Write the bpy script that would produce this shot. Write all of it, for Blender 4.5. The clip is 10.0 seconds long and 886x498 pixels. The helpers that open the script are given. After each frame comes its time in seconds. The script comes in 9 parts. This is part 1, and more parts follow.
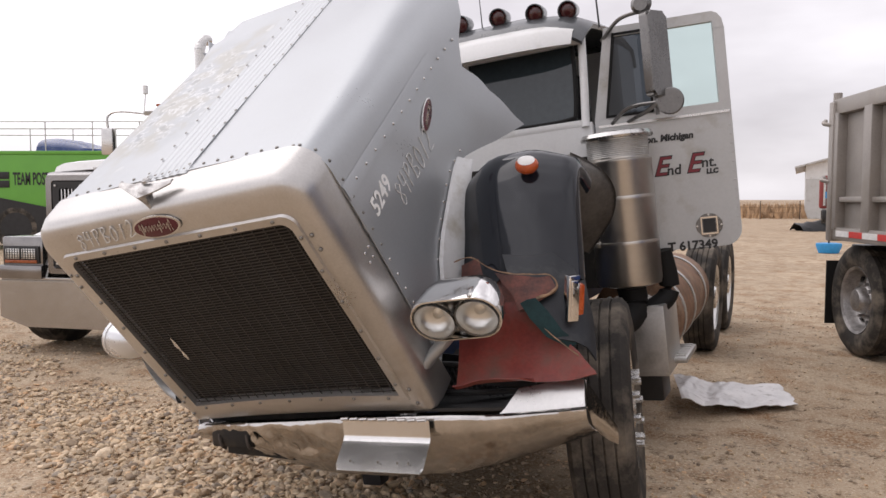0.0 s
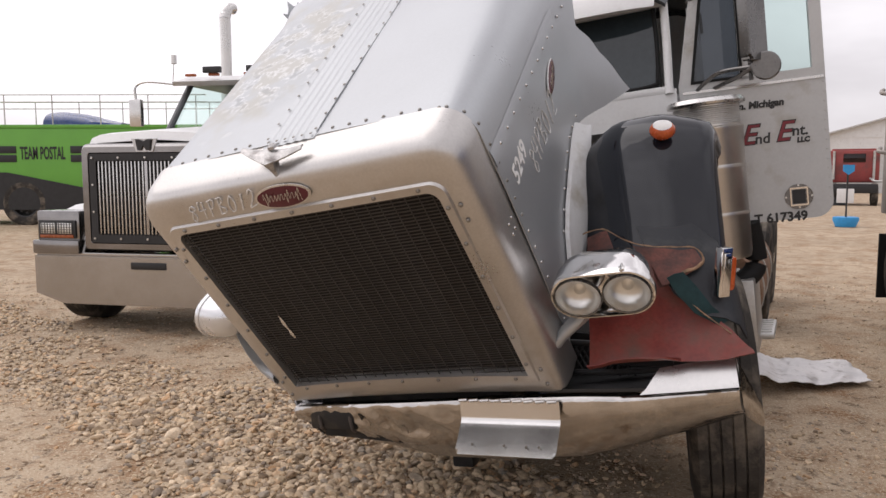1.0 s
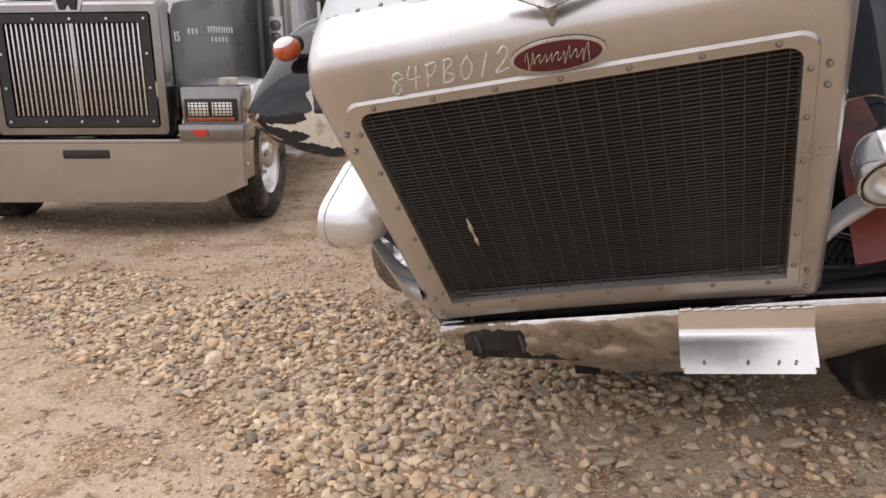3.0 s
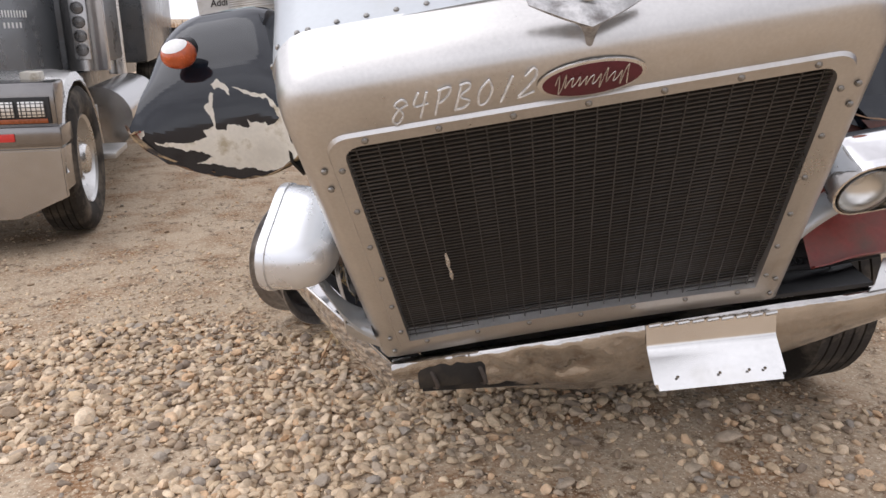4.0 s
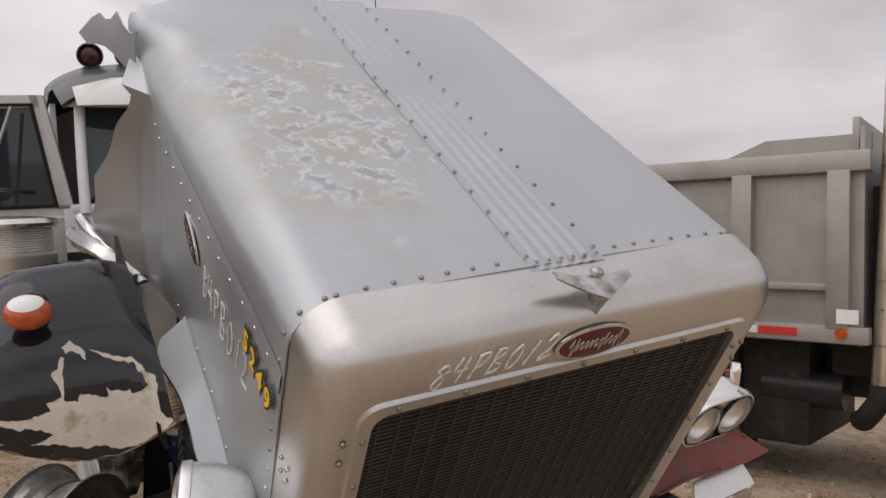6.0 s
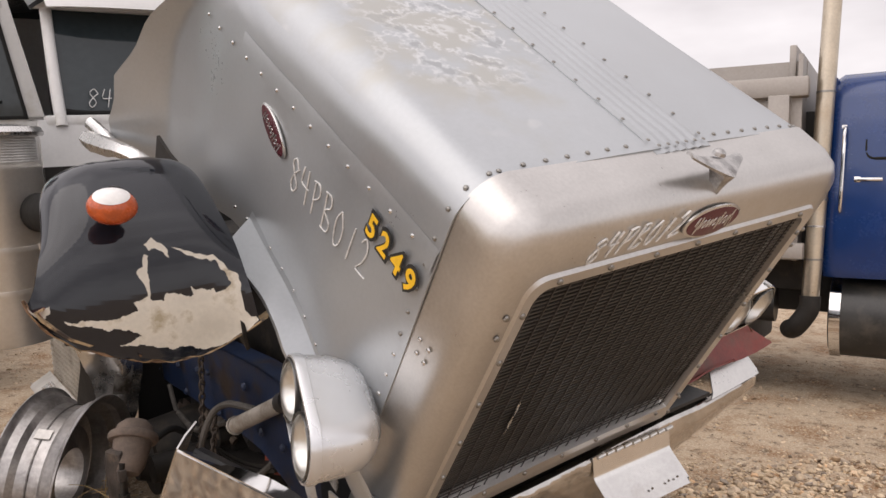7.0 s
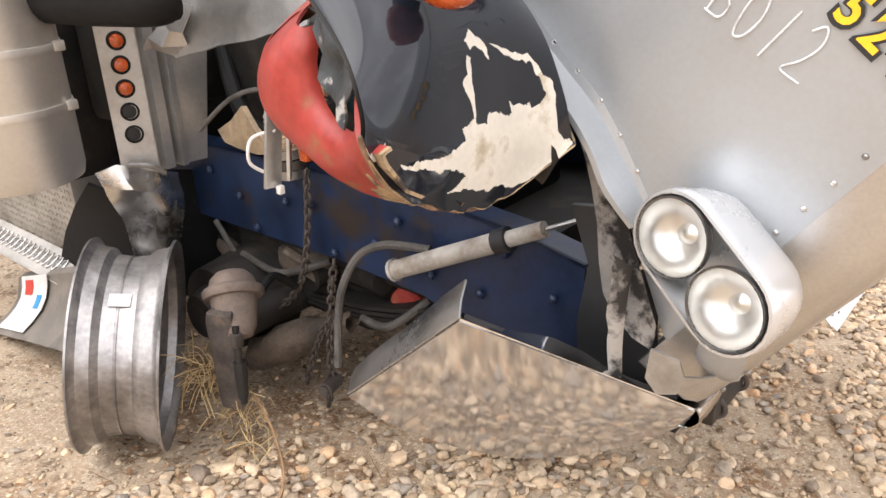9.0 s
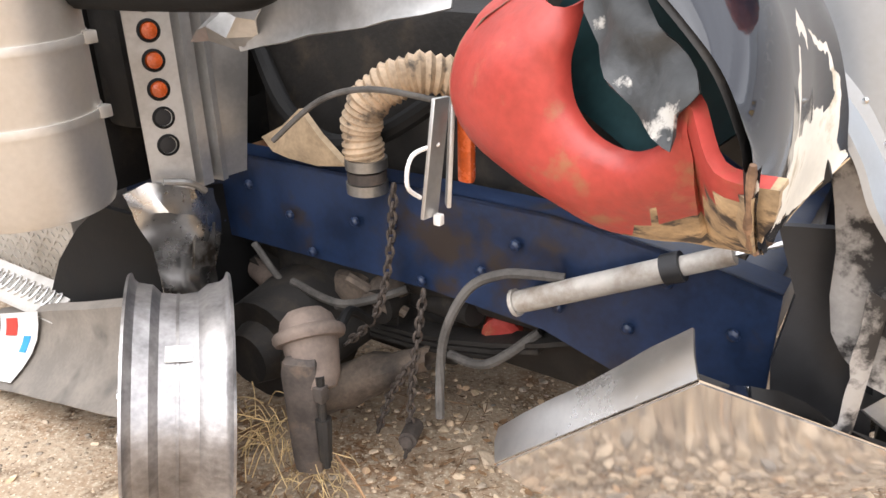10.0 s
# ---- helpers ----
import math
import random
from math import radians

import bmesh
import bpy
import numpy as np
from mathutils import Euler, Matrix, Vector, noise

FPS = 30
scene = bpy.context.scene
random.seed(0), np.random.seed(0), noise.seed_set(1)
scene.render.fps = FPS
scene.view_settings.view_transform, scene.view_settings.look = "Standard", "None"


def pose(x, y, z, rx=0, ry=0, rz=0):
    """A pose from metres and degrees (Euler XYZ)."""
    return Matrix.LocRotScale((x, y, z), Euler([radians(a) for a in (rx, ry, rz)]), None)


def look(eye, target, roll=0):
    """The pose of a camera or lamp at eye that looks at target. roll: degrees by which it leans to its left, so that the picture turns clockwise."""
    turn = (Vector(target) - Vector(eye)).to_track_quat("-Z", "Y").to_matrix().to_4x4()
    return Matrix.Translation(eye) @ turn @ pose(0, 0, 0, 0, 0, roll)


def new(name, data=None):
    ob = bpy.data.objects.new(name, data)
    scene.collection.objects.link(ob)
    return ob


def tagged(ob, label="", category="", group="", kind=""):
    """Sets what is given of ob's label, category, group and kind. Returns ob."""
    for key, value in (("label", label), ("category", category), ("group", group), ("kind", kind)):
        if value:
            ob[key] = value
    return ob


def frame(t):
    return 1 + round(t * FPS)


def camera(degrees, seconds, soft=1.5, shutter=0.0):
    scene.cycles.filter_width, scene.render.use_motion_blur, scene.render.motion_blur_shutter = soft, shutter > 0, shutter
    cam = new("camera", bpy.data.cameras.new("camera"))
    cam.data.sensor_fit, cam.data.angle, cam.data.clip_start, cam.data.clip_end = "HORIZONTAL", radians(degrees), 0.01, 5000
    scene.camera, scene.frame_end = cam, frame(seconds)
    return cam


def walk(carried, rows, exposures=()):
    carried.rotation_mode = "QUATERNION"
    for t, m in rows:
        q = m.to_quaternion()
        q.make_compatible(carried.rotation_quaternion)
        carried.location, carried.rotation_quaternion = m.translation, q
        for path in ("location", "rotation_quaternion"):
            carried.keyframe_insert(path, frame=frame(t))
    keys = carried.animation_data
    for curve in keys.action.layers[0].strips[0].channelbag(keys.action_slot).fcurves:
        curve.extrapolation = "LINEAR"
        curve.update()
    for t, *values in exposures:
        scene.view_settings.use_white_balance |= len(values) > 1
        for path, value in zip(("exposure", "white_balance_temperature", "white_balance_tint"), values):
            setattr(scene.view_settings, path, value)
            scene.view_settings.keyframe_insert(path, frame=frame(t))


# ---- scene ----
cam = camera(60.1, 10.0)
METRES, EYE, TILT, LEAN, TURN = 5.78, 1.5, -3.7, 0.0, 0.0
ROWS = [
    (0.0, 0.0, 0.0, 0.0, -0.0, 0.0, -0.0),
    (0.5, -0.0443, 0.0153, 0.0003, 0.03, -0.64, 0.02),
    (1.0, -0.0824, 0.0318, -0.0022, -0.22, -1.87, 0.11),
    (1.5, -0.1282, 0.0664, -0.0049, -1.17, -3.97, 0.19),
    (2.0, -0.1771, 0.0891, -0.0048, -2.66, -7.72, 0.4),
    (2.5, -0.2237, 0.1193, -0.0054, -5.81, -9.89, 0.67),
    (4.0, -0.3284, 0.2324, 0.0192, -25.95, -13.55, 2.01),
    (4.5, -0.3498, 0.2485, 0.0342, -36.41, -10.83, 2.23),
    (5.0, -0.3866, 0.2665, 0.0458, -43.6, -1.84, 2.14),
    (6.5, -0.4624, 0.3602, 0.0192, -57.84, 3.28, 2.23),
    (7.0, -0.4892, 0.4022, 0.0117, -62.46, -1.02, 2.4),
    (7.5, -0.4976, 0.4524, 0.0086, -67.71, -7.77, 2.59),
    (8.0, -0.487, 0.5061, 0.0105, -70.76, -12.01, 2.81),
    (8.5, -0.486, 0.566, 0.0138, -73.37, -15.4, 2.95),
    (9.0, -0.4782, 0.6211, 0.0209, -76.36, -17.13, 3.07),
    (9.5, -0.4506, 0.6762, 0.0261, -79.41, -17.71, 3.07),
    (10.0, -0.4321, 0.7204, 0.0223, -82.49, -18.11, 3.15),
]
walk(cam, [(t, pose(0, 0, EYE, TILT, LEAN, TURN) @ pose(METRES * x, METRES * y, METRES * z, 90 + pitch, roll, yaw)) for t, x, y, z, yaw, pitch, roll in ROWS],
     exposures=[(0.0, 0.17, 6450, 15), (1.0, 0.10, 6500, 15), (2.5, 0.25, 6600, 16), (4.0, 0.38, 6150, 13), (4.5, 0.32, 6320, 12), (5.0, -0.24, 6480, 12), (6.5, -0.12, 6600, 15), (7.0, 0.27, 6700, 15), (7.5, 0.70, 6650, 15), (8.0, 0.90, 6600, 14), (9.0, 1.26, 6400, 12), (9.5, 1.50, 6260, 11), (10.0, 1.60, 6200, 11)])

# ---- world, sun and exposure ----
world = bpy.data.worlds.new("overcast_sky")
scene.world = world
world.use_nodes = True
wn, wl = world.node_tree.nodes, world.node_tree.links
wn.clear()
w_out = wn.new("ShaderNodeOutputWorld")
w_bg = wn.new("ShaderNodeBackground")
w_sky = wn.new("ShaderNodeTexSky")
w_sky.sky_type, w_sky.sun_disc = "NISHITA", False
w_sky.sun_elevation, w_sky.sun_rotation = radians(52), radians(290)
w_co = wn.new("ShaderNodeTexCoord")
w_map = wn.new("ShaderNodeMapping")
w_map.inputs["Scale"].default_value = (1.0, 1.0, 3.2)
w_map.inputs["Location"].default_value = (0.9, 0.4, 0.0)
w_cloud = wn.new("ShaderNodeTexNoise")
w_cloud.inputs["Scale"].default_value, w_cloud.inputs["Detail"].default_value = 1.5, 6.0
w_ramp = wn.new("ShaderNodeValToRGB")
w_ramp.color_ramp.elements[0].position, w_ramp.color_ramp.elements[0].color = 0.36, (6.9, 6.65, 6.75, 1)
w_ramp.color_ramp.elements[1].position, w_ramp.color_ramp.elements[1].color = 0.60, (11.0, 10.8, 10.9, 1)
w_mix = wn.new("ShaderNodeMixRGB")
w_mix.inputs[0].default_value = 0.93
wl.new(w_co.outputs["Generated"], w_map.inputs["Vector"])
wl.new(w_map.outputs["Vector"], w_cloud.inputs["Vector"])
wl.new(w_cloud.outputs["Fac"], w_ramp.inputs["Fac"])
wl.new(w_sky.outputs["Color"], w_mix.inputs[1])
wl.new(w_ramp.outputs["Color"], w_mix.inputs[2])
w_dot = wn.new("ShaderNodeVectorMath")
w_dot.operation = "DOT_PRODUCT"
w_dot.inputs[1].default_value = Vector((-0.58, 0.21, 0.79)).normalized()
w_glow = wn.new("ShaderNodeMapRange")
w_glow.interpolation_type = "SMOOTHSTEP"
w_glow.inputs["From Min"].default_value, w_glow.inputs["From Max"].default_value = -0.2, 1.0
w_glow.inputs["To Min"].default_value, w_glow.inputs["To Max"].default_value = 0.82, 1.36
w_veil = wn.new("ShaderNodeVectorMath")
w_veil.operation = "SCALE"
wl.new(w_co.outputs["Generated"], w_dot.inputs[0])
wl.new(w_dot.outputs["Value"], w_glow.inputs["Value"])
wl.new(w_mix.outputs["Color"], w_veil.inputs[0])
wl.new(w_glow.outputs[0], w_veil.inputs["Scale"])
wl.new(w_veil.outputs[0], w_bg.inputs["Color"])
w_bg.inputs["Strength"].default_value = 0.1
wl.new(w_bg.outputs["Background"], w_out.inputs["Surface"])
sun = new("sun", bpy.data.lights.new("sun", "SUN"))
sun.data.energy, sun.data.angle, sun.data.color = 0.7, radians(60), (1.0, 0.96, 0.9)
sun.matrix_world = look((-5.8, 2.1, 7.9), (0, 0, 0))

# ---- materials ----


def mat(name, base, rough=0.5, metal=0.0, vary=0.12, scale=6.0, fine=60.0, bump=0.15, stain=None, stain_amount=0.0, stain_scale=3.0, stain_edge=0.08, coat=0.0, rough_vary=0.12, per_object=0.0, per_island=0.0, spec=0.5, bump_depth=0.004):
    m = bpy.data.materials.new(name)
    m.use_nodes = True
    n, l = m.node_tree.nodes, m.node_tree.links
    p = n["Principled BSDF"]
    p.inputs["Metallic"].default_value = metal
    p.inputs["Coat Weight"].default_value = coat
    p.inputs["Coat Roughness"].default_value = 0.08
    p.inputs["Specular IOR Level"].default_value = spec
    co = n.new("ShaderNodeTexCoord")
    big = n.new("ShaderNodeTexNoise")
    big.inputs["Scale"].default_value, big.inputs["Detail"].default_value = scale, 5.0
    small = n.new("ShaderNodeTexNoise")
    small.inputs["Scale"].default_value, small.inputs["Detail"].default_value = fine, 4.0
    l.new(co.outputs["Object"], big.inputs["Vector"])
    l.new(co.outputs["Object"], small.inputs["Vector"])
    add = n.new("ShaderNodeMath")
    add.operation = "MULTIPLY_ADD"
    l.new(big.outputs["Fac"], add.inputs[0])
    add.inputs[1].default_value = 1.4
    scaled = n.new("ShaderNodeMath")
    scaled.operation = "MULTIPLY_ADD"
    l.new(small.outputs["Fac"], scaled.inputs[0])
    scaled.inputs[1].default_value, scaled.inputs[2].default_value = 0.6, -0.5
    l.new(scaled.outputs[0], add.inputs[2])
    ramp = n.new("ShaderNodeMapRange")
    ramp.inputs["From Min"].default_value, ramp.inputs["From Max"].default_value = 0.25, 0.75
    ramp.inputs["To Min"].default_value, ramp.inputs["To Max"].default_value = 1.0 - vary, 1.0 + vary
    l.new(add.outputs[0], ramp.inputs["Value"])
    factor = ramp.outputs[0]
    if per_object or per_island:
        if per_object:
            r = n.new("ShaderNodeObjectInfo").outputs["Random"]
        else:
            r = n.new("ShaderNodeNewGeometry").outputs["Random Per Island"]
        rr = n.new("ShaderNodeMapRange")
        k = per_object or per_island
        rr.inputs["To Min"].default_value, rr.inputs["To Max"].default_value = 1 - k, 1 + k
        l.new(r, rr.inputs["Value"])
        mm = n.new("ShaderNodeMath")
        mm.operation = "MULTIPLY"
        l.new(factor, mm.inputs[0])
        l.new(rr.outputs[0], mm.inputs[1])
        factor = mm.outputs[0]
    col = n.new("ShaderNodeVectorMath")
    col.operation = "SCALE"
    col.inputs[0].default_value = base
    l.new(factor, col.inputs["Scale"])
    colour = col.outputs[0]
    if stain:
        sn = n.new("ShaderNodeTexNoise")
        sn.inputs["Scale"].default_value, sn.inputs["Detail"].default_value, sn.inputs["Roughness"].default_value = stain_scale, 7.0, 0.62
        l.new(co.outputs["Object"], sn.inputs["Vector"])
        sr = n.new("ShaderNodeMapRange")
        sr.inputs["From Min"].default_value = 0.62 - 0.3 * stain_amount
        sr.inputs["From Max"].default_value = 0.62 - 0.3 * stain_amount + stain_edge
        l.new(sn.outputs["Fac"], sr.inputs["Value"])
        mx = n.new("ShaderNodeMixRGB")
        mx.inputs[2].default_value = (*stain, 1)
        l.new(sr.outputs[0], mx.inputs[0])
        l.new(colour, mx.inputs[1])
        colour = mx.outputs[0]
    l.new(colour, p.inputs["Base Color"])
    rg = n.new("ShaderNodeMapRange")
    rg.inputs["To Min"].default_value, rg.inputs["To Max"].default_value = max(0.02, rough - rough_vary), min(1.0, rough + rough_vary)
    l.new(add.outputs[0], rg.inputs["Value"])
    l.new(rg.outputs[0], p.inputs["Roughness"])
    if bump:
        bp = n.new("ShaderNodeBump")
        bp.inputs["Strength"].default_value, bp.inputs["Distance"].default_value = bump, bump_depth
        l.new(add.outputs[0], bp.inputs["Height"])
        l.new(bp.outputs[0], p.inputs["Normal"])
    return m


HOOD_GREY = mat("hood_silver_paint", (0.43, 0.45, 0.465), 0.36, 0.55, 0.06, 2.5, 90, 0.03)
SHELL = mat("satin_aluminium_shell", (0.565, 0.55, 0.53), 0.34, 0.9, 0.10, 3, 120, 0.04, (0.46, 0.42, 0.365), 0.22, 3.0, 0.25)
CHROME = mat("chrome", (0.78, 0.77, 0.76), 0.08, 1.0, 0.05, 3, 40, 0.02, rough_vary=0.05)
CHROME_DENT = mat("dented_chrome", (0.52, 0.50, 0.475), 0.11, 1.0, 0.14, 5, 30, 0.22, (0.25, 0.2, 0.16), 0.1, 7, 0.1, rough_vary=0.1, bump_depth=0.02)
STEEL = mat("dull_stainless", (0.64, 0.63, 0.61), 0.28, 1.0, 0.1, 4, 60, 0.04)
PLATE_METAL = mat("bright_plate_aluminium", (0.74, 0.73, 0.71), 0.20, 0.95, 0.06, 4, 70, 0.03, (0.58, 0.55, 0.5), 0.2, 5, 0.3, rough_vary=0.06)
POT_METAL = mat("pitted_grey_metal", (0.44, 0.43, 0.42), 0.4, 0.8, 0.3, 30, 150, 0.4, (0.14, 0.12, 0.11), 0.3, 20, 0.2)
DULL_TUBE = mat("dull_cream_metal_tube", (0.44, 0.41, 0.365), 0.5, 0.25, 0.14, 9, 70, 0.12, (0.22, 0.18, 0.14), 0.32, 10, 0.2)
GREY_HOSE = mat("dusty_grey_rubber", (0.085, 0.078, 0.07), 0.75, 0.0, 0.3, 12, 90, 0.25, (0.03, 0.028, 0.026), 0.3, 9, 0.2, spec=0.25)
SOIL_IRON = mat("soil_caked_iron", (0.115, 0.088, 0.066), 0.9, 0.0, 0.4, 9, 80, 0.6, (0.022, 0.018, 0.015), 0.45, 6, 0.2)
BRIGHT_CAN = mat("smooth_stainless_canister", (0.60, 0.575, 0.54), 0.30, 1.0, 0.06, 2, 30, 0.0, rough_vary=0.05)
ALU = mat("grey_aluminium", (0.52, 0.51, 0.49), 0.40, 0.8, 0.14, 5, 70, 0.1, (0.28, 0.26, 0.23), 0.3, 3, 0.2)
BOLT = mat("bolt_metal", (0.30, 0.29, 0.27), 0.4, 0.9, 0.2, 20, 100, 0.0)
GRILLE = mat("dark_grille_wire", (0.050, 0.046, 0.043), 0.42, 0.2, 0.3, 5, 60, 0.0, (0.045, 0.034, 0.027), 0.3, 4, 0.2, spec=0.55)
GRILLE_WIRE = mat("worn_grille_wire", (0.060, 0.056, 0.053), 0.45, 0.3, 0.3, 8, 80, 0.0)
CORE = mat("radiator_core_black", (0.006, 0.0055, 0.005), 0.8, 0.0, 0.3, 10, 200, 0.1)
FENDER = mat("dark_slate_fender_paint", (0.009, 0.011, 0.016), 0.07, 0.0, 0.12, 3, 60, 0.01, (0.018, 0.020, 0.024), 0.14, 5, 0.3, spec=0.55, rough_vary=0.03)
CREAM = mat("cream_primer", (0.62, 0.58, 0.50), 0.6, 0.0, 0.1, 9, 80, 0.15, (0.4, 0.34, 0.24), 0.2, 9, 0.1)
RED_GLASS = mat("red_fibreglass", (0.36, 0.048, 0.036), 0.42, 0.0, 0.25, 5, 60, 0.35, (0.30, 0.12, 0.06), 0.22, 12, 0.12)
DUSTY_LINER = mat("dusty_grey_liner", (0.10, 0.092, 0.083), 0.8, 0.0, 0.4, 5, 50, 0.3, (0.035, 0.03, 0.027), 0.4, 4, 0.3)
# duller copy of FENDER with pale scuffs; the flap's shade is put into it
SHADED_SLATE = mat("shaded_scuffed_slate_skin", (0.016, 0.018, 0.022), 0.42, 0.0, 0.2, 8, 80, 0.15, (0.045, 0.045, 0.046), 0.2, 9, 0.2, spec=0.35)
RED_DARK = mat("worn_red_fibreglass", (0.185, 0.030, 0.022), 0.42, 0.0, 0.3, 6, 70, 0.35, (0.115, 0.055, 0.04), 0.5, 6, 0.22)
TORN_RED = mat("brown_red_torn_fibre", (0.12, 0.042, 0.032), 0.7, 0.0, 0.45, 12, 90, 0.5, (0.05, 0.03, 0.026), 0.4, 9, 0.2)
TORN = mat("torn_fibre_edge", (0.22, 0.135, 0.08), 0.85, 0.0, 0.4, 25, 120, 0.5, (0.12, 0.07, 0.04), 0.4, 14, 0.1)
ROTTEN = mat("splintered_tan_fibreglass", (0.40, 0.29, 0.17), 0.85, 0.0, 0.35, 14, 110, 0.5, (0.055, 0.042, 0.034), 0.42, 16, 0.10)
CAB_WHITE = mat("cab_white_paint", (0.70, 0.70, 0.69), 0.35, 0.0, 0.05, 3, 60, 0.04, (0.5, 0.48, 0.44), 0.15, 4, 0.2)
CAB_GREY = mat("cab_light_grey_paint", (0.50, 0.50, 0.49), 0.35, 0.0, 0.06, 3, 60, 0.04, (0.36, 0.33, 0.28), 0.2, 4, 0.2)
STRIPE_WHITE = mat("pale_inner_fender_paint", (0.62, 0.63, 0.63), 0.4, 0.0, 0.06, 4, 60, 0.05, (0.4, 0.38, 0.33), 0.2, 6, 0.2)
CAB_DARK = mat("roof_dark_paint", (0.07, 0.075, 0.08), 0.3, 0.0, 0.15, 4, 60, 0.04, coat=0.3)
RUBBER = mat("black_rubber", (0.009, 0.0088, 0.0085), 0.7, 0.0, 0.3, 12, 90, 0.2, spec=0.25)
TYRE = mat("dusty_tyre_rubber", (0.040, 0.036, 0.032), 0.85, 0.0, 0.3, 9, 80, 0.3, (0.22, 0.185, 0.145), 0.50, 5, 0.3, spec=0.25)
BLACK = mat("black_paint", (0.015, 0.015, 0.016), 0.45, 0.0, 0.3, 8, 60, 0.1)
GRIME = mat("greasy_steel", (0.014, 0.012, 0.010), 0.7, 0.1, 0.5, 9, 70, 0.5, (0.05, 0.038, 0.026), 0.3, 8, 0.2)
RUSTY = mat("dusty_cast_iron", (0.06, 0.048, 0.040), 0.8, 0.1, 0.4, 12, 90, 0.4, (0.17, 0.12, 0.08), 0.25, 9, 0.2)
BLUE_RAIL = mat("blue_frame_paint", (0.0095, 0.021, 0.055), 0.42, 0.0, 0.35, 6, 60, 0.15, (0.03, 0.022, 0.018), 0.22, 5, 0.12)
BLUE_CAB = mat("blue_cab_paint", (0.006, 0.035, 0.15), 0.25, 0.0, 0.1, 3, 50, 0.03, coat=0.4)
AMBER = mat("amber_lens", (0.46, 0.080, 0.014), 0.25, 0.0, 0.2, 40, 200, 0.3, coat=0.4)
AMBER_DULL = mat("dull_amber_lens", (0.30, 0.075, 0.02), 0.3, 0.0, 0.2, 40, 200, 0.2)
HEAT_TINT = mat("heat_tinted_steel", (0.55, 0.48, 0.38), 0.34, 0.85, 0.16, 3, 60, 0.06, (0.36, 0.25, 0.14), 0.35, 2.2, 0.3)
TANK_GREY = mat("dusty_black_tank", (0.035, 0.034, 0.032), 0.4, 0.1, 0.3, 5, 60, 0.15, (0.13, 0.115, 0.095), 0.3, 3, 0.25)
ALU_PLAIN = mat("plain_dull_aluminium", (0.42, 0.40, 0.375), 0.24, 0.9, 0.08, 1.2, 14, 0.01, (0.34, 0.31, 0.27), 0.3, 1.2, 0.4, rough_vary=0.06)
DULL_CHROME = mat("weathered_dark_chrome", (0.27, 0.26, 0.255), 0.18, 0.95, 0.12, 2, 14, 0.02, (0.20, 0.18, 0.16), 0.3, 1.5, 0.3, rough_vary=0.06)
DUST_CHROME = mat("dusty_bright_metal", (0.46, 0.45, 0.44), 0.22, 0.9, 0.08, 2, 14, 0.01, (0.36, 0.33, 0.3), 0.25, 1.5, 0.3, rough_vary=0.06)
SKIN_DULL = mat("dull_torn_fender_skin", (0.012, 0.014, 0.018), 0.6, 0.0, 0.3, 8, 70, 0.2, (0.03, 0.03, 0.03), 0.2, 9, 0.2, spec=0.15)
TEAL = mat("teal_inner_gelcoat", (0.012, 0.034, 0.037), 0.5, 0.0, 0.25, 12, 80, 0.2, spec=0.2)
DUSTY_IRON = mat("dust_caked_iron", (0.145, 0.11, 0.088), 0.85, 0.0, 0.25, 12, 90, 0.4, (0.07, 0.055, 0.045), 0.3, 9, 0.2)
LITTER = mat("dry_leaf_litter", (0.24, 0.14, 0.07), 0.9, 0.0, 0.25, 20, 100, 0.0, per_island=0.5)
FAR_RED = mat("faded_red_cab_paint", (0.26, 0.045, 0.04), 0.5, 0.0, 0.2, 1.5, 30, 0.02, (0.12, 0.05, 0.045), 0.35, 1.2, 0.2)
RED_LENS = mat("red_lens", (0.06, 0.012, 0.012), 0.25, 0.0, 0.2, 40, 200, 0.2, coat=0.4)
BADGE = mat("badge_red_enamel", (0.085, 0.012, 0.020), 0.3, 0.1, 0.2, 20, 100, 0.1)
CHALK = mat("white_chalk", (0.66, 0.66, 0.65), 0.9, 0.0, 0.2, 60, 300, 0.0)
YELLOW = mat("yellow_number_decal", (0.85, 0.50, 0.02), 0.5, 0.0, 0.08, 20, 90, 0.0)
WHITE_DECAL = mat("white_decal", (0.82, 0.82, 0.80), 0.5, 0.0, 0.05, 20, 90, 0.0)
BLACK_DECAL = mat("black_decal", (0.02, 0.02, 0.02), 0.5, 0.0, 0.1, 20, 90, 0.0)
MAROON = mat("maroon_lettering", (0.20, 0.02, 0.03), 0.5, 0.0, 0.1, 20, 90, 0.0)
RIM = mat("scuffed_rim_alloy", (0.38, 0.365, 0.355), 0.38, 0.8, 0.3, 9, 70, 0.3, (0.14, 0.125, 0.115), 0.36, 5, 0.25)
STRAW = mat("dry_straw", (0.46, 0.33, 0.16), 0.9, 0.0, 0.25, 20, 100, 0.0, per_island=0.35)
DUMP_ALU = mat("dump_box_aluminium", (0.36, 0.33, 0.30), 0.5, 0.55, 0.12, 2.5, 50, 0.08, (0.26, 0.23, 0.19), 0.3, 1.6, 0.3)
TAPE_RED = mat("red_reflective_tape", (0.60, 0.04, 0.03), 0.4, 0.0, 0.1, 20, 100, 0.0)
TAPE_WHITE = mat("white_reflective_tape", (0.75, 0.74, 0.72), 0.4, 0.0, 0.1, 20, 100, 0.0)
BUS_GREEN = mat("lime_green_bus_paint", (0.13, 0.38, 0.05), 0.4, 0.0, 0.06, 1.5, 30, 0.03)
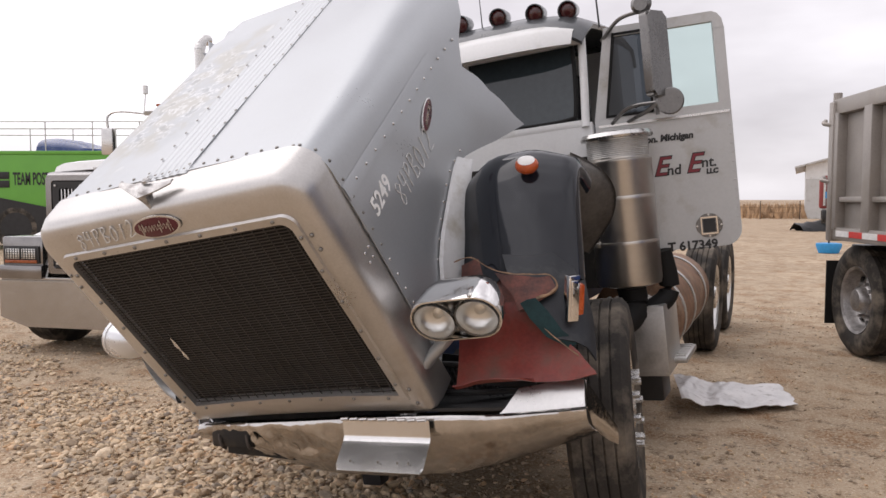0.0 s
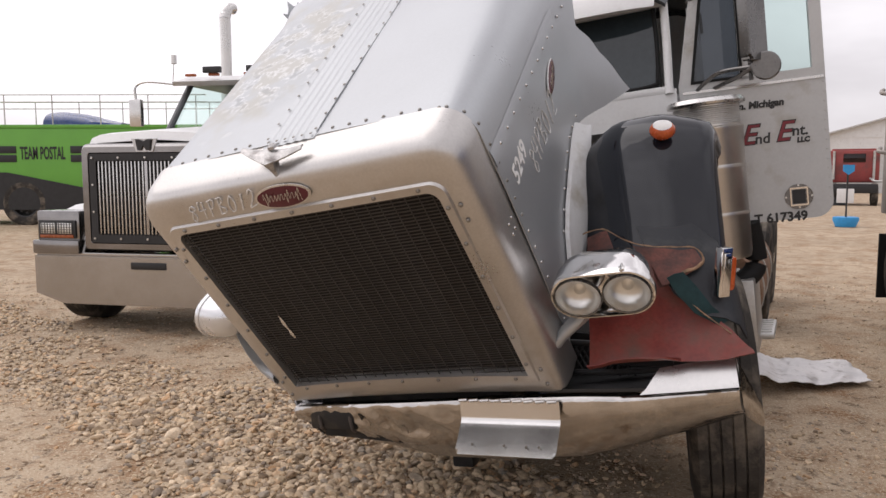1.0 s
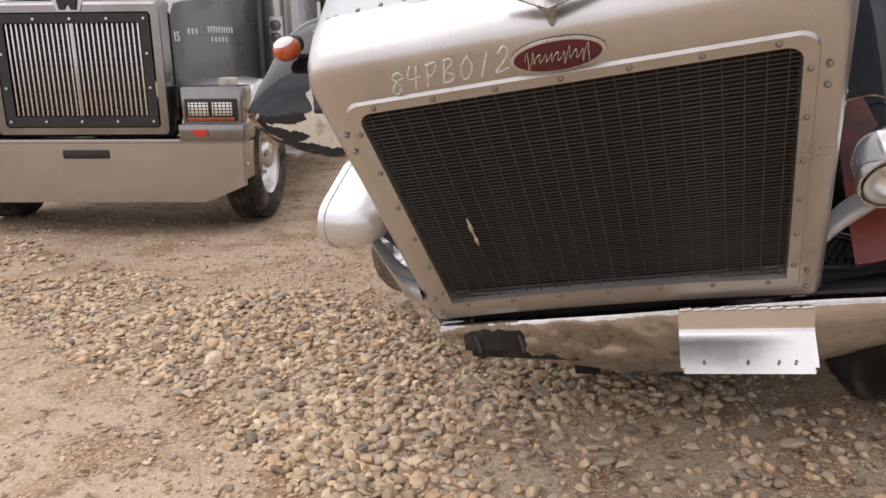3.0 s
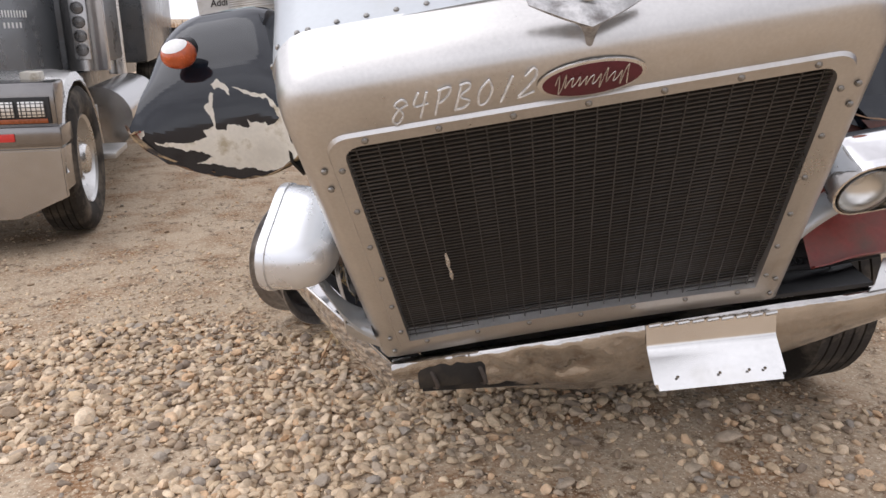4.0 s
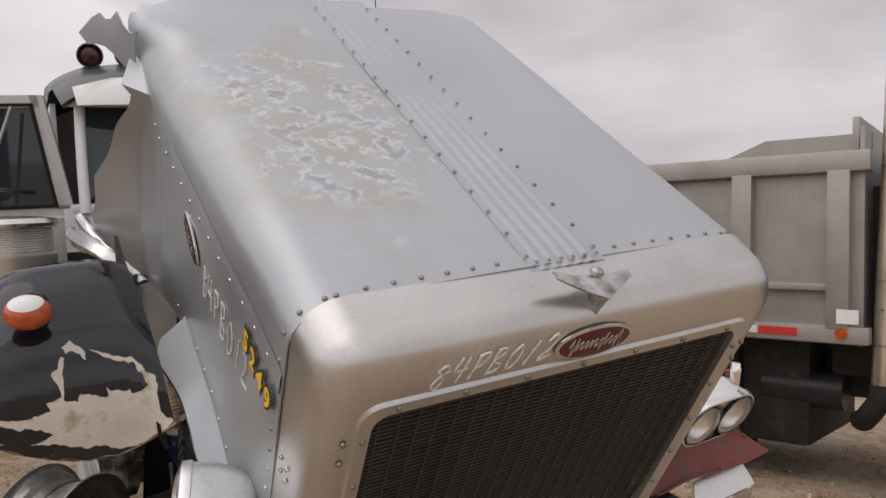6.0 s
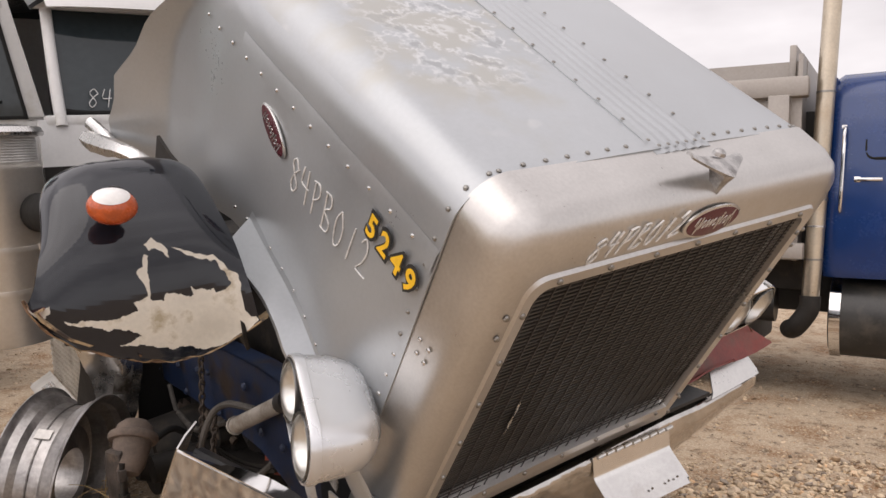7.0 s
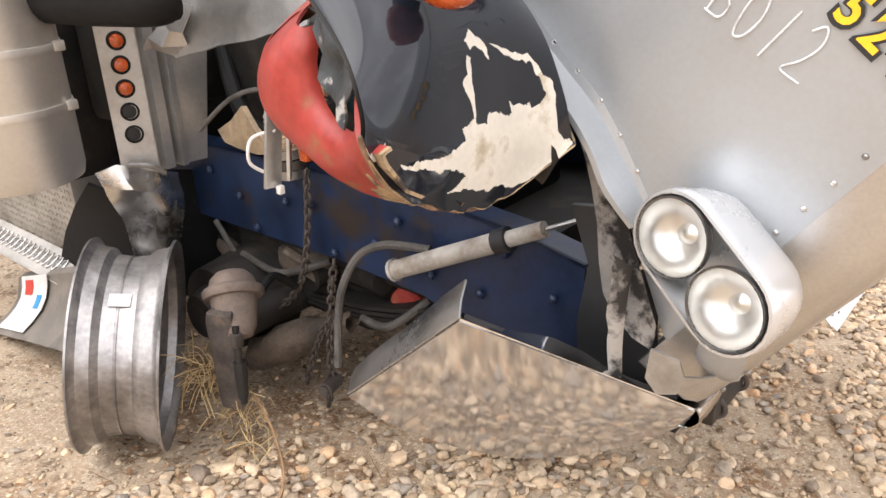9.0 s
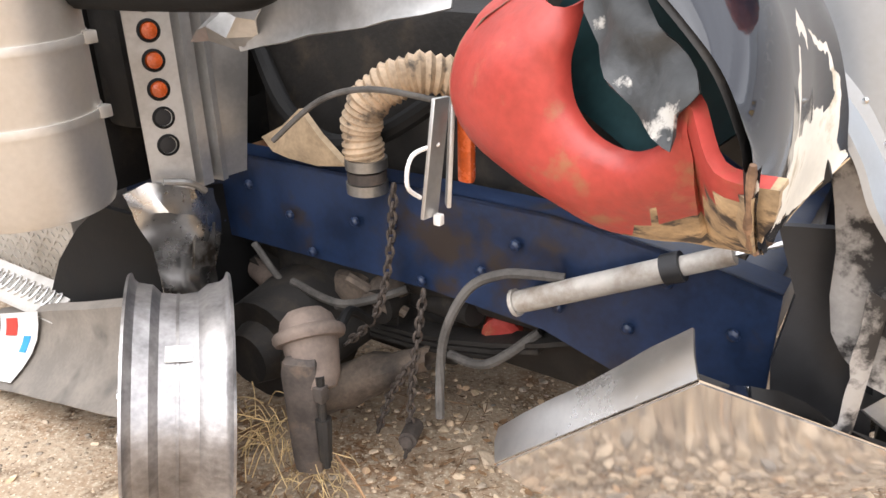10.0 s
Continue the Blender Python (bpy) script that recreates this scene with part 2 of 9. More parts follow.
CARDBOARD = mat("tan_foil_hose", (0.48, 0.36, 0.24), 0.6, 0.1, 0.3, 12, 90, 0.4, (0.10, 0.08, 0.06), 0.25, 14, 0.1)
TANK_BROWN = mat("rusty_quilted_tank", (0.24, 0.135, 0.08), 0.7, 0.2, 0.3, 10, 70, 0.4, (0.42, 0.33, 0.24), 0.35, 5, 0.3)
WOVEN = mat("dusty_canvas", (0.40, 0.30, 0.19), 0.9, 0.0, 0.25, 12, 90, 0.4)
GREY_VINYL = mat("crumpled_white_sheet", (0.68, 0.66, 0.65), 0.38, 0.35, 0.14, 6, 60, 0.3, (0.36, 0.33, 0.31), 0.18, 9, 0.1)
FOIL = mat("bright_foil", (0.75, 0.75, 0.73), 0.25, 0.9, 0.1, 20, 80, 0.5)
PAPER = mat("sticker_paper", (0.72, 0.70, 0.66), 0.8, 0.0, 0.1, 20, 80, 0.0)
BLUE_PRINT = mat("blue_sticker_print", (0.03, 0.28, 0.60), 0.6, 0.0, 0.1, 20, 80, 0.0)
POD_SILVER = mat("polished_silver_pod", (0.66, 0.67, 0.68), 0.27, 0.7, 0.04, 3, 12, 0.0, rough_vary=0.03)
LAMP_BOWL = mat("lamp_reflector", (0.80, 0.79, 0.76), 0.34, 1.0, 0.05, 12, 50, 0.10, rough_vary=0.04, bump_depth=0.01)


def hood_top_paint():
    """Silver paint with a patch of blotchy, chalky sun fade over its middle."""
    m = mat("faded_hood_silver_paint", (0.43, 0.45, 0.465), 0.38, 0.5, 0.06, 2.2, 80, 0.03)
    n, l = m.node_tree.nodes, m.node_tree.links
    p = n["Principled BSDF"]
    co = n.new("ShaderNodeTexCoord")

    def noise_of(scale, detail, shift=0.0):
        mp = n.new("ShaderNodeMapping")
        mp.inputs["Location"].default_value = (shift, shift * 0.7, 0)
        l.new(co.outputs["Object"], mp.inputs["Vector"])
        t = n.new("ShaderNodeTexNoise")
        t.inputs["Scale"].default_value, t.inputs["Detail"].default_value, t.inputs["Roughness"].default_value = scale, detail, 0.55
        l.new(mp.outputs["Vector"], t.inputs["Vector"])
        return t.outputs["Fac"]

    def span(v, lo, hi):
        r = n.new("ShaderNodeMapRange")
        r.interpolation_type = "SMOOTHSTEP"
        r.inputs["From Min"].default_value, r.inputs["From Max"].default_value = lo, hi
        l.new(v, r.inputs["Value"])
        return r.outputs[0]

    def maths(op, a, b):
        x = n.new("ShaderNodeMath")
        x.operation = op
        for k, v in ((0, a), (1, b)):
            if isinstance(v, float):
                x.inputs[k].default_value = v
            else:
                l.new(v, x.inputs[k])
        return x.outputs[0]

    def over(fac, a, colour):
        x = n.new("ShaderNodeMixRGB")
        l.new(fac, x.inputs[0])
        l.new(a, x.inputs[1])
        x.inputs[2].default_value = (*colour, 1)
        return x.outputs[0]

    d = n.new("ShaderNodeVectorMath")
    d.operation = "DISTANCE"
    sc = n.new("ShaderNodeMapping")
    sc.inputs["Scale"].default_value = (1.9, 1.15, 0.0)
    l.new(co.outputs["Object"], sc.inputs["Vector"])
    l.new(sc.outputs["Vector"], d.inputs[0])
    d.inputs[1].default_value = (-0.33 * 1.9, 0.88 * 1.15, 0)
    reach = maths("ADD", d.outputs["Value"], maths("MULTIPLY", maths("SUBTRACT", noise_of(3.5, 4.0), 0.5), 0.9))
    region = span(reach, 0.78, 0.50)
    core = span(reach, 0.55, 0.28)
    base = p.inputs["Base Color"].links[0].from_socket
    tan = maths("MULTIPLY", region, span(noise_of(5.0, 5.0, 3.0), 0.44, 0.58))
    colour = over(maths("MULTIPLY", tan, 0.7), base, (0.42, 0.41, 0.37))
    field = noise_of(15.0, 5.0, 7.0)
    dark = maths("MULTIPLY", core, span(field, 0.575, 0.63))
    colour = over(maths("MULTIPLY", dark, 0.6), colour, (0.30, 0.31, 0.315))
    band = maths("MULTIPLY", span(field, 0.47, 0.53), span(field, 0.585, 0.55))
    rim = maths("MULTIPLY", maths("MULTIPLY", core, band), span(noise_of(44.0, 5.0, 1.0), 0.34, 0.60))
    colour = over(maths("MULTIPLY", rim, 0.8), colour, (0.62, 0.63, 0.635))
    spots = maths("MULTIPLY", maths("MULTIPLY", region, span(noise_of(7.0, 2.0, 5.0), 0.63, 0.68)), 0.7)
    colour = over(spots, colour, (0.60, 0.61, 0.61))
    l.new(colour, p.inputs["Base Color"])
    old = p.inputs["Roughness"].links[0].from_socket
    l.new(maths("ADD", old, maths("MULTIPLY", region, 0.12)), p.inputs["Roughness"])
    return m


HOOD_TOP = hood_top_paint()


def glass(name, tint, rough=0.02, trans=1.0):
    m = bpy.data.materials.new(name)
    m.use_nodes = True
    p = m.node_tree.nodes["Principled BSDF"]
    p.inputs["Base Color"].default_value = (*tint, 1)
    p.inputs["Roughness"].default_value = rough
    p.inputs["Transmission Weight"].default_value = trans
    p.inputs["IOR"].default_value = 1.45
    return m


DULL_BACK = mat("weathered_mirror_case", (0.17, 0.165, 0.16), 0.28, 0.85, 0.2, 5, 60, 0.06)
DARK_ALU = mat("grimy_bent_aluminium", (0.20, 0.19, 0.175), 0.42, 0.8, 0.3, 9, 70, 0.25, (0.05, 0.04, 0.03), 0.3, 9, 0.15)
BRUSHED = mat("dusty_brushed_stainless", (0.62, 0.59, 0.54), 0.44, 0.85, 0.08, 2, 70, 0.03, (0.46, 0.40, 0.32), 0.22, 2.0, 0.3)
BUMPER_END = mat("dusty_bumper_chrome", (0.53, 0.515, 0.50), 0.08, 0.78, 0.06, 3, 40, 0.0, (0.50, 0.47, 0.43), 0.2, 4, 0.3, rough_vary=0.02, coat=0.3)
SOOTY = mat("sooty_bare_sheet", (0.34, 0.325, 0.305), 0.5, 0.4, 0.2, 7, 80, 0.2, (0.03, 0.028, 0.027), 0.52, 11, 0.10)
SOOT_LINING = mat("soot_grey_torn_lining", (0.045, 0.047, 0.047), 0.5, 0.1, 0.35, 9, 80, 0.4, (0.42, 0.40, 0.36), 0.12, 13, 0.05)
TREAD = mat("dusty_tread_plate", (0.50, 0.475, 0.43), 0.5, 0.55, 0.15, 6, 80, 0.15, (0.30, 0.27, 0.22), 0.3, 5, 0.2)
GUARD = mat("dusty_grey_rubber_sheet", (0.20, 0.175, 0.145), 0.7, 0.0, 0.2, 7, 80, 0.2, (0.055, 0.05, 0.045), 0.36, 5, 0.2)
SLATE = mat("slate_reflecting_glass", (0.030, 0.040, 0.045), 0.05, 0.0, 0.2, 1.2, 30, 0.0, rough_vary=0.02, spec=0.45)
LENS = glass("lamp_glass", (0.97, 0.97, 0.96), 0.03)
TINTED = glass("tinted_window_glass", (0.06, 0.07, 0.08), 0.02)
CLEAR = glass("green_tinted_glass", (0.66, 0.80, 0.77), 0.02)


# ---- mesh helpers ----
T_POSE = pose(-0.62, 3.06, -0.107, 2, -6, -25.7)
H_POSE = Matrix((
    (0.88819, 0.25643, -0.38127, -0.61975),
    (-0.43141, 0.75097, -0.49992, 3.05913),
    (0.15813, 0.60851, 0.77763, 0.6912),
    (0, 0, 0, 1)))


def finish(bm, material, name, smooth=35):
    me = bpy.data.meshes.new(name)
    bm.to_mesh(me)
    bm.free()
    mats = material if isinstance(material, (list, tuple)) else [material]
    for m in mats:
        me.materials.append(m)
    if smooth:
        me.polygons.foreach_set("use_smooth", [True] * len(me.polygons))
        me.set_sharp_from_angle(angle=radians(smooth))
    return me


def thing(name, label, category, at=None, group="", kind=""):
    ob = new(name)
    ob.matrix_world = at or Matrix()
    ob.empty_display_size = 0.2
    return tagged(ob, label, category, group, kind)


def world_of(ob):
    m = ob.matrix_basis.copy()
    while ob.parent:
        ob = ob.parent
        m = ob.matrix_basis @ m
    return m


def holder(parent):
    """The thing or first-level part that a new piece hangs under."""
    while parent.parent and parent.parent.parent:
        parent = parent.parent
    return parent


def part(name, bm, material, parent, label="", at=None, smooth=35):
    """A bmesh whose coordinates are in the frame at becomes one mesh under parent."""
    ob = new(name, finish(bm, material, name, smooth))
    parent = holder(parent)
    ob.parent = parent
    ob.matrix_basis = world_of(parent).inverted() @ at if at else Matrix()
    return tagged(ob, label)


def again(ob, parent, at):
    """Another object on the same mesh as ob, at a world pose."""
    o = new(ob.name.split(".")[0], ob.data)
    parent = holder(parent)
    o.parent = parent
    o.matrix_basis = world_of(parent).inverted() @ at
    if "label" in ob:
        o["label"] = ob["label"]
    return o


def solo(name, bm, material, label, category, at=None, group="", kind="", smooth=35):
    ob = new(name, finish(bm, material, name, smooth))
    if at:
        ob.matrix_world = at
    return tagged(ob, label, category, group, kind)


def box(bm, centre, size, bevel=0.0, turn=None, index=0):
    m = Matrix.Translation(centre) @ (turn or Matrix()) @ Matrix.Diagonal((*size, 1))
    made = bmesh.ops.create_cube(bm, size=1.0, matrix=m)
    faces = {f for v in made["verts"] for f in v.link_faces}
    for f in faces:
        f.material_index = index
    if bevel:
        edges = list({e for v in made["verts"] for e in v.link_edges})
        bmesh.ops.bevel(bm, geom=edges, offset=bevel, segments=2, affect="EDGES", profile=0.6)
    return bm


def rod(bm, a, b, r, r2=None, n=16, index=0):
    a, b = Vector(a), Vector(b)
    d = b - a
    m = Matrix.Translation((a + b) / 2) @ d.to_track_quat("Z", "Y").to_matrix().to_4x4()
    made = bmesh.ops.create_cone(bm, cap_ends=True, segments=n, radius1=r, radius2=r if r2 is None else r2, depth=d.length, matrix=m)
    for f in {f for v in made["verts"] for f in v.link_faces}:
        f.material_index = index
    return bm


def smooth_path(pts, steps=6):
    pts = [Vector(p) for p in pts]
    out = []
    for i in range(len(pts) - 1):
        p0, p1, p2, p3 = pts[max(i - 1, 0)], pts[i], pts[i + 1], pts[min(i + 2, len(pts) - 1)]
        for k in range(steps):
            t = k / steps
            out.append(0.5 * ((2 * p1) + (p2 - p0) * t + (2 * p0 - 5 * p1 + 4 * p2 - p3) * t * t + (3 * p1 - p0 - 3 * p2 + p3) * t ** 3))
    return out + [pts[-1]]


def tube(bm, pts, r, n=10, steps=6, radii=None, index=0):
    path = smooth_path(pts, steps)
    rings = []
    ref = Vector((0.13, 0.21, 1)).normalized()
    for i, p in enumerate(path):
        d = (path[min(i + 1, len(path) - 1)] - path[max(i - 1, 0)]).normalized()
        u = d.cross(ref)
        if u.length < 0.05:
            u = d.cross(Vector((1, 0, 0)))
        u.normalize()
        v = d.cross(u)
        rr = radii(i / (len(path) - 1)) if radii else r
        rings.append([bm.verts.new(p + rr * (math.cos(a) * u + math.sin(a) * v)) for a in (2 * math.pi * k / n for k in range(n))])
    for a, b in zip(rings, rings[1:]):
        for k in range(n):
            bm.faces.new((a[k], a[(k + 1) % n], b[(k + 1) % n], b[k])).material_index = index
    bm.faces.new(rings[0]).material_index = index
    bm.faces.new(rings[-1][::-1]).material_index = index
    return bm


def lathe(bm, profile, m=None, n=32, closed=False, index=0):
    """Rings of (radius, height) turned round z, then moved by m."""
    m = m or Matrix()
    rings = [[bm.verts.new(m @ Vector((r * math.cos(a), r * math.sin(a), z))) for a in (2 * math.pi * k / n for k in range(n))] for r, z in profile]
    for a, b in zip(rings, rings[1:] + (rings[:1] if closed else [])):
        for k in range(n):
            bm.faces.new((a[k], a[(k + 1) % n], b[(k + 1) % n], b[k])).material_index = index
    return rings


def grid(bm, rows, index=0, thick=0.0, wrap=False):
    """A sheet through rows of points; with thick, a closed shell of that thickness."""
    rows = [[Vector(p) for p in r] for r in rows]
    nr, nc = len(rows), len(rows[0])
    top = [[bm.verts.new(p) for p in r] for r in rows]

    def faces(vs, flip, idx):
        for i in range(nr - 1):
            for j in range(nc - (0 if wrap else 1)):
                q = (vs[i][j], vs[i][(j + 1) % nc], vs[i + 1][(j + 1) % nc], vs[i + 1][j])
                bm.faces.new(q[::-1] if flip else q).material_index = idx
    faces(top, False, index)
    if thick:
        low = []
        for i in range(nr):
            line = []
            for j in range(nc):
                di = rows[min(i + 1, nr - 1)][j] - rows[max(i - 1, 0)][j]
                dj = rows[i][(j + 1) % nc if wrap else min(j + 1, nc - 1)] - rows[i][(j - 1) % nc if wrap else max(j - 1, 0)]
                nn = dj.cross(di)
                if nn.length < 1e-9:
                    nn = Vector((0, 0, 1))
                line.append(bm.verts.new(rows[i][j] - nn.normalized() * thick))
            low.append(line)
        faces(low, True, index)
        edge = [(0, j, 0, j + 1) for j in range(nc - 1)] + [(i, nc - 1, i + 1, nc - 1) for i in range(nr - 1)] + \
               [(nr - 1, j + 1, nr - 1, j) for j in range(nc - 1)] + [(i + 1, 0, i, 0) for i in range(nr - 1)]
        for a, b, c, d in edge:
            if wrap and a != c:
                continue
            bm.faces.new((top[c][d], top[a][b], low[a][b], low[c][d])).material_index = index
    return top


def plate(bm, outline, depth, m=None, index=0, bevel=0.0):
    """A flat piece with the outline in its xy plane and a thickness along z."""
    m = m or Matrix()
    lo = [bm.verts.new(m @ Vector((x, y, 0))) for x, y in outline]
    hi = [bm.verts.new(m @ Vector((x, y, depth))) for x, y in outline]
    fs = [bm.faces.new(lo[::-1]), bm.faces.new(hi)]
    for k in range(len(outline)):
        k2 = (k + 1) % len(outline)
        fs.append(bm.faces.new((lo[k], lo[k2], hi[k2], hi[k])))
    for f in fs:
        f.material_index = index
    if bevel:
        bmesh.ops.bevel(bm, geom=list(fs[1].edges), offset=bevel, segments=2, affect="EDGES")
    return bm


def dome(bm, p, normal, r, h, n=8, index=0):
    """A rivet head at p."""
    m = Matrix.Translation(p) @ Vector(normal).to_track_quat("Z", "Y").to_matrix().to_4x4()
    rings = lathe(bm, [(r, 0), (r * 0.85, h * 0.6), (r * 0.4, h)], m, n, index=index)
    bm.faces.new(rings[-1]).material_index = index


def rounded(w0, w1, z0, z1, r, n=5, low=None):
    """A rounded rectangle, anticlockwise from its lower right corner; low: another radius for the lower corners."""
    out = []
    q = r if low is None else low
    for cx, cz, a0, rr in ((w1 - q, z0 + q, -90, q), (w1 - r, z1 - r, 0, r), (w0 + r, z1 - r, 90, r), (w0 + q, z0 + q, 180, q)):
        for k in range(n + 1):
            a = radians(a0 + 90 * k / n)
            out.append((cx + rr * math.cos(a), cz + rr * math.sin(a)))
    return out


def lerp_table(table, x):
    if x <= table[0][0]:
        return table[0][1]
    for (a, va), (b, vb) in zip(table, table[1:]):
        if x <= b:
            t = (x - a) / (b - a)
            return va + (vb - va) * t
    return table[-1][1]


def ease(x):
    x = max(0.0, min(1.0, x))
    return x * x * (3 - 2 * x)


def writing(name, text, size, material, parent, at, depth=0.001, shear=0.0, label="", bold=0.0, width=1.0):
    """Letters of the built-in font as a thin mesh, lying in the xy plane of the frame at."""
    c = bpy.data.curves.new(name, "FONT")
    c.body, c.size, c.extrude, c.shear, c.offset = text, size, depth, shear, bold
    c.align_x, c.align_y, c.resolution_u = "CENTER", "CENTER", 3
    tmp = bpy.data.objects.new(name, c)
    scene.collection.objects.link(tmp)
    me = bpy.data.meshes.new_from_object(tmp.evaluated_get(bpy.context.evaluated_depsgraph_get()))
    bpy.data.objects.remove(tmp)
    me.transform(Matrix.Diagonal((width, 1, 1, 1)))
    me.materials.clear()
    me.materials.append(material)
    ob = new(name, me)
    ob.parent = parent
    ob.matrix_basis = world_of(parent).inverted() @ at
    return tagged(ob, label)


def frame_at(origin, right, up):
    """A frame with x along right, y along up and z out of the surface."""
    r, u_ = Vector(right).normalized(), Vector(up).normalized()
    z = r.cross(u_).normalized()
    u_ = z.cross(r)
    m = Matrix((r, u_, z)).transposed().to_4x4()
    m.translation = origin
    return m

# ---- ground and surroundings ----


def ground():
    m = bpy.data.materials.new("dirt_and_gravel_ground")
    m.use_nodes = True
    n, l = m.node_tree.nodes, m.node_tree.links
    p = n["Principled BSDF"]
    co = n.new("ShaderNodeTexCoord")

    def tex(kind, scale, detail=6.0):
        t = n.new("ShaderNodeTex" + kind)
        t.inputs["Scale"].default_value = scale
        if kind == "Noise":
            t.inputs["Detail"].default_value = detail
        l.new(co.outputs["Object"], t.inputs["Vector"])
        return t

    def mixed(fac, a, b):
        x = n.new("ShaderNodeMixRGB")
        for k, v in ((0, fac), (1, a), (2, b)):
            if isinstance(v, tuple):
                x.inputs[k].default_value = (*v, 1)
            else:
                l.new(v, x.inputs[k])
        return x.outputs[0]

    def ramp(v, lo, hi):
        r = n.new("ShaderNodeMapRange")
        r.inputs["From Min"].default_value, r.inputs["From Max"].default_value = lo, hi
        l.new(v, r.inputs["Value"])
        return r.outputs[0]

    patches, mid, grit = tex("Noise", 0.45), tex("Noise", 2.6, 8), tex("Noise", 55, 6)
    stones = tex("Voronoi", 26)
    tone = mixed(ramp(patches.outputs["Fac"], 0.35, 0.65), (0.50, 0.385, 0.27), (0.36, 0.27, 0.185))
    tone = mixed(ramp(mid.outputs["Fac"], 0.47, 0.66), tone, (0.265, 0.150, 0.076))
    tone = mixed(ramp(tex("Noise", 9.0, 8).outputs["Fac"], 0.54, 0.70), tone, (0.13, 0.082, 0.048))
    tone = mixed(ramp(grit.outputs["Fac"], 0.45, 0.75), tone, (0.55, 0.46, 0.34))
    tone = mixed(ramp(tex("Noise", 95, 3).outputs["Fac"], 0.60, 0.68), tone, (0.70, 0.60, 0.46))
    tone = mixed(ramp(tex("Noise", 70, 4).outputs["Fac"], 0.62, 0.72), tone, (0.12, 0.075, 0.045))
    pale = mixed(stones.outputs["Color"], (0.42, 0.36, 0.29), (0.22, 0.17, 0.12))
    near = ramp(stones.outputs["Distance"], 0.30, 0.22)
    keep = n.new("ShaderNodeMath")
    keep.operation = "MULTIPLY"
    l.new(near, keep.inputs[0])
    l.new(ramp(tex("Noise", 1.7).outputs["Fac"], 0.5, 0.6), keep.inputs[1])
    tone = mixed(keep.outputs[0], tone, pale)
    l.new(tone, p.inputs["Base Color"])
    p.inputs["Roughness"].default_value = 0.95
    p.inputs["Specular IOR Level"].default_value = 0.15
    height = n.new("ShaderNodeMath")
    height.operation = "MULTIPLY_ADD"
    l.new(grit.outputs["Fac"], height.inputs[0])
    height.inputs[1].default_value = 0.5
    l.new(keep.outputs[0], height.inputs[2])
    bp = n.new("ShaderNodeBump")
    bp.inputs["Strength"].default_value, bp.inputs["Distance"].default_value = 0.8, 0.015
    l.new(height.outputs[0], bp.inputs["Height"])
    l.new(bp.outputs[0], p.inputs["Normal"])

    bm = bmesh.new()
    steps = [-2500, -600, -200, -80, -40, -20] + [-12 + 0.2 * k for k in range(121)] + [20, 40, 80, 200, 600, 2500]
    rows = []
    for y in steps:
        row = []
        for x in steps:
            yy = y + 4
            near_by = abs(x) < 12 and abs(y) < 12
            z = 0.022 * noise.noise((x * 0.9, yy * 0.9, 0)) + 0.012 * noise.noise((x * 3, yy * 3, 5)) if near_by else 0.0
            row.append((x, yy, z - 0.008))
        rows.append(row)
    grid(bm, [r[::-1] for r in rows])
    bmesh.ops.recalc_face_normals(bm, faces=bm.faces)
    if sum(f.normal.z for f in bm.faces) < 0:
        bmesh.ops.reverse_faces(bm, faces=bm.faces)
    return solo("ground", bm, m, "tan packed dirt yard with scattered gravel and pebbles", "ground", kind="structure", smooth=60)


ground()


def pebble_material():
    m = mat("river_pebbles", (0.53, 0.44, 0.335), 0.85, 0.0, 0.22, 30, 160, 0.35)
    n, l = m.node_tree.nodes, m.node_tree.links
    p = n["Principled BSDF"]
    old = p.inputs["Base Color"].links[0].from_socket
    geo = n.new("ShaderNodeNewGeometry")
    r = n.new("ShaderNodeValToRGB")
    e = r.color_ramp.elements
    e[0].position, e[0].color = 0.0, (0.42, 0.40, 0.40, 1)
    e[1].position, e[1].color = 1.0, (1.35, 1.30, 1.22, 1)
    for pos, c in ((0.10, (0.62, 0.55, 0.48)), (0.22, (1.05, 0.98, 0.86)), (0.34, (1.2, 1.12, 1.0)), (0.42, (0.55, 0.58, 0.64)), (0.5, (1.12, 1.02, 0.86)), (0.62, (0.86, 0.78, 0.68)), (0.70, (1.15, 0.90, 0.68)), (0.76, (1.2, 1.14, 1.05)), (0.86, (0.72, 0.70, 0.70)), (0.93, (1.1, 1.02, 0.9))):
        e.new(pos).color = (*c, 1)
    l.new(geo.outputs["Random Per Island"], r.inputs[0])
    x = n.new("ShaderNodeMixRGB")
    x.blend_type = "MULTIPLY"
    x.inputs[0].default_value = 1.0
    l.new(old, x.inputs[1])
    l.new(r.outputs[0], x.inputs[2])
    l.new(x.outputs[0], p.inputs["Base Color"])
    return m


PEBBLE = pebble_material()


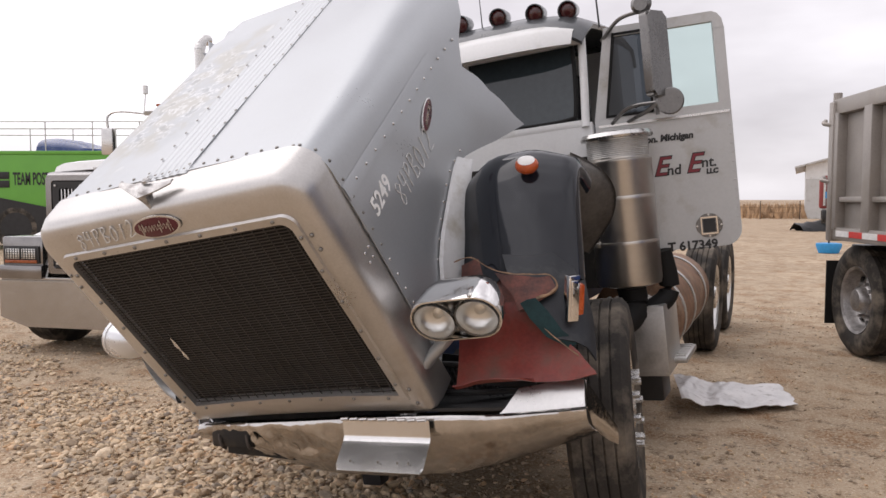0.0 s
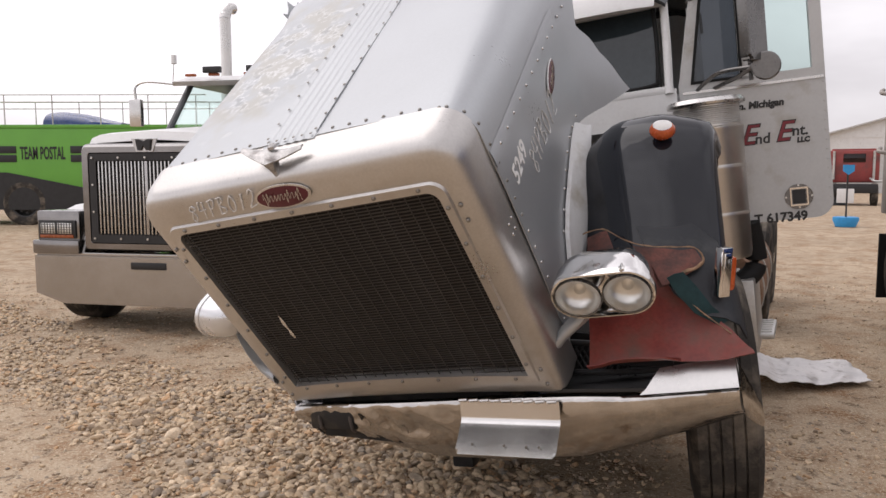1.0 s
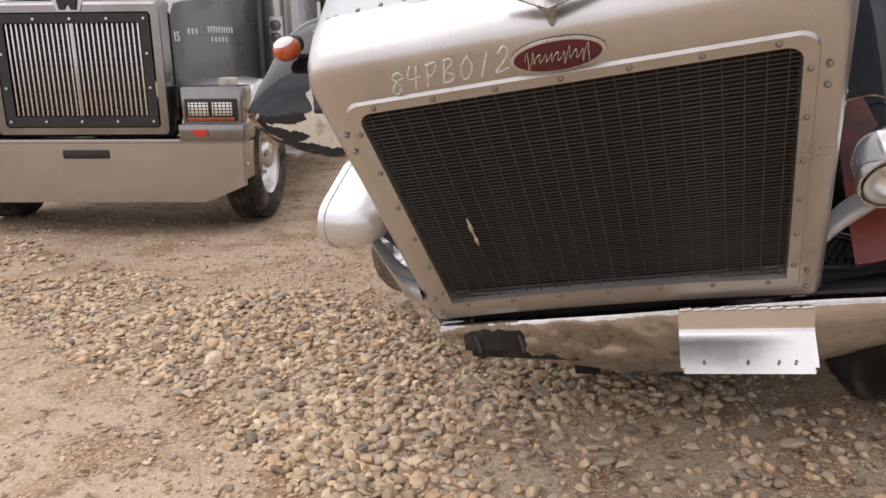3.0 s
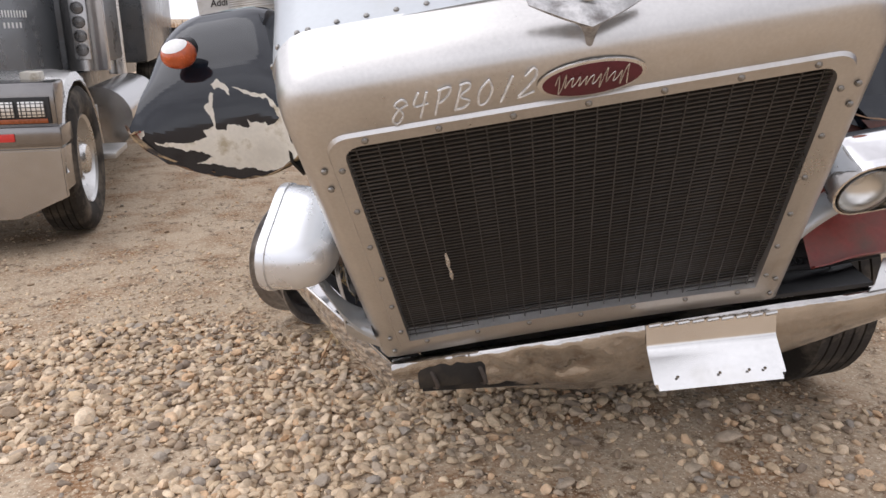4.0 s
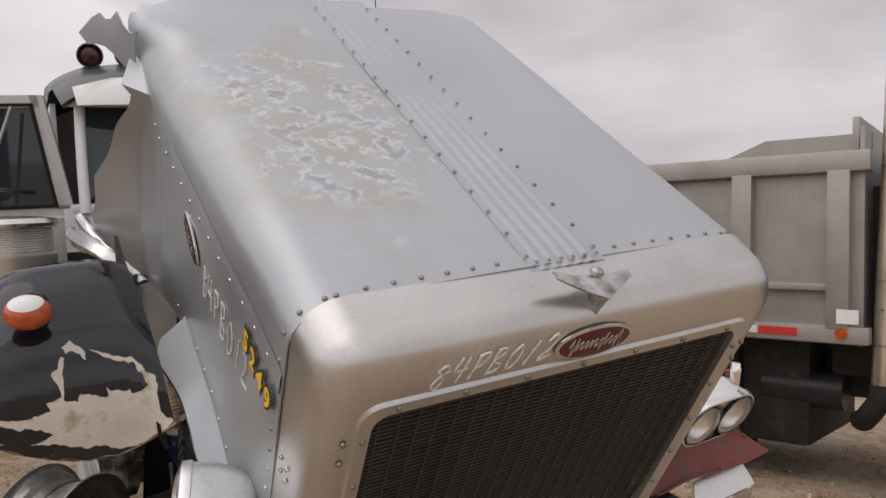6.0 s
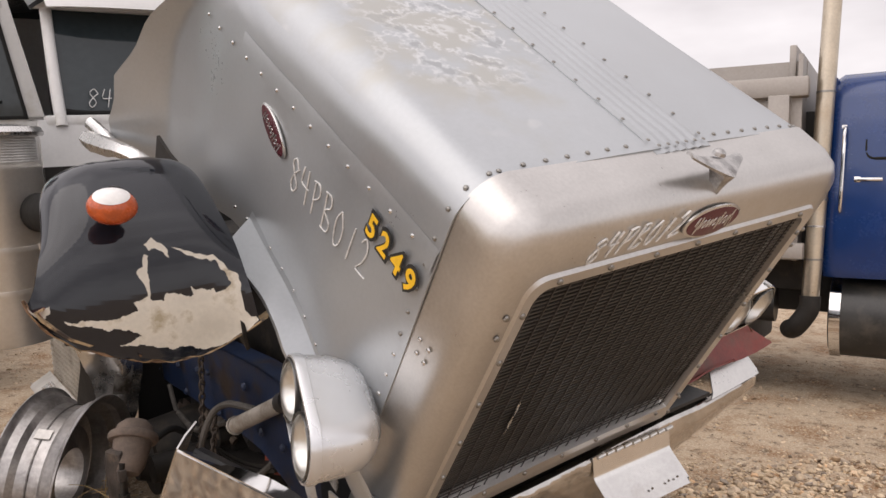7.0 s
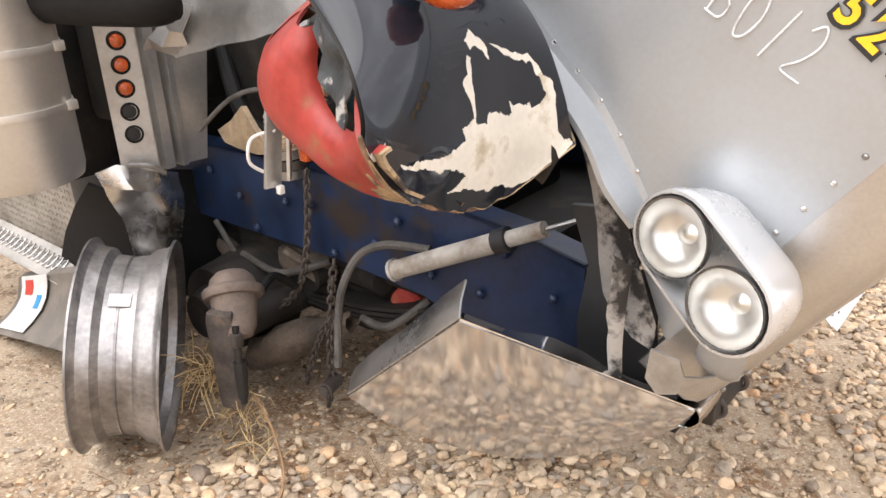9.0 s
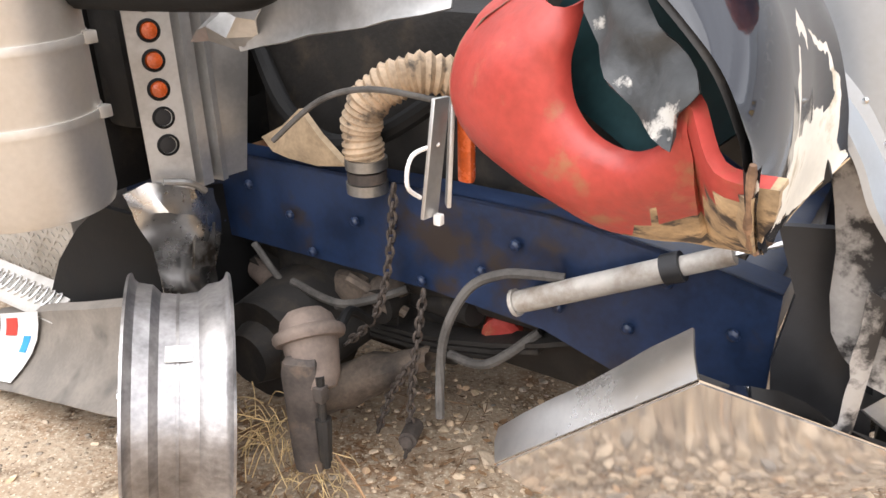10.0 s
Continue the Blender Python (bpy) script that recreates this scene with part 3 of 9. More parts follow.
def pebbles():
    rng = random.Random(5)
    base = bmesh.new()
    bmesh.ops.create_icosphere(base, subdivisions=1, radius=1.0)
    bv = np.array([v.co[:] for v in base.verts])
    bf = np.array([[v.index for v in f.verts] for f in base.faces])
    base.free()
    bm2 = bmesh.new()
    bmesh.ops.create_icosphere(bm2, subdivisions=2, radius=1.0)
    fv = np.array([v.co[:] for v in bm2.verts])
    ff = np.array([[v.index for v in f.verts] for f in bm2.faces])
    bm2.free()
    line = [(-6.5, 9.2), (-3.6, 6.3), (-2.4, 5.1), (-1.3, 4.0), (-0.4, 3.2), (0.6, 2.7), (1.7, 2.1)]

    def gap(x, y):
        best = 9
        for (ax, ay), (bx, by) in zip(line, line[1:]):
            t = max(0, min(1, ((x - ax) * (bx - ax) + (y - ay) * (by - ay)) / ((bx - ax) ** 2 + (by - ay) ** 2)))
            best = min(best, math.hypot(x - ax - t * (bx - ax), y - ay - t * (by - ay)))
        return best

    verts, faces, count = [], [], 0
    tries = 0
    while count < 42000 and tries < 800000:
        tries += 1
        x, y = rng.uniform(-7, 5.5), rng.uniform(0.8, 11)
        g = gap(x, y)
        clump = noise.noise((x * 1.1, y * 1.1, 3))
        wide = 0.50 + 0.28 * min(1.0, max(0.0, (x + 2.2) / 0.8)) * (1 - min(1.0, max(0.0, x / 0.6)))
        chance = 1.0 if g < wide + 0.30 * clump else 0.34 * math.exp(-(g - wide) * 0.9) + 0.15
        far = math.hypot(x + 1, y - 3.2)
        chance *= 1.0 if far < 3.2 else 0.45
        if clump < -0.12 and rng.random() < 0.75:
            continue
        if rng.random() > chance:
            continue
        dense = g < wide + 0.05
        r = rng.choice((0.006, 0.008, 0.010, 0.013, 0.016, 0.019, 0.023)) * rng.uniform(0.8, 1.25) * (1.0 if dense else rng.choice((0.36, 0.45, 0.6, 0.7)))
        if rng.random() < 0.012:
            r *= 1.5
        s = np.array([r * rng.uniform(0.8, 1.55), r * rng.uniform(0.7, 1.2), r * rng.uniform(0.42, 0.8)])
        v0, f0 = (fv, ff) if far < 2.4 and r > 0.011 else (bv, bf)
        v0 = v0 * (1 + 0.24 * np.sin(v0 * rng.uniform(1.6, 3.6) + rng.uniform(0, 6)).sum(1, keepdims=True) / 2)
        for cut in range(4):
            a = np.array([rng.gauss(0, 1), rng.gauss(0, 1), rng.gauss(0, 0.8)])
            a /= np.linalg.norm(a) + 1e-6
            v0 = v0 - np.maximum(v0 @ a - rng.uniform(0.45, 0.8), 0)[:, None] * a
        v = v0 * s
        e = np.array(Euler((rng.uniform(-0.4, 0.4), rng.uniform(-0.4, 0.4), rng.uniform(0, 6.3))).to_matrix())
        lift = 0.022 * noise.noise((x * 0.9, y * 0.9, 0)) + 0.012 * noise.noise((x * 3, y * 3, 5)) - 0.008
        v = v @ e.T + np.array([x, y, lift + s[2] * (rng.uniform(0.35, 0.9) if dense else rng.uniform(0.1, 0.55))])
        faces.append(f0 + sum_len[0])
        sum_len[0] += len(v)
        verts.append(v)
        count += 1
    me = bpy.data.meshes.new("pebbles")
    me.from_pydata(np.concatenate(verts).tolist(), [], np.concatenate(faces).tolist())
    me.materials.append(PEBBLE)
    return tagged(new("pebbles", me), "broken tan, cream and grey pebbles strewn over dirt", "gravel", kind="stuff")


sum_len = [0]
pebbles()

# ---- the wrecked truck: hood end ----
truck = thing("semi_truck", "wrecked silver long-nose semi truck with its hood tilted forward", "truck", T_POSE)

SHELL_LOOPS = [
    (0.509, -0.004, 0.842, 0.035, 0.035), (0.515, -0.010, 0.848, 0.04, 0.004), (0.545, -0.045, 0.885, 0.05, 0.0), (0.575, -0.105, 0.945, 0.07, 0.002),
    (0.598, -0.122, 0.972, 0.085, 0.012), (0.616, -0.130, 0.995, 0.095, 0.036), (0.627, -0.133, 1.008, 0.10, 0.080), (0.633, -0.135, 1.013, 0.10, 0.168)]
BOW = 0.020


def shell_part():
    bm = bmesh.new()
    rows = []
    for w, z0, z1, r, y in SHELL_LOOPS:
        ring = []
        for x, z in rounded(-w, w, z0, z1, r, 7, 0.016):
            ring.append((x, z))
            if len(ring) == 32:
                ring += [(-w + 2 * w * k / 9, z0) for k in range(1, 9)]
        # the top edge is crowned and the lower bar bowed up a little
        rows.append([(x, y, z + (0.014 if z > 0.5 * (z0 + z1) else BOW) * max(0.0, 1 - (x / w) ** 2)) if abs(z - 0.42) > 0.40 else (x, y, z) for x, z in ring])
    grid(bm, rows, wrap=True)
    return part("radiator_shell", bm, SHELL, truck, "satin aluminium radiator shell with chalk writing", H_POSE, 50)


shell = shell_part()

bm = bmesh.new()
box(bm, (0, 0.07, 0.42), (1.04, 0.05, 0.86))
core = part("radiator_core", bm, CORE, truck, "black radiator core", H_POSE)

# frame round the grille, with bolts
bm = bmesh.new()
rows = []
for w, z0, z1, r, y in ((0.509, -0.004, 0.842, 0.02, 0.012), (0.511, -0.006, 0.844, 0.02, -0.006), (0.541, -0.036, 0.874, 0.03, -0.008), (0.546, -0.041, 0.879, 0.03, 0.001)):
    ring = rounded(-w, w, z0, z1, r + 0.018, 6, 0.004)
    ring += [(-w + 2 * w * k / 9, z0) for k in range(1, 9)]
    rows.append([(x, y, z + (BOW * max(0.0, 1 - (x / w) ** 2) if z < 0.01 else 0.0)) for x, z in ring])
grid(bm, rows, wrap=True)
grille_frame = part("grille_frame", bm, SHELL, shell, "", H_POSE, 40)


def rivet(name, parent, at, r, h, material=BOLT):
    bm_ = bmesh.new()
    dome(bm_, (0, 0, 0), (0, 0, 1), r, h)
    return part(name, bm_, material, parent, "", at)


def rivets(name, parent, spots, r=0.009, h=0.005, material=BOLT):
    """Rivet heads at (place, normal) in the hood's frame, one mesh shared by all."""
    first = None
    for p, nrm in spots:
        at = H_POSE @ (Matrix.Translation(p) @ Vector(nrm).to_track_quat("Z", "Y").to_matrix().to_4x4())
        if first is None:
            first = rivet(name, parent, at, r, h, material)
        else:
            again(first, parent, at)


spots = []
for k in range(7):
    x = -0.46 + 0.92 * k / 6
    spots += [((x, -0.007, 0.859), (0, -1, 0)), ((x, -0.007, -0.021 + BOW * (1 - (x / 0.52) ** 2)), (0, -1, 0))]
for k in range(6):
    z = 0.06 + 0.72 * k / 5
    spots += [((-0.526, -0.007, z), (0, -1, 0)), ((0.526, -0.007, z), (0, -1, 0))]
for sx in (-1, 1):
    spots += [((sx * 0.565, -0.001, z), (0, -1, 0)) for z in (-0.06, 0.02, 0.72, 0.78)]
rivets("bolt", shell, spots, 0.008, 0.007)

# punched screen: flat slats with thin uprights in front of the core
bm = bmesh.new()
box(bm, (0, 0, 0), (1.02, 0.0025, 0.0040))
slat = part("slat", bm, GRILLE, core, "", H_POSE @ Matrix.Translation((0, 0.010, 0.006)), 0)
for k in range(1, 64):
    sag = 0.012 * math.exp(-((k - 5) / 6) ** 2)
    again(slat, core, H_POSE @ (Matrix.Translation((0, 0.010 + sag, 0.006 + k * 0.0131)) @ pose(0, 0, 0, 10 * math.sin(k * 2.1), 0, 0.05 * math.sin(k * 1.3))))
bm = bmesh.new()
box(bm, (0, 0, 0.42), (0.0026, 0.003, 0.84))
wire = part("grille_wire", bm, GRILLE_WIRE, core, "", H_POSE @ Matrix.Translation((-0.487, 0.008, 0)), 0)
for k in range(1, 22):
    again(wire, core, H_POSE @ (Matrix.Translation((-0.487 + k * 0.974 / 21, 0.008, 0)) @ pose(0, 0, 0, 0, 0.08 * math.sin(k * 1.7), 0)))
# torn shreds of screen
bm = bmesh.new()
for x, z, s_ in ((-0.352, 0.395, 0.07), (-0.350, 0.325, 0.05)):
    grid(bm, [[(x, 0.006, z), (x + 0.004, 0.004, z + 0.012)], [(x - 0.003, 0.0, z - 0.5 * s_), (x + 0.008, 0.005, z - 0.45 * s_)], [(x + 0.001, 0.003, z - s_), (x + 0.004, 0.006, z - s_)]], thick=0.0015)
part("torn_screen", bm, FOIL, core, "torn bright shred of grille screen", H_POSE)

HOOD_END = [(-0.2, 1.46), (0.0, 1.56), (0.15, 1.63), (0.3, 1.67), (0.45, 1.665), (0.6, 1.60), (0.69, 1.545), (0.82, 1.42), (0.86, 1.42), (0.88, 1.58), (0.92, 1.68), (1.1, 1.68)]
HOOD_FOLD = [(-0.2, 1.43), (0.1, 1.47), (0.4, 1.525), (0.55, 1.52), (0.7, 1.45), (0.83, 1.35), (0.93, 1.24)]
HOOD_END_L = [(-0.2, 1.58), (0.02, 1.55), (0.15, 1.52), (0.31, 1.45), (0.5, 1.37), (0.64, 1.31), (0.74, 1.34), (0.79, 1.44), (0.84, 1.56), (0.95, 1.62), (1.1, 1.64)]
HOOD_LOW_R = [(0.17, -0.02), (0.47, 0.19), (0.6, 0.25), (0.8, 0.29), (1.0, 0.25), (1.25, 0.14), (1.5, 0.03), (1.7, -0.04)]
HOOD_LOW = [(0.17, -0.02), (0.47, 0.19), (0.6, 0.27), (0.8, 0.36), (1.0, 0.36), (1.25, 0.26), (1.7, 0.12)]


def low_edge(side, y):
    return lerp_table(HOOD_LOW if side > 0 else HOOD_LOW_R, y)


def shoulder(y, side=-1):
    """Height at which the side turns over into the rounded edge."""
    return 0.905 - (0.048 if side < 0 else 0.085) * max(0.0, y - 0.16)


def hood_point(side, y, s):
    """A point of one half of the hood skin: s from 0 (lower edge) over 1 (edge rounding) and 2 to 3 (middle of the top)."""
    half = 0.633 + 0.035 * y
    low, brow = low_edge(side, y), shoulder(y, side)
    r = 1.005 - brow
    if s <= 1:
        z = low + (brow - low) * s
        x = half
        if side < 0:
            # flat up to a sharp upright fold, bent outwards behind it
            x += 0.75 * max(0.0, y - lerp_table(HOOD_FOLD, z))
        else:
            x += ease((y - 1.05) / 0.5) * (0.11 * (1 - ease((z - 0.1) / 0.8)) + 0.01)
    elif s <= 2:
        a = (s - 1) * math.pi / 2
        x, z = half - r + r * math.cos(a), brow + r * math.sin(a)
    else:
        x = (half - r) * (3 - s)
        z = 1.005 + 0.016 * (1 - (x / half) ** 2)
    if side < 0:
        k = ease((y - 1.25) / 0.35)
        if s <= 1:
            x += 0.016 * ease((y - 1.2) / 0.2) * noise.noise((y * 4.1, z * 3.3, 1.5))
        elif s <= 2:
            x += k * ease(s - 1) * (0.08 + 0.04 * noise.noise((y * 3.1, z * 3.3, 1.5)))
            z += k * ease(s - 1) * 0.04 * noise.noise((y * 4, z * 2, 7.0))
        else:
            x += k * 0.08 * (3 - s)
    if s <= 1.6:
        x += 0.007 * noise.noise((y * 2.6, z * 1.8, 3.0 + side)) + 0.003 * noise.noise((y * 6, z * 5, 9.0 + side))
    ripple = 0.004 * noise.noise((x * 2.2 * side, y * 2.0, z * 2.2))
    return Vector((side * x, y, z + ripple * (1 if s > 1.5 else 0)))


def hood_half(side):
    bm = bmesh.new()
    ss = [k / 20 for k in range(21)] + [1 + k / 7 for k in range(1, 8)] + [2 + k / 8 for k in range(1, 9)]
    rows = []
    for i in range(73):
        row = []
        for s in ss:
            u_ = i / 72
            z_ref = hood_point(side, 1.3, s).z
            end = lerp_table(HOOD_END if side < 0 else HOOD_END_L, z_ref) + (0.03 * noise.noise((s * 5, side, 2)) if s < 2.2 else 0)
            row.append(hood_point(side, 0.162 + (end - 0.162) * u_, s))
        rows.append(row if side < 0 else row[::-1])
    grid(bm, rows, thick=0.004)
    for f in bm.faces:
        c = f.calc_center_median()
        f.material_index = 1 if c.z > 0.93 and side < 0 else 0
    return bm


hood = part("hood", hood_half(1), [HOOD_GREY, HOOD_TOP], truck, "silver-grey riveted aluminium hood half", H_POSE, 40)
hood_r = part("hood", hood_half(-1), [HOOD_GREY, HOOD_TOP], truck, "silver-grey riveted hood half with mottled paint and a torn rear corner", H_POSE, 40)

# torn flap at the rear corner
bm = bmesh.new()
rows = []
for i in range(7):
    t = i / 6
    rows.append([Vector((-0.69 - 0.07 * t - 0.05 * s * t, 1.48 + 0.26 * t + 0.12 * s * (0.4 + t), 0.985 - 0.14 * s - 0.05 * t + 0.05 * noise.noise((t * 3, s * 2, 4)))) for s in (0, 0.35, 0.7, 1.0)])
grid(bm, rows, thick=0.004)
part("torn_flap", bm, HOOD_GREY, hood_r, "torn bent sheet-metal flap", H_POSE, 50)

# bright bent strip hanging off the hood's lower rear corner
bm = bmesh.new()
rows = []
for k, p in enumerate(smooth_path([(-0.915, 1.683, 0.138), (-0.854, 1.413, 0.250), (-0.752, 1.287, 0.204)], 8)):
    w = 0.05 + 0.012 * math.sin(k * 0.5) + 0.006 * noise.noise((k * 0.9, 2, 0))
    rows.append([p + Vector((0.02, 0, 0)), p, p - w * 0.5 * Vector((0.158, 0.609, 0.778)) + Vector((-0.014, 0, 0)), p - w * Vector((0.158, 0.609, 0.778))])
grid(bm, rows, thick=0.003)
part("bent_strip", bm, STEEL, hood_r, "bright bent strip of torn sheet metal", H_POSE, 40)

# ribbed strip down the middle
bm = bmesh.new()
rows = []
for i in range(25):
    y = 0.148 + (1.67 - 0.148) * i / 24
    row = []
    for j in range(65):
        x = -0.095 + 0.205 * j / 64
        rib = 0.0016 * (1 - math.cos((j / 64 - 0.1) / 0.8 * math.pi * 10)) if 0.10 < j / 64 < 0.90 else 0.0
        row.append((x, y, 1.0235 + rib + 0.004 * noise.noise((x * 6, y * 2, 0)) - (0.006 if i == 0 else 0)))
    rows.append(row)
grid(bm, rows, thick=0.004)
strip = part("ribbed_strip", bm, HOOD_GREY, truck, "ribbed aluminium strip along the hood", H_POSE, 50)
spots = [((-0.088, 0.19 + 0.088 * k, 1.027), (0, 0, 1)) for k in range(17)] + [((0.104, 0.19 + 0.088 * k, 1.027), (0, 0, 1)) for k in range(17)]
spots += [((-0.075 + 0.034 * k, 0.166, 1.027), (0, 0, 1)) for k in range(6)]
rivets("rivet", strip, spots, 0.0055, 0.003)
# rivets along the seams
for side, ob in ((1, hood), (-1, hood_r)):
    spots = []
    for k in range(8):
        s = 2.0 + k * 0.115
        p = hood_point(side, 0.185, s)
        if abs(p.x) > 0.12:
            spots.append((p, (0, 0, 1)))
    for k in range(3):
        a = 0.15 + 0.35 * k
        p = hood_point(side, 0.185, 1 + a)
        spots.append((p, (side * math.cos(a * 1.57), 0, math.sin(a * 1.57))))
    n_dark = len(spots) + 5
    for k in range(11, -1, -1):
        spots.append((hood_point(side, 0.19, 0.08 + 0.078 * k), (side, 0, 0)))
    for k in range(13):
        y = 0.25 + 0.088 * k
        z = 0.815 - 0.04 * y
        low = low_edge(side, y)
        spots.append((hood_point(side, y, (z - low) / (shoulder(y, side) - low)) + Vector((side * 0.004, 0, 0)), (side, 0, 0)))
    for k in range(8):
        y = 0.46 + 0.075 * k
        spots.append((hood_point(side, y, 0.09), (side, 0, 0)))
    for z, y in ((0.60, 0.10), (0.56, 0.13), (0.60, 0.135), (0.56, 0.10)):
        spots.append(((side * 0.632, y, z), (side, 0, 0)))
    rivets("rivet", ob, spots[:n_dark], 0.0065, 0.005, BOLT)
    rivets("rivet", ob, spots[n_dark:], 0.0065, 0.004, STEEL)
    # lap seam
    bm = bmesh.new()
    rows = [[hood_point(side, y, ((zz - low_edge(side, y)) / (shoulder(y, side) - low_edge(side, y)))) + Vector((side * o, 0, 0)) for zz, o in ((0.775, 0.0005), (0.775, 0.004), (0.815, 0.004), (0.835, 0.001))] for y in [0.165 + 0.07 * i for i in range(14)]]
    grid(bm, rows if side < 0 else [r[::-1] for r in rows])
    part("lap_seam", bm, HOOD_GREY, ob, "", H_POSE, 50)


# oval badges and the ornament
def oval(bm, m, a, b, depth, index=0, n=28):
    rings = [[bm.verts.new(m @ Vector((s * a * math.cos(2 * math.pi * q / n), s * b * math.sin(2 * math.pi * q / n), z))) for q in range(n)] for s, z in ((1.0, 0.0), (1.0, depth * 0.7), (0.94, depth))]
    for r0, r1 in zip(rings, rings[1:]):
        for q in range(n):
            bm.faces.new((r0[q], r0[(q + 1) % n], r1[(q + 1) % n], r1[q])).material_index = index
    bm.faces.new(rings[-1]).material_index = index


def badge(parent, m, a, b):
    bm_ = bmesh.new()
    oval(bm_, m, a, b, 0.006)
    rim = part("oval_badge", bm_, STEEL, truck, "red oval badge with a metal rim", H_POSE)
    bm_ = bmesh.new()
    oval(bm_, m @ Matrix.Translation((0, 0, 0.004)), a * 0.92, b * 0.88, 0.004)
    part("enamel", bm_, BADGE, rim, "", H_POSE)
    bm_ = bmesh.new()
    wave = []
    for k in range(44):
        u_ = k / 43
        tall = 0.62 if k < 7 or 26 < k < 31 or k > 37 else 0.30
        wave.append(m @ Vector(((-0.68 + 1.36 * u_ + 0.05 * math.sin(k * 1.57)) * a, tall * b * math.sin(k * 1.57 + 0.4 * math.sin(k)) * 0.9, 0.0085)))
    tube(bm_, wave, 0.0011, 5, 3)
    part("badge_mark", bm_, STEEL, rim, "", H_POSE)


badge(shell, frame_at((0.005, -0.002, 0.925), (1, 0, 0), (0, 0, 1)) @ pose(0, 0, 0, -4, 0, 0), 0.107, 0.043)
badge(hood_r, frame_at(hood_point(-1, 0.85, 0.66) + Vector((-0.002, 0, 0)), (0, -1, -0.42), (0, -0.42, 1)), 0.085, 0.034)
badge(hood, frame_at(hood_point(1, 0.85, 0.64) + Vector((0.002, 0, 0)), (0, 1, 0.35), (0, -0.35, 1)), 0.085, 0.034)

bm = bmesh.new()
rows = []
for k in range(-6, 7):
    s_ = abs(k) / 6
    x, y0, y1 = 0.005 + 0.108 * k / 6, 0.004 + 0.056 * s_, 0.074 + 0.008 * s_
    z = 1.042 + 0.020 * s_ ** 1.4 + 0.022 * s_ * (-1 if k > 0 else 0.4)
    ridge = 0.012 * max(0.0, 1 - 2.2 * s_)
    rows.append([(x, y0, z), (x, y0 + 0.3 * (y1 - y0), z + 0.004 + 0.5 * ridge), (x, y0 + 0.65 * (y1 - y0), z + 0.005 + ridge), (x, y1, z + 0.002 + 0.6 * ridge)])
grid(bm, rows[::-1], thick=0.006)
dome(bm, (0.012, 0.07, 1.058), (0, 0.1, 1), 0.017, 0.014)
prow = []
for z, w, y0, y1 in ((0.972, 0.004, 0.020, 0.034), (0.985, 0.006, 0.019, 0.040), (1.0, 0.009, 0.017, 0.048), (1.018, 0.013, 0.013, 0.056), (1.032, 0.018, 0.008, 0.062), (1.041, 0.026, 0.006, 0.066)):
    prow.append([(0.005 - w, y0 + 0.5 * w, z), (0.005 - 0.4 * w, y0 + 0.1 * w, z), (0.005, y0, z), (0.005 + 0.4 * w, y0 + 0.1 * w, z), (0.005 + w, y0 + 0.5 * w, z), (0.005 + w, y1, z), (0.005 - w, y1, z)])
grid(bm, prow, wrap=True)
part("hood_ornament", bm, POT_METAL, shell, "dull winged metal hood ornament", H_POSE)


# strokes of chalk
STROKES = {
    "8": [[(0.9, 0.75), (0.5, 1.0), (0.15, 0.8), (0.45, 0.55), (0.8, 0.25), (0.5, 0.0), (0.2, 0.2), (0.45, 0.5), (0.9, 0.75)]],
    "4": [[(0.2, 1.0), (0.1, 0.5), (0.9, 0.5)], [(0.7, 1.0), (0.65, 0.0)]],
    "P": [[(0.25, 0.0), (0.25, 0.9)], [(0.1, 0.95), (0.7, 0.95), (0.85, 0.7), (0.6, 0.5), (0.25, 0.45)]],
    "B": [[(0.2, 1.0), (0.2, 0.0)], [(0.1, 1.0), (0.6, 1.0), (0.75, 0.75), (0.25, 0.52), (0.85, 0.3), (0.7, 0.02), (0.1, 0.0)]],
    "0": [[(0.5, 1.0), (0.15, 0.6), (0.3, 0.05), (0.7, 0.1), (0.85, 0.6), (0.5, 1.0)]],
    "1": [[(0.6, 1.0), (0.4, 0.0)]],
    "2": [[(0.15, 0.8), (0.5, 1.0), (0.8, 0.75), (0.5, 0.35), (0.1, 0.0), (0.95, 0.05)]],
}


def chalk(name, text, parent, place, w, h, gap, r):
    """Hand-drawn strokes; place maps (across, up) to a point on the surface."""
    rng = random.Random(len(text) * 7 + int(h * 1000))
    bm_ = bmesh.new()
    for k, ch in enumerate(text):
        for stroke in STROKES[ch]:
            pts = [place(k * gap + w * px * (1 + rng.uniform(-0.06, 0.06)), h * pz + rng.uniform(-0.003, 0.003) + 0.004 * math.sin(k)) for px, pz in stroke]
            tube(bm_, pts, r, 5, 4)
    return part(name, bm_, CHALK, parent, "hand-written white chalk mark", H_POSE)


chalk("chalk_writing", "84PB012", shell, lambda x, z: (-0.405 + x + 0.30 * z, -0.0005, 0.884 + z + 0.075 * x), 0.036, 0.064, 0.0435, 0.0026)


def on_side(side, y0, z0, dy, dz):
    def place(a, b_):
        y = y0 + a * dy[0] + b_ * dz[0]
        z = z0 + a * dy[1] + b_ * dz[1]
        low = low_edge(side, y)
        return hood_point(side, y, (z - low) / (shoulder(y, side) - low)) + Vector((side * 0.0025, 0, 0))
    return place


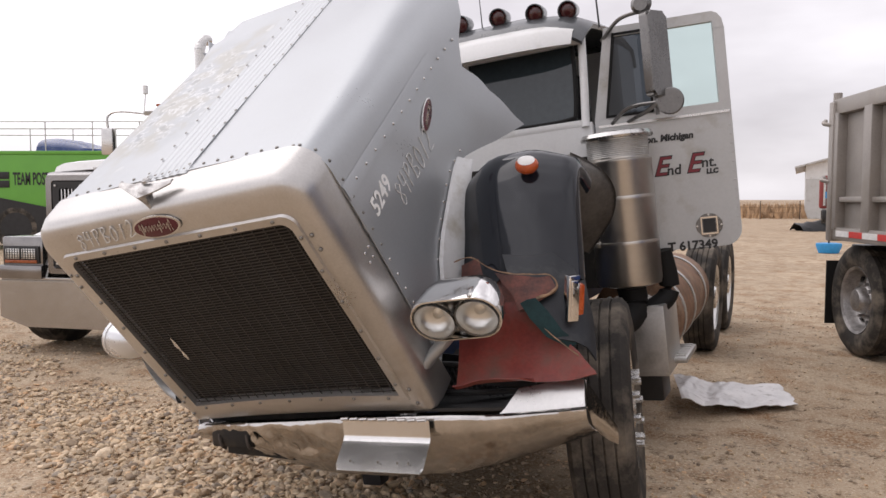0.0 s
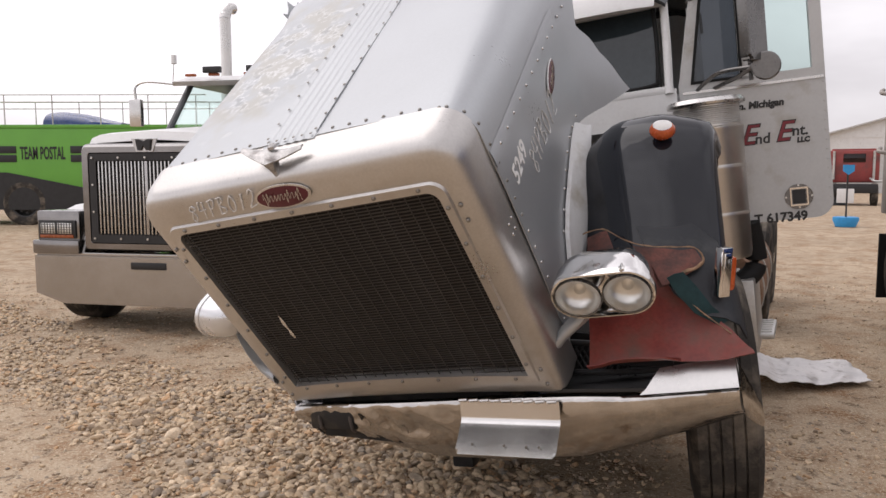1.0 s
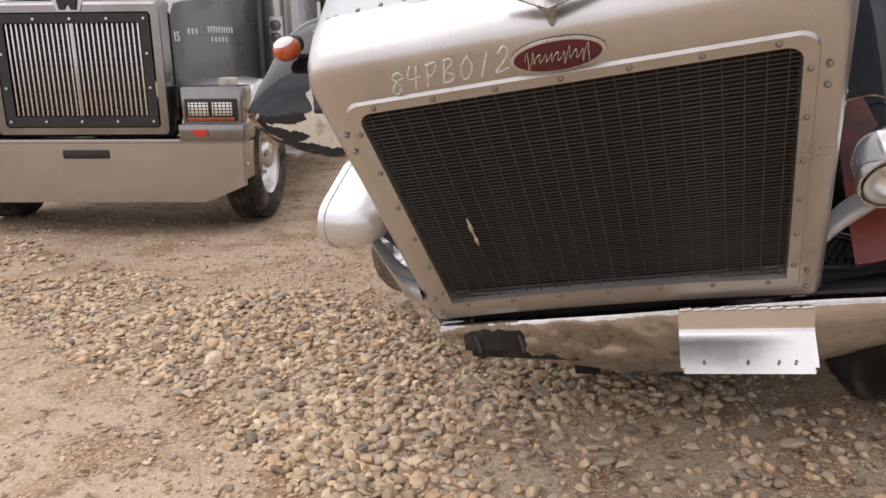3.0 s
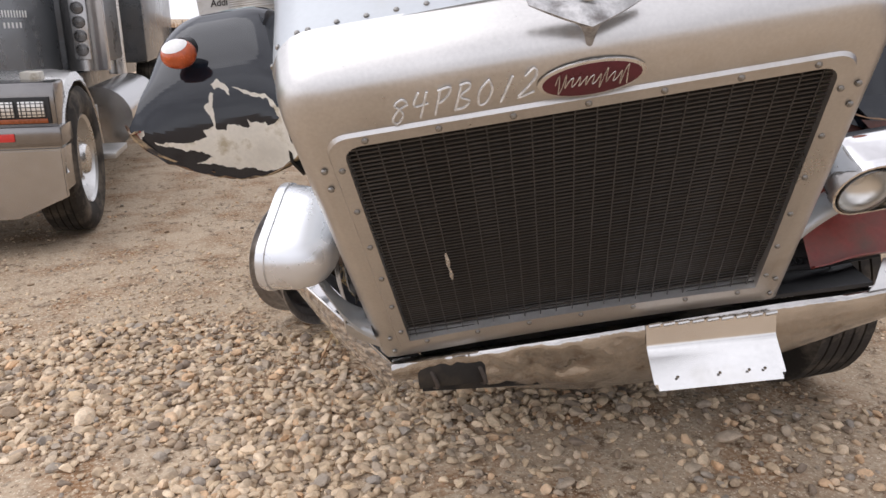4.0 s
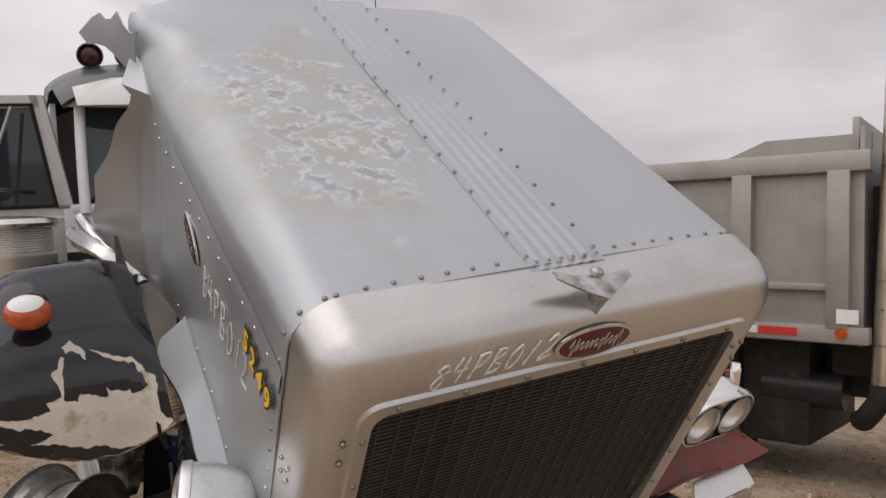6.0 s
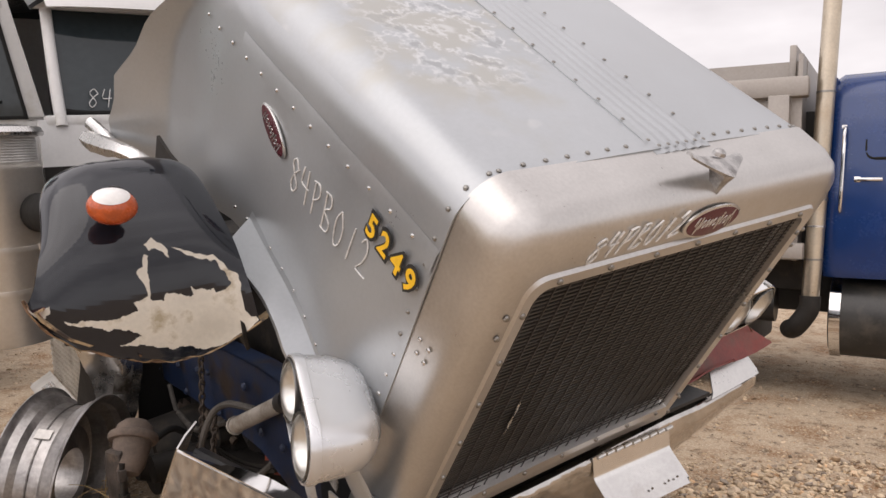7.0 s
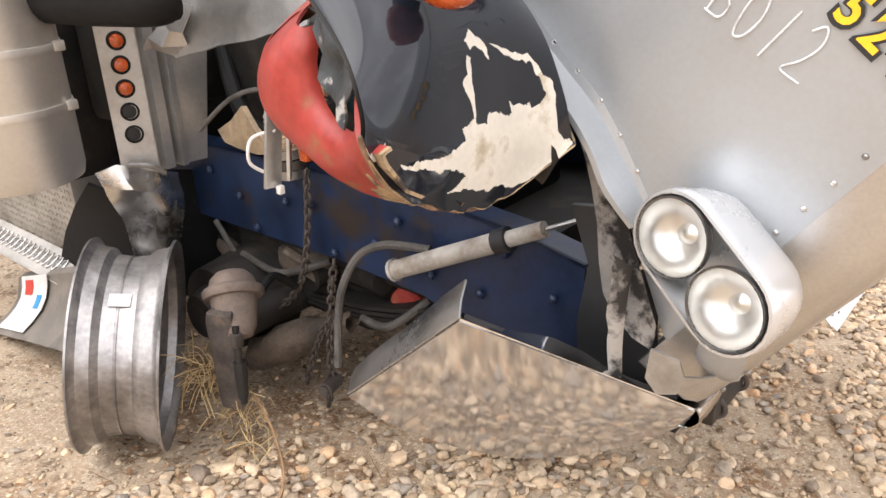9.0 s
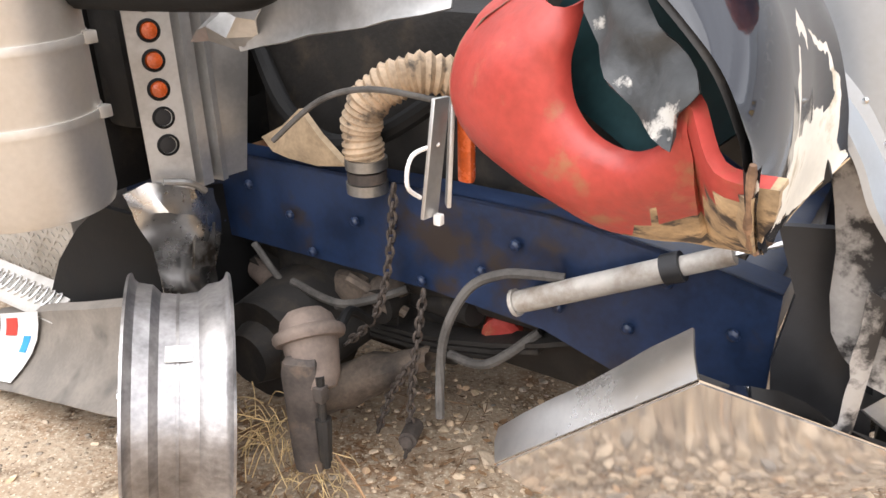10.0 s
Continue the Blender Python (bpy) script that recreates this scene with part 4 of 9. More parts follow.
chalk("chalk_writing", "84PB012", hood_r, on_side(-1, 0.735, 0.575, (-0.995, 0.02), (0.05, 0.995)), 0.046, 0.10, 0.056, 0.0021)
chalk("chalk_writing", "84PB012", hood, on_side(1, 0.42, 0.54, (0.995, 0.05), (-0.05, 0.995)), 0.05, 0.10, 0.056, 0.0018)
for k, ch in enumerate("5249"):
    for sz, m_, o in ((0.098, BLACK_DECAL, 0.0015), (0.082, YELLOW, 0.003)):
        writing("fleet_number", ch, sz, m_, hood_r, H_POSE @ frame_at(Vector((-0.6485 - o, 0.375 - 0.056 * k, 0.725 - 0.004 * k)), (0, -1, -0.07), (0, -0.07, 1)), 0.0005, 0, "", 0.006 if o < 0.002 else 0.002, 0.95)
writing("fleet_number", "5249", 0.095, WHITE_DECAL, hood, H_POSE @ frame_at(Vector((0.6475, 0.33, 0.67)), (0, 1, 0.06), (0, -0.06, 1)), 0.0006, 0, "", 0.002, 0.9)

# ---- fenders ----
ARCH_L = [(0.40, 0.15), (0.47, 0.20), (0.58, 0.285), (0.68, 0.355), (0.77, 0.40), (0.86, 0.405), (0.93, 0.37), (0.99, 0.30), (1.03, 0.20)]
ARCH_R = [(0.0, 0.58, 0.175), (0.17, 0.645, 0.29), (0.33, 0.735, 0.39), (0.5, 0.825, 0.445), (0.67, 0.96, 0.475), (0.83, 1.045, 0.470), (1.0, 1.095, 0.445)]


def arch_at(table, t):
    k = t * (len(table) - 1)
    pts = smooth_path([(0, *p) for p in table], 8)
    p = pts[min(int(round(k * 8)), len(pts) - 1)]
    q = pts[min(int(round(k * 8)) + 1, len(pts) - 1)]
    o = pts[max(int(round(k * 8)) - 1, 0)]
    d = (q - o).normalized()
    return p, Vector((0, -d.z, d.y))


def fender_rows(side, table, off=0.0, inner=0.665, outer=1.225, nt=33, lip=0.14, torn=0.0):
    rows = []
    for i in range(nt):
        t = i / (nt - 1)
        p, up = arch_at(table, t)
        if up.z < 0 and i > 3:
            up = -up
        row = []
        for j in range(17):
            s = j / 16
            x = inner + (outer - inner) * min(1.0, s / 0.80)
            drop = 0.10 * (1 - ease(s / 0.36)) ** 1.5 + 0.06 * ease((s - 0.5) / 0.35)
            if s > 0.80:
                drop += lip * (s - 0.80) / 0.20
                x += 0.02 * math.sin((s - 0.80) / 0.20 * math.pi)
            q = Vector((x, p.y, p.z)) - up * (drop + off)
            if torn and i == 0:
                q += Vector((0, torn * noise.noise((j * 0.9, 3, 1)), torn * 0.6 * noise.noise((j * 0.9, 3, 1))))
            row.append(Vector((side * q.x, q.y, q.z)))
        rows.append(row if side > 0 else row[::-1])
    return rows


bm = bmesh.new()
grid(bm, fender_rows(1, ARCH_L, torn=0.03, outer=1.17, lip=0.10), thick=0.006)
fender_l = part("fender", bm, FENDER, truck, "dark slate fender with its front torn open", H_POSE, 50)
bm = bmesh.new()
rim_line = smooth_path([(0.93, 1.58, -0.09), (0.985, 1.6, -0.16), (1.055, 1.6, -0.25), (1.08, 1.6, -0.36), (1.06, 1.6, -0.46), (1.01, 1.6, -0.56), (0.92, 1.6, -0.67), (0.83, 1.6, -0.77)], 4)
crown = smooth_path([(1.12, 1.02, 0.20), (1.10, 1.03, 0.20), (1.05, 1.03, 0.205), (0.98, 1.03, 0.205), (0.90, 1.03, 0.20), (0.82, 1.03, 0.18), (0.74, 1.03, 0.14), (0.68, 1.03, 0.10)], 4)
grid(bm, [[p + Vector((0.0, -0.012, 0.012)), p] + [p.lerp(c, f) + Vector((-0.08, 0.03, 0.0)) * math.sin(math.pi * f) + 0.012 * noise.noise_vector(p.lerp(c, f) * 5) for f in (0.2, 0.4, 0.6, 0.8)] + [c] for p, c in zip(rim_line, crown)], thick=0.006)
part("fender_liner", bm, DUSTY_LINER, fender_l, "dirty dark wheel-well liner of the fender", H_POSE, 50)
ARCH_R_PATH = smooth_path([(0, y, z) for _, y, z in ARCH_R], 8)


def crushed_fender(s, t):
    """A point of the crushed right fender: s from the hood outwards, t from the broken front edge to the rear lip."""
    k = min(t * (len(ARCH_R_PATH) - 1), len(ARCH_R_PATH) - 1.001)
    p = ARCH_R_PATH[int(k)].lerp(ARCH_R_PATH[int(k) + 1], k - int(k))
    fade = (1 - t) ** 3
    roll = radians(80) * max(0.0, s - 0.6) / 0.4
    out = s if s < 0.6 else 0.6 + 0.34 * math.sin(roll) / math.sin(radians(80))
    x = 0.765 + 0.05 * t + out / 0.94 * (0.535 - 0.20 * t)
    up = fade * (0.195 * max(0.0, (s - 0.3) / 0.64) ** 2 + 0.10 * max(0.0, 1 - s / 0.3) ** 2)
    y = p.y + 0.42 * up * (1 if s > 0.3 else -0.2)
    z = p.z + up - (0.045 - 0.03 * fade) * max(0.0, 0.94 - 2 * s) ** 4 - 0.085 * (1 - 0.6 * fade) * (1 - math.cos(roll))
    y += 0.11 * max(0.0, s - 0.6) ** 2
    ragged = 0.012 * noise.noise((s * 14, 2, 2)) if t < 0.01 else 0.0
    return Vector((-x, y + ragged, z + ragged))


CHIPS = [
    [(0.819, 0.1), (0.75, 0.125), (0.638, 0.144), (0.537, 0.175), (0.55, 0.206), (0.506, 0.213), (0.481, 0.219), (0.5, 0.263), (0.525, 0.294), (0.494, 0.319), (0.469, 0.363), (0.456, 0.35), (0.475, 0.312), (0.469, 0.269), (0.469, 0.213), (0.413, 0.206), (0.394, 0.225), (0.319, 0.213), (0.269, 0.206), (0.281, 0.231), (0.175, 0.206), (0.113, 0.188), (0.081, 0.213), (0.1, 0.256), (0.131, 0.3), (0.194, 0.312), (0.269, 0.338), (0.338, 0.381), (0.219, 0.338), (0.125, 0.312), (0.081, 0.256), (0.031, 0.225), (0.044, 0.169), (0.044, 0.088), (0.0, 0.019), (0.019, 0.0), (0.163, 0.0), (0.319, 0.05), (0.531, 0.069), (0.613, 0.056), (0.525, 0.1), (0.581, 0.113), (0.694, 0.106), (0.75, 0.106)],
    [(0.469, 0.4), (0.431, 0.431), (0.356, 0.369), (0.35, 0.338), (0.419, 0.381), (0.456, 0.369)],
    [(0.956, 0.0), (0.981, 0.019), (0.913, 0.125), (0.875, 0.15), (0.875, 0.125), (0.894, 0.088), (0.938, 0.044)]]


def inside(poly, a, b_):
    hit = False
    for (x0, y0), (x1, y1) in zip(poly, poly[1:] + poly[:1]):
        if (y0 > b_) != (y1 > b_) and a < (x1 - x0) * (b_ - y0) / (y1 - y0) + x0:
            hit = not hit
    return hit


bm = bmesh.new()
ns, nt = 300, 300
grid(bm, [[crushed_fender(1 - j / ns, i / nt) for j in range(ns + 1)] for i in range(nt + 1)])
bm.faces.ensure_lookup_table()
for i in range(nt):
    for j in range(ns):
        s_, t_ = 1 - (j + 0.5) / ns, (i + 0.5) / nt
        s_ += 0.010 * noise.noise((s_ * 30, t_ * 30, 0))
        t_ += 0.010 * noise.noise((s_ * 30, t_ * 30, 9))
        bm.faces[i * ns + j].material_index = 1 if any(inside(c, s_, t_) for c in CHIPS) else 0
fender_r = part("fender", bm, [FENDER, CREAM], truck, "dark slate fender with flaked paint and broken lower edge", H_POSE, 50)
bm = bmesh.new()
grid(bm, [[crushed_fender(j / 16, i / 24) + Vector((0, 0.006, -0.008)) for j in range(17)] for i in range(25)])
part("fender_underside", bm, GRIME, fender_r, "dirty underside of the fender", H_POSE, 50)
bm = bmesh.new()
tube(bm, [crushed_fender(j / 14, 0.0) + Vector((0, 0.006, -0.006)) for j in range(15)], 0.004, 6, 3, lambda t: 0.004 + 0.0015 * math.sin(t * 60))
part("torn_edge", bm, TORN, fender_r, "frayed fibreglass edge", H_POSE, 50)

# the bare red front of the torn fender
bm = bmesh.new()
RED_L = [(0.05, -0.012), (0.10, 0.008), (0.2, 0.05), (0.29, 0.11), (0.40, 0.165), (0.50, 0.215)]
rows = []
for i in range(16):
    t = i / 15
    p, up = arch_at(RED_L, t)
    row = []
    for j in range(13):
        s = j / 12
        x = 0.71 + (1.262 - 0.23 * ease(t / 0.75) - 0.71) * s
        y, z = p.y, p.z - 0.03
        if i == 0:
            y += 0.006 * noise.noise((s * 6, 1, 1))
            z += 0.004 * noise.noise((s * 5, 4, 1)) + 0.035 * (1 - ease((s - 0.48) / 0.10))
        z -= 0.02 * (1 - ease(s / 0.2)) - 0.03 * ease((s - 0.8) / 0.2) * (1 - t)
        z += 0.008 * noise.noise((x * 6, y * 6, 0))
        row.append((x, y, z))
    rows.append(row)
grid(bm, rows, thick=0.006)
for f in bm.faces:
    c = f.calc_center_median()
    f.material_index = 1 if c.y > 0.30 + 0.03 * noise.noise(c * 20) else 0
part("torn_fender_front", bm, [RED_DARK, TORN_RED], fender_l, "bare scratched red fibreglass of the torn fender", H_POSE, 50)
# curled strip of torn skin
bm = bmesh.new()
curl = [(0.72, 0.44, 0.235), (0.80, 0.43, 0.255), (0.88, 0.385, 0.228), (0.95, 0.362, 0.212), (1.03, 0.358, 0.197), (1.105, 0.362, 0.178), (1.13, 0.33, 0.152), (1.11, 0.295, 0.15), (1.055, 0.26, 0.152), (1.065, 0.205, 0.118), (1.11, 0.165, 0.075), (1.17, 0.13, 0.03), (1.225, 0.105, -0.02)]
rows = [[Vector(p) + Vector(o) * (0.24 + 0.1 * math.sin(i * 1.7)) for o in ((0, 0.018, 0.008), (0, 0.008, 0.010), (0, -0.004, 0.004), (0, 0.002, -0.006))] for i, p in enumerate(smooth_path(curl, 4))]
grid(bm, rows, thick=0.004)
part("torn_edge", bm, TORN, fender_l, "frayed fibreglass edge", H_POSE, 50)

# bare red fibre below the tear
bm = bmesh.new()
bare = [[(0.90, 0.372, 0.212), (0.95, 0.360, 0.205), (1.01, 0.356, 0.194), (1.06, 0.357, 0.182), (1.105, 0.362, 0.170)],
        [(0.93, 0.335, 0.186), (0.98, 0.33, 0.182), (1.03, 0.327, 0.172), (1.08, 0.327, 0.164), (1.125, 0.325, 0.148)],
        [(0.97, 0.295, 0.165), (1.01, 0.29, 0.165), (1.04, 0.285, 0.158), (1.08, 0.285, 0.152), (1.105, 0.29, 0.145)],
        [(1.0, 0.235, 0.14), (1.02, 0.24, 0.142), (1.035, 0.245, 0.144), (1.048, 0.252, 0.144), (1.055, 0.258, 0.144)]]
grid(bm, [[Vector(p) + 0.006 * noise.noise_vector(Vector(p) * 14) for p in r[::-1]] for r in bare[::-1]], thick=0.004)
part("bare_patch", bm, TORN_RED, fender_l, "brown-red bare fibreglass below the tear", H_POSE, 60)
# dark skin left hanging over the outer corner, shaded by a duller paint copy
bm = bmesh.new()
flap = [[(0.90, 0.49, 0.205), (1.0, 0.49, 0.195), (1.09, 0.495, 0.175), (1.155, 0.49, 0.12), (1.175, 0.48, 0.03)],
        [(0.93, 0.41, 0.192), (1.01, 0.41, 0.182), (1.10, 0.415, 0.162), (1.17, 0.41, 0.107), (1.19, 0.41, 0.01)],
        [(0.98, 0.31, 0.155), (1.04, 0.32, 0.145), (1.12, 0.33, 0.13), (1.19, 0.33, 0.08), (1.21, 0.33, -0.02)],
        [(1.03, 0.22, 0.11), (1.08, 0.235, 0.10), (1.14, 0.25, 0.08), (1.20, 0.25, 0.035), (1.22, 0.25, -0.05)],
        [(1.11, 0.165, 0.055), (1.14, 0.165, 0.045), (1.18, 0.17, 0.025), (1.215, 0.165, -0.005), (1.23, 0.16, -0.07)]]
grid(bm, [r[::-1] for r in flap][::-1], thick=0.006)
part("fender_flap", bm, SHADED_SLATE, fender_l, "hanging flap of dark fender skin", H_POSE, 60)


# teal underside of the skin curled over above it
bm = bmesh.new()
grid(bm, [[(1.02, 0.225, 0.185), (1.045, 0.235, 0.19), (1.07, 0.25, 0.18)], [(1.045, 0.195, 0.135), (1.075, 0.215, 0.14), (1.105, 0.23, 0.125)], [(1.09, 0.165, 0.068), (1.12, 0.182, 0.078), (1.145, 0.19, 0.068)], [(1.16, 0.155, 0.01), (1.18, 0.17, 0.012), (1.19, 0.18, 0.005)]], thick=0.004)
part("curled_skin", bm, TEAL, fender_l, "teal underside of the curled fender skin", H_POSE, 60)


def marker_lamp(parent, p, out, w=0.056):
    """An oval amber lens, the sky's glare on its upper part added as a pale cap; p: its middle, out: the way it faces,
    in the hood's frame.
    """
    sky = (H_POSE.to_3x3().inverted() @ Vector((0, 0, 1))).normalized()
    out = Vector(out).normalized()
    m = frame_at(p, sky.cross(out), out.cross(sky.cross(out)))
    h, deep = 0.72 * w, 0.85 * w

    def shell_of(grow, keep):
        bm_ = bmesh.new()
        bmesh.ops.create_uvsphere(bm_, u_segments=28, v_segments=16, radius=1.0)
        for co_, no_ in keep:
            bmesh.ops.bisect_plane(bm_, geom=bm_.verts[:] + bm_.edges[:] + bm_.faces[:], plane_co=co_, plane_no=no_, clear_inner=True)
        for v in bm_.verts:
            v.co = m @ Vector((v.co.x * w * grow, v.co.y * h * grow, v.co.z * deep * grow))
        return bm_

    bm_ = bmesh.new()
    back = Vector(p) - 0.55 * deep * out
    rod(bm_, Vector(p) - 1.4 * deep * out - 0.02 * sky, back, 0.55 * w, 0.8 * h, 20)
    base = part("marker_lamp", bm_, BLACK, truck, "round amber marker lamp with a pale cap of painted glare", H_POSE)
    part("lens", shell_of(1.0, [((0, 0, -0.75), (0, 0, 1))]), AMBER, base, "amber lens", H_POSE, 60)
    # white cap facing the sky: a reflection put on as a part
    part("bezel", shell_of(1.035, [((0, 0.70, 0), (0, 1, 0)), ((0, 0, -0.6), (0, 0, 1))]), TAPE_WHITE, base, "pale cap painted as sky glare on the lens", H_POSE, 60)


marker_lamp(fender_l, (1.03, 0.735, 0.425), (0.0, -0.95, -0.1), 0.046)
marker_lamp(fender_r, (-1.077, 0.812, 0.520), (-0.35, -0.90, 0.05), 0.058)

# pale flange between the hood side and each fender
for side, ob in ((1, fender_l), (-1, fender_r)):
    bm = bmesh.new()
    if side > 0:
        rows = []
        for y, z, w, h in ((0.30, 0.05, 0.02, 0.06), (0.40, 0.16, 0.03, 0.08), (0.47, 0.225, 0.045, 0.10), (0.56, 0.275, 0.055, 0.10), (0.66, 0.31, 0.06, 0.085), (0.76, 0.345, 0.065, 0.06), (0.86, 0.375, 0.07, 0.03), (0.93, 0.385, 0.07, 0.012)):
            x0 = 0.640 + 0.035 * y
            w, h = w * 0.8, h * 0.9
            rows.append([(x0 - 0.002, y - 0.10 * h, z + 0.02), (x0 + 0.010, y - 0.10 * h, z + 0.018), (x0 + w * 0.6, y + 0.3 * h, z - 0.25 * h), (x0 + w, y + 0.5 * h, z - 0.8 * h), (x0 + w, y + 0.6 * h, z - 1.1 * h)][::-1])
        grid(bm, rows, thick=0.004)
    else:
        seam = smooth_path([(-0.655, 0.385, 0.185), (-0.678, 0.51, 0.245), (-0.695, 0.61, 0.282), (-0.715, 0.73, 0.305), (-0.73, 0.89, 0.335)], 6)
        free = smooth_path([(-0.70, 0.385, 0.175), (-0.725, 0.475, 0.212), (-0.73, 0.55, 0.255), (-0.74, 0.64, 0.29), (-0.78, 0.76, 0.325)], 6)
        grid(bm, [[Vector((-0.622 - 0.035 * a.y, a.y, a.z + 0.07)), Vector((-0.640 - 0.035 * a.y, a.y, a.z + 0.008)), a.lerp(b_, 0.5) + Vector((0, 0, 0.004)), b_, b_ + Vector((0.0, 0.004, -0.008))] for a, b_ in zip(seam, free)], thick=0.003)
    part("inner_flange", bm, STRIPE_WHITE if side > 0 else HOOD_GREY, ob, "pale grey flange beside the hood", H_POSE, 50)
# sooty torn apron under the hood side
bm = bmesh.new()
hem = [(0.62, 0.235), (0.57, 0.20), (0.51, 0.15), (0.45, 0.095), (0.39, 0.02), (0.335, -0.03), (0.29, -0.05), (0.22, -0.06), (0.175, -0.04)]
rows = []
for k, (y, z) in enumerate(hem):
    top_z = low_edge(-1, y + 0.03) + 0.02
    y_top = y + 0.03
    rows.append([Vector((-0.668 - 0.02 * (1 - f) - 0.012 * noise.noise((y * 9, f * 3, 3)), y_top + (y - y_top) * f, top_z + (z - top_z) * f)) for f in (0, 0.25, 0.5, 0.75, 1.0)])
grid(bm, rows, thick=0.004)
part("apron", bm, SOOTY, hood_r, "sooty torn sheet-metal apron below the hood side", H_POSE, 50)
# rags of bent sheet hanging from the apron
bm = bmesh.new()
rows = []
for k in range(12):
    t = k / 11
    p = Vector((-0.695 - 0.02 * math.sin(t * 3), 0.34 - 0.17 * t, 0.10 - 0.25 * t))
    w = 0.032 * (1 - 0.4 * t) + 0.010 * noise.noise((k * 0.9, 3, 0))
    rows.append([p + Vector((0.004 * noise.noise((k, 0, 0)), -0.012, 0)), p + Vector((-0.012, 0, 0.004)), p + Vector((-0.018, w, 0.006 * noise.noise((k * 1.3, 5, 0))))])
grid(bm, rows, thick=0.003)
part("torn_strip", bm, SOOTY, hood_r, "grey torn strip of sheet metal", H_POSE, 50)

# red liner hanging out of the right fender: a bowl round an oval hole
bm = bmesh.new()
LINER = [((-1.11, 0.985, 0.300), (-1.07, 1.045, 0.275)), ((-1.137, 0.965, 0.272), (-1.075, 1.075, 0.220)), ((-1.142, 0.945, 0.232), (-1.095, 1.090, 0.140)), ((-1.144, 0.905, 0.196), (-1.09, 1.050, 0.048)), ((-1.152, 0.852, 0.188), (-1.055, 0.935, 0.010)), ((-1.164, 0.80, 0.212), (-1.03, 0.80, 0.030)), ((-1.187, 0.778, 0.262), (-1.018, 0.72, 0.066)), ((-1.205, 0.783, 0.312), (-1.015, 0.675, 0.100)), ((-1.216, 0.786, 0.343), (-1.022, 0.645, 0.128)), ((-1.262, 0.718, 0.325), (-1.036, 0.618, 0.158)), ((-1.284, 0.662, 0.366), (-1.06, 0.598, 0.188))]
hi, lo = smooth_path([a_ for a_, _ in LINER], 5), smooth_path([b_ for _, b_ in LINER], 5)
rows = []
for k, (p, q) in enumerate(zip(hi, lo)):
    out = Vector((-0.040, -0.012, -0.004)) * (1.0 if k < 40 else 0.5)
    rows.append([p + Vector((0.018, 0, 0.004)), p + Vector((0.004, 0, 0))] + [p.lerp(q, f) + out * math.sin(math.pi * f) ** 0.8 + 0.007 * noise.noise_vector((p.lerp(q, f)) * 11) for f in (0.08, 0.22, 0.4, 0.6, 0.8, 0.93)] + [q, q + Vector((0.03, 0.01, 0.012))])
grid(bm, [r[::-1] for r in rows], thick=0.006)
for f in bm.faces:
    c = f.calc_center_median()
    rag = 0.03 * noise.noise(c * 16) + 0.02 * noise.noise(c * 45)
    f.material_index = 1 if c.y < 0.715 - 0.25 * (c.z - 0.2) + rag else 0
part("fender_liner", bm, [RED_GLASS, ROTTEN], fender_r, "bright red fibreglass inner fender with a hole", H_POSE, 60)
# dark sheet added behind the hole to keep it shaded
bm = bmesh.new()
grid(bm, [[(-1.04, 1.02, 0.16), (-1.03, 1.02, 0.30), (-1.02, 1.0, 0.42)], [(-1.06, 0.90, 0.17), (-1.06, 0.90, 0.29), (-1.06, 0.90, 0.42)], [(-1.09, 0.80, 0.19), (-1.10, 0.80, 0.29), (-1.11, 0.80, 0.40)], [(-1.13, 0.74, 0.25), (-1.14, 0.73, 0.31), (-1.15, 0.72, 0.38)]], thick=0.006)
part("hole_backing", bm, TEAL, fender_r, "dark teal backing sheet added behind the hole", H_POSE, 60)
bm = bmesh.new()
rows = []
for k in range(25):
    s_ = 0.94 * k / 24
    p = crushed_fender(s_, 0.0)
    d = 0.010 + 0.012 * max(0.0, (s_ - 0.55) / 0.39) + 0.006 * noise.noise((k * 0.8, 1, 1))
    rows.append([p + Vector((0, 0.002, -0.002)), p + Vector((0.008, 0.004, -0.4 * d)), p + Vector((0.028, 0.016, -d)), p + Vector((0.05, 0.045, -1.05 * d))])
grid(bm, rows, thick=0.004)
part("rotten_edge", bm, ROTTEN, fender_r, "tan splintered fibreglass edge", H_POSE, 60)
# frayed fibres under the red liner, and a dark sheet added to shade its hole
bm = bmesh.new()
fray = [p + Vector((0.0, 0.0, 0.004)) for p in lo]
grid(bm, [[p, p + Vector((-0.010, -0.006, 0.010 + 0.0004 * k + 0.006 * noise.noise((k * 0.7, 4, 0)))), p + Vector((0.008, 0.01, -0.012 - 0.010 * abs(noise.noise((k * 0.9, 0, 0))))), p + Vector((0.02, 0.0, -0.016 - 0.014 * abs(noise.noise((k * 1.3, 2, 0)))))] for k, p in enumerate(fray)], thick=0.003)
part("torn_edge", bm, TORN, fender_r, "", H_POSE, 60)
# added dark sheet, closes the bright view through the hole
bm = bmesh.new()
grid(bm, [[(-0.80, y, lerp_table([(0.55, 0.22), (0.75, 0.36), (1.0, 0.42), (1.2, 0.38)], y)), (-0.80, y, 0.22), (-0.78, y, 0.12 + 0.1 * abs(0.95 - y))] for y in (0.57, 0.68, 0.8, 0.92, 1.05, 1.18, 1.28)], thick=0.01)
part("dark_backing", bm, GRIME, fender_r, "dark backing sheet added inside the fender", H_POSE, 60)
bm = bmesh.new()
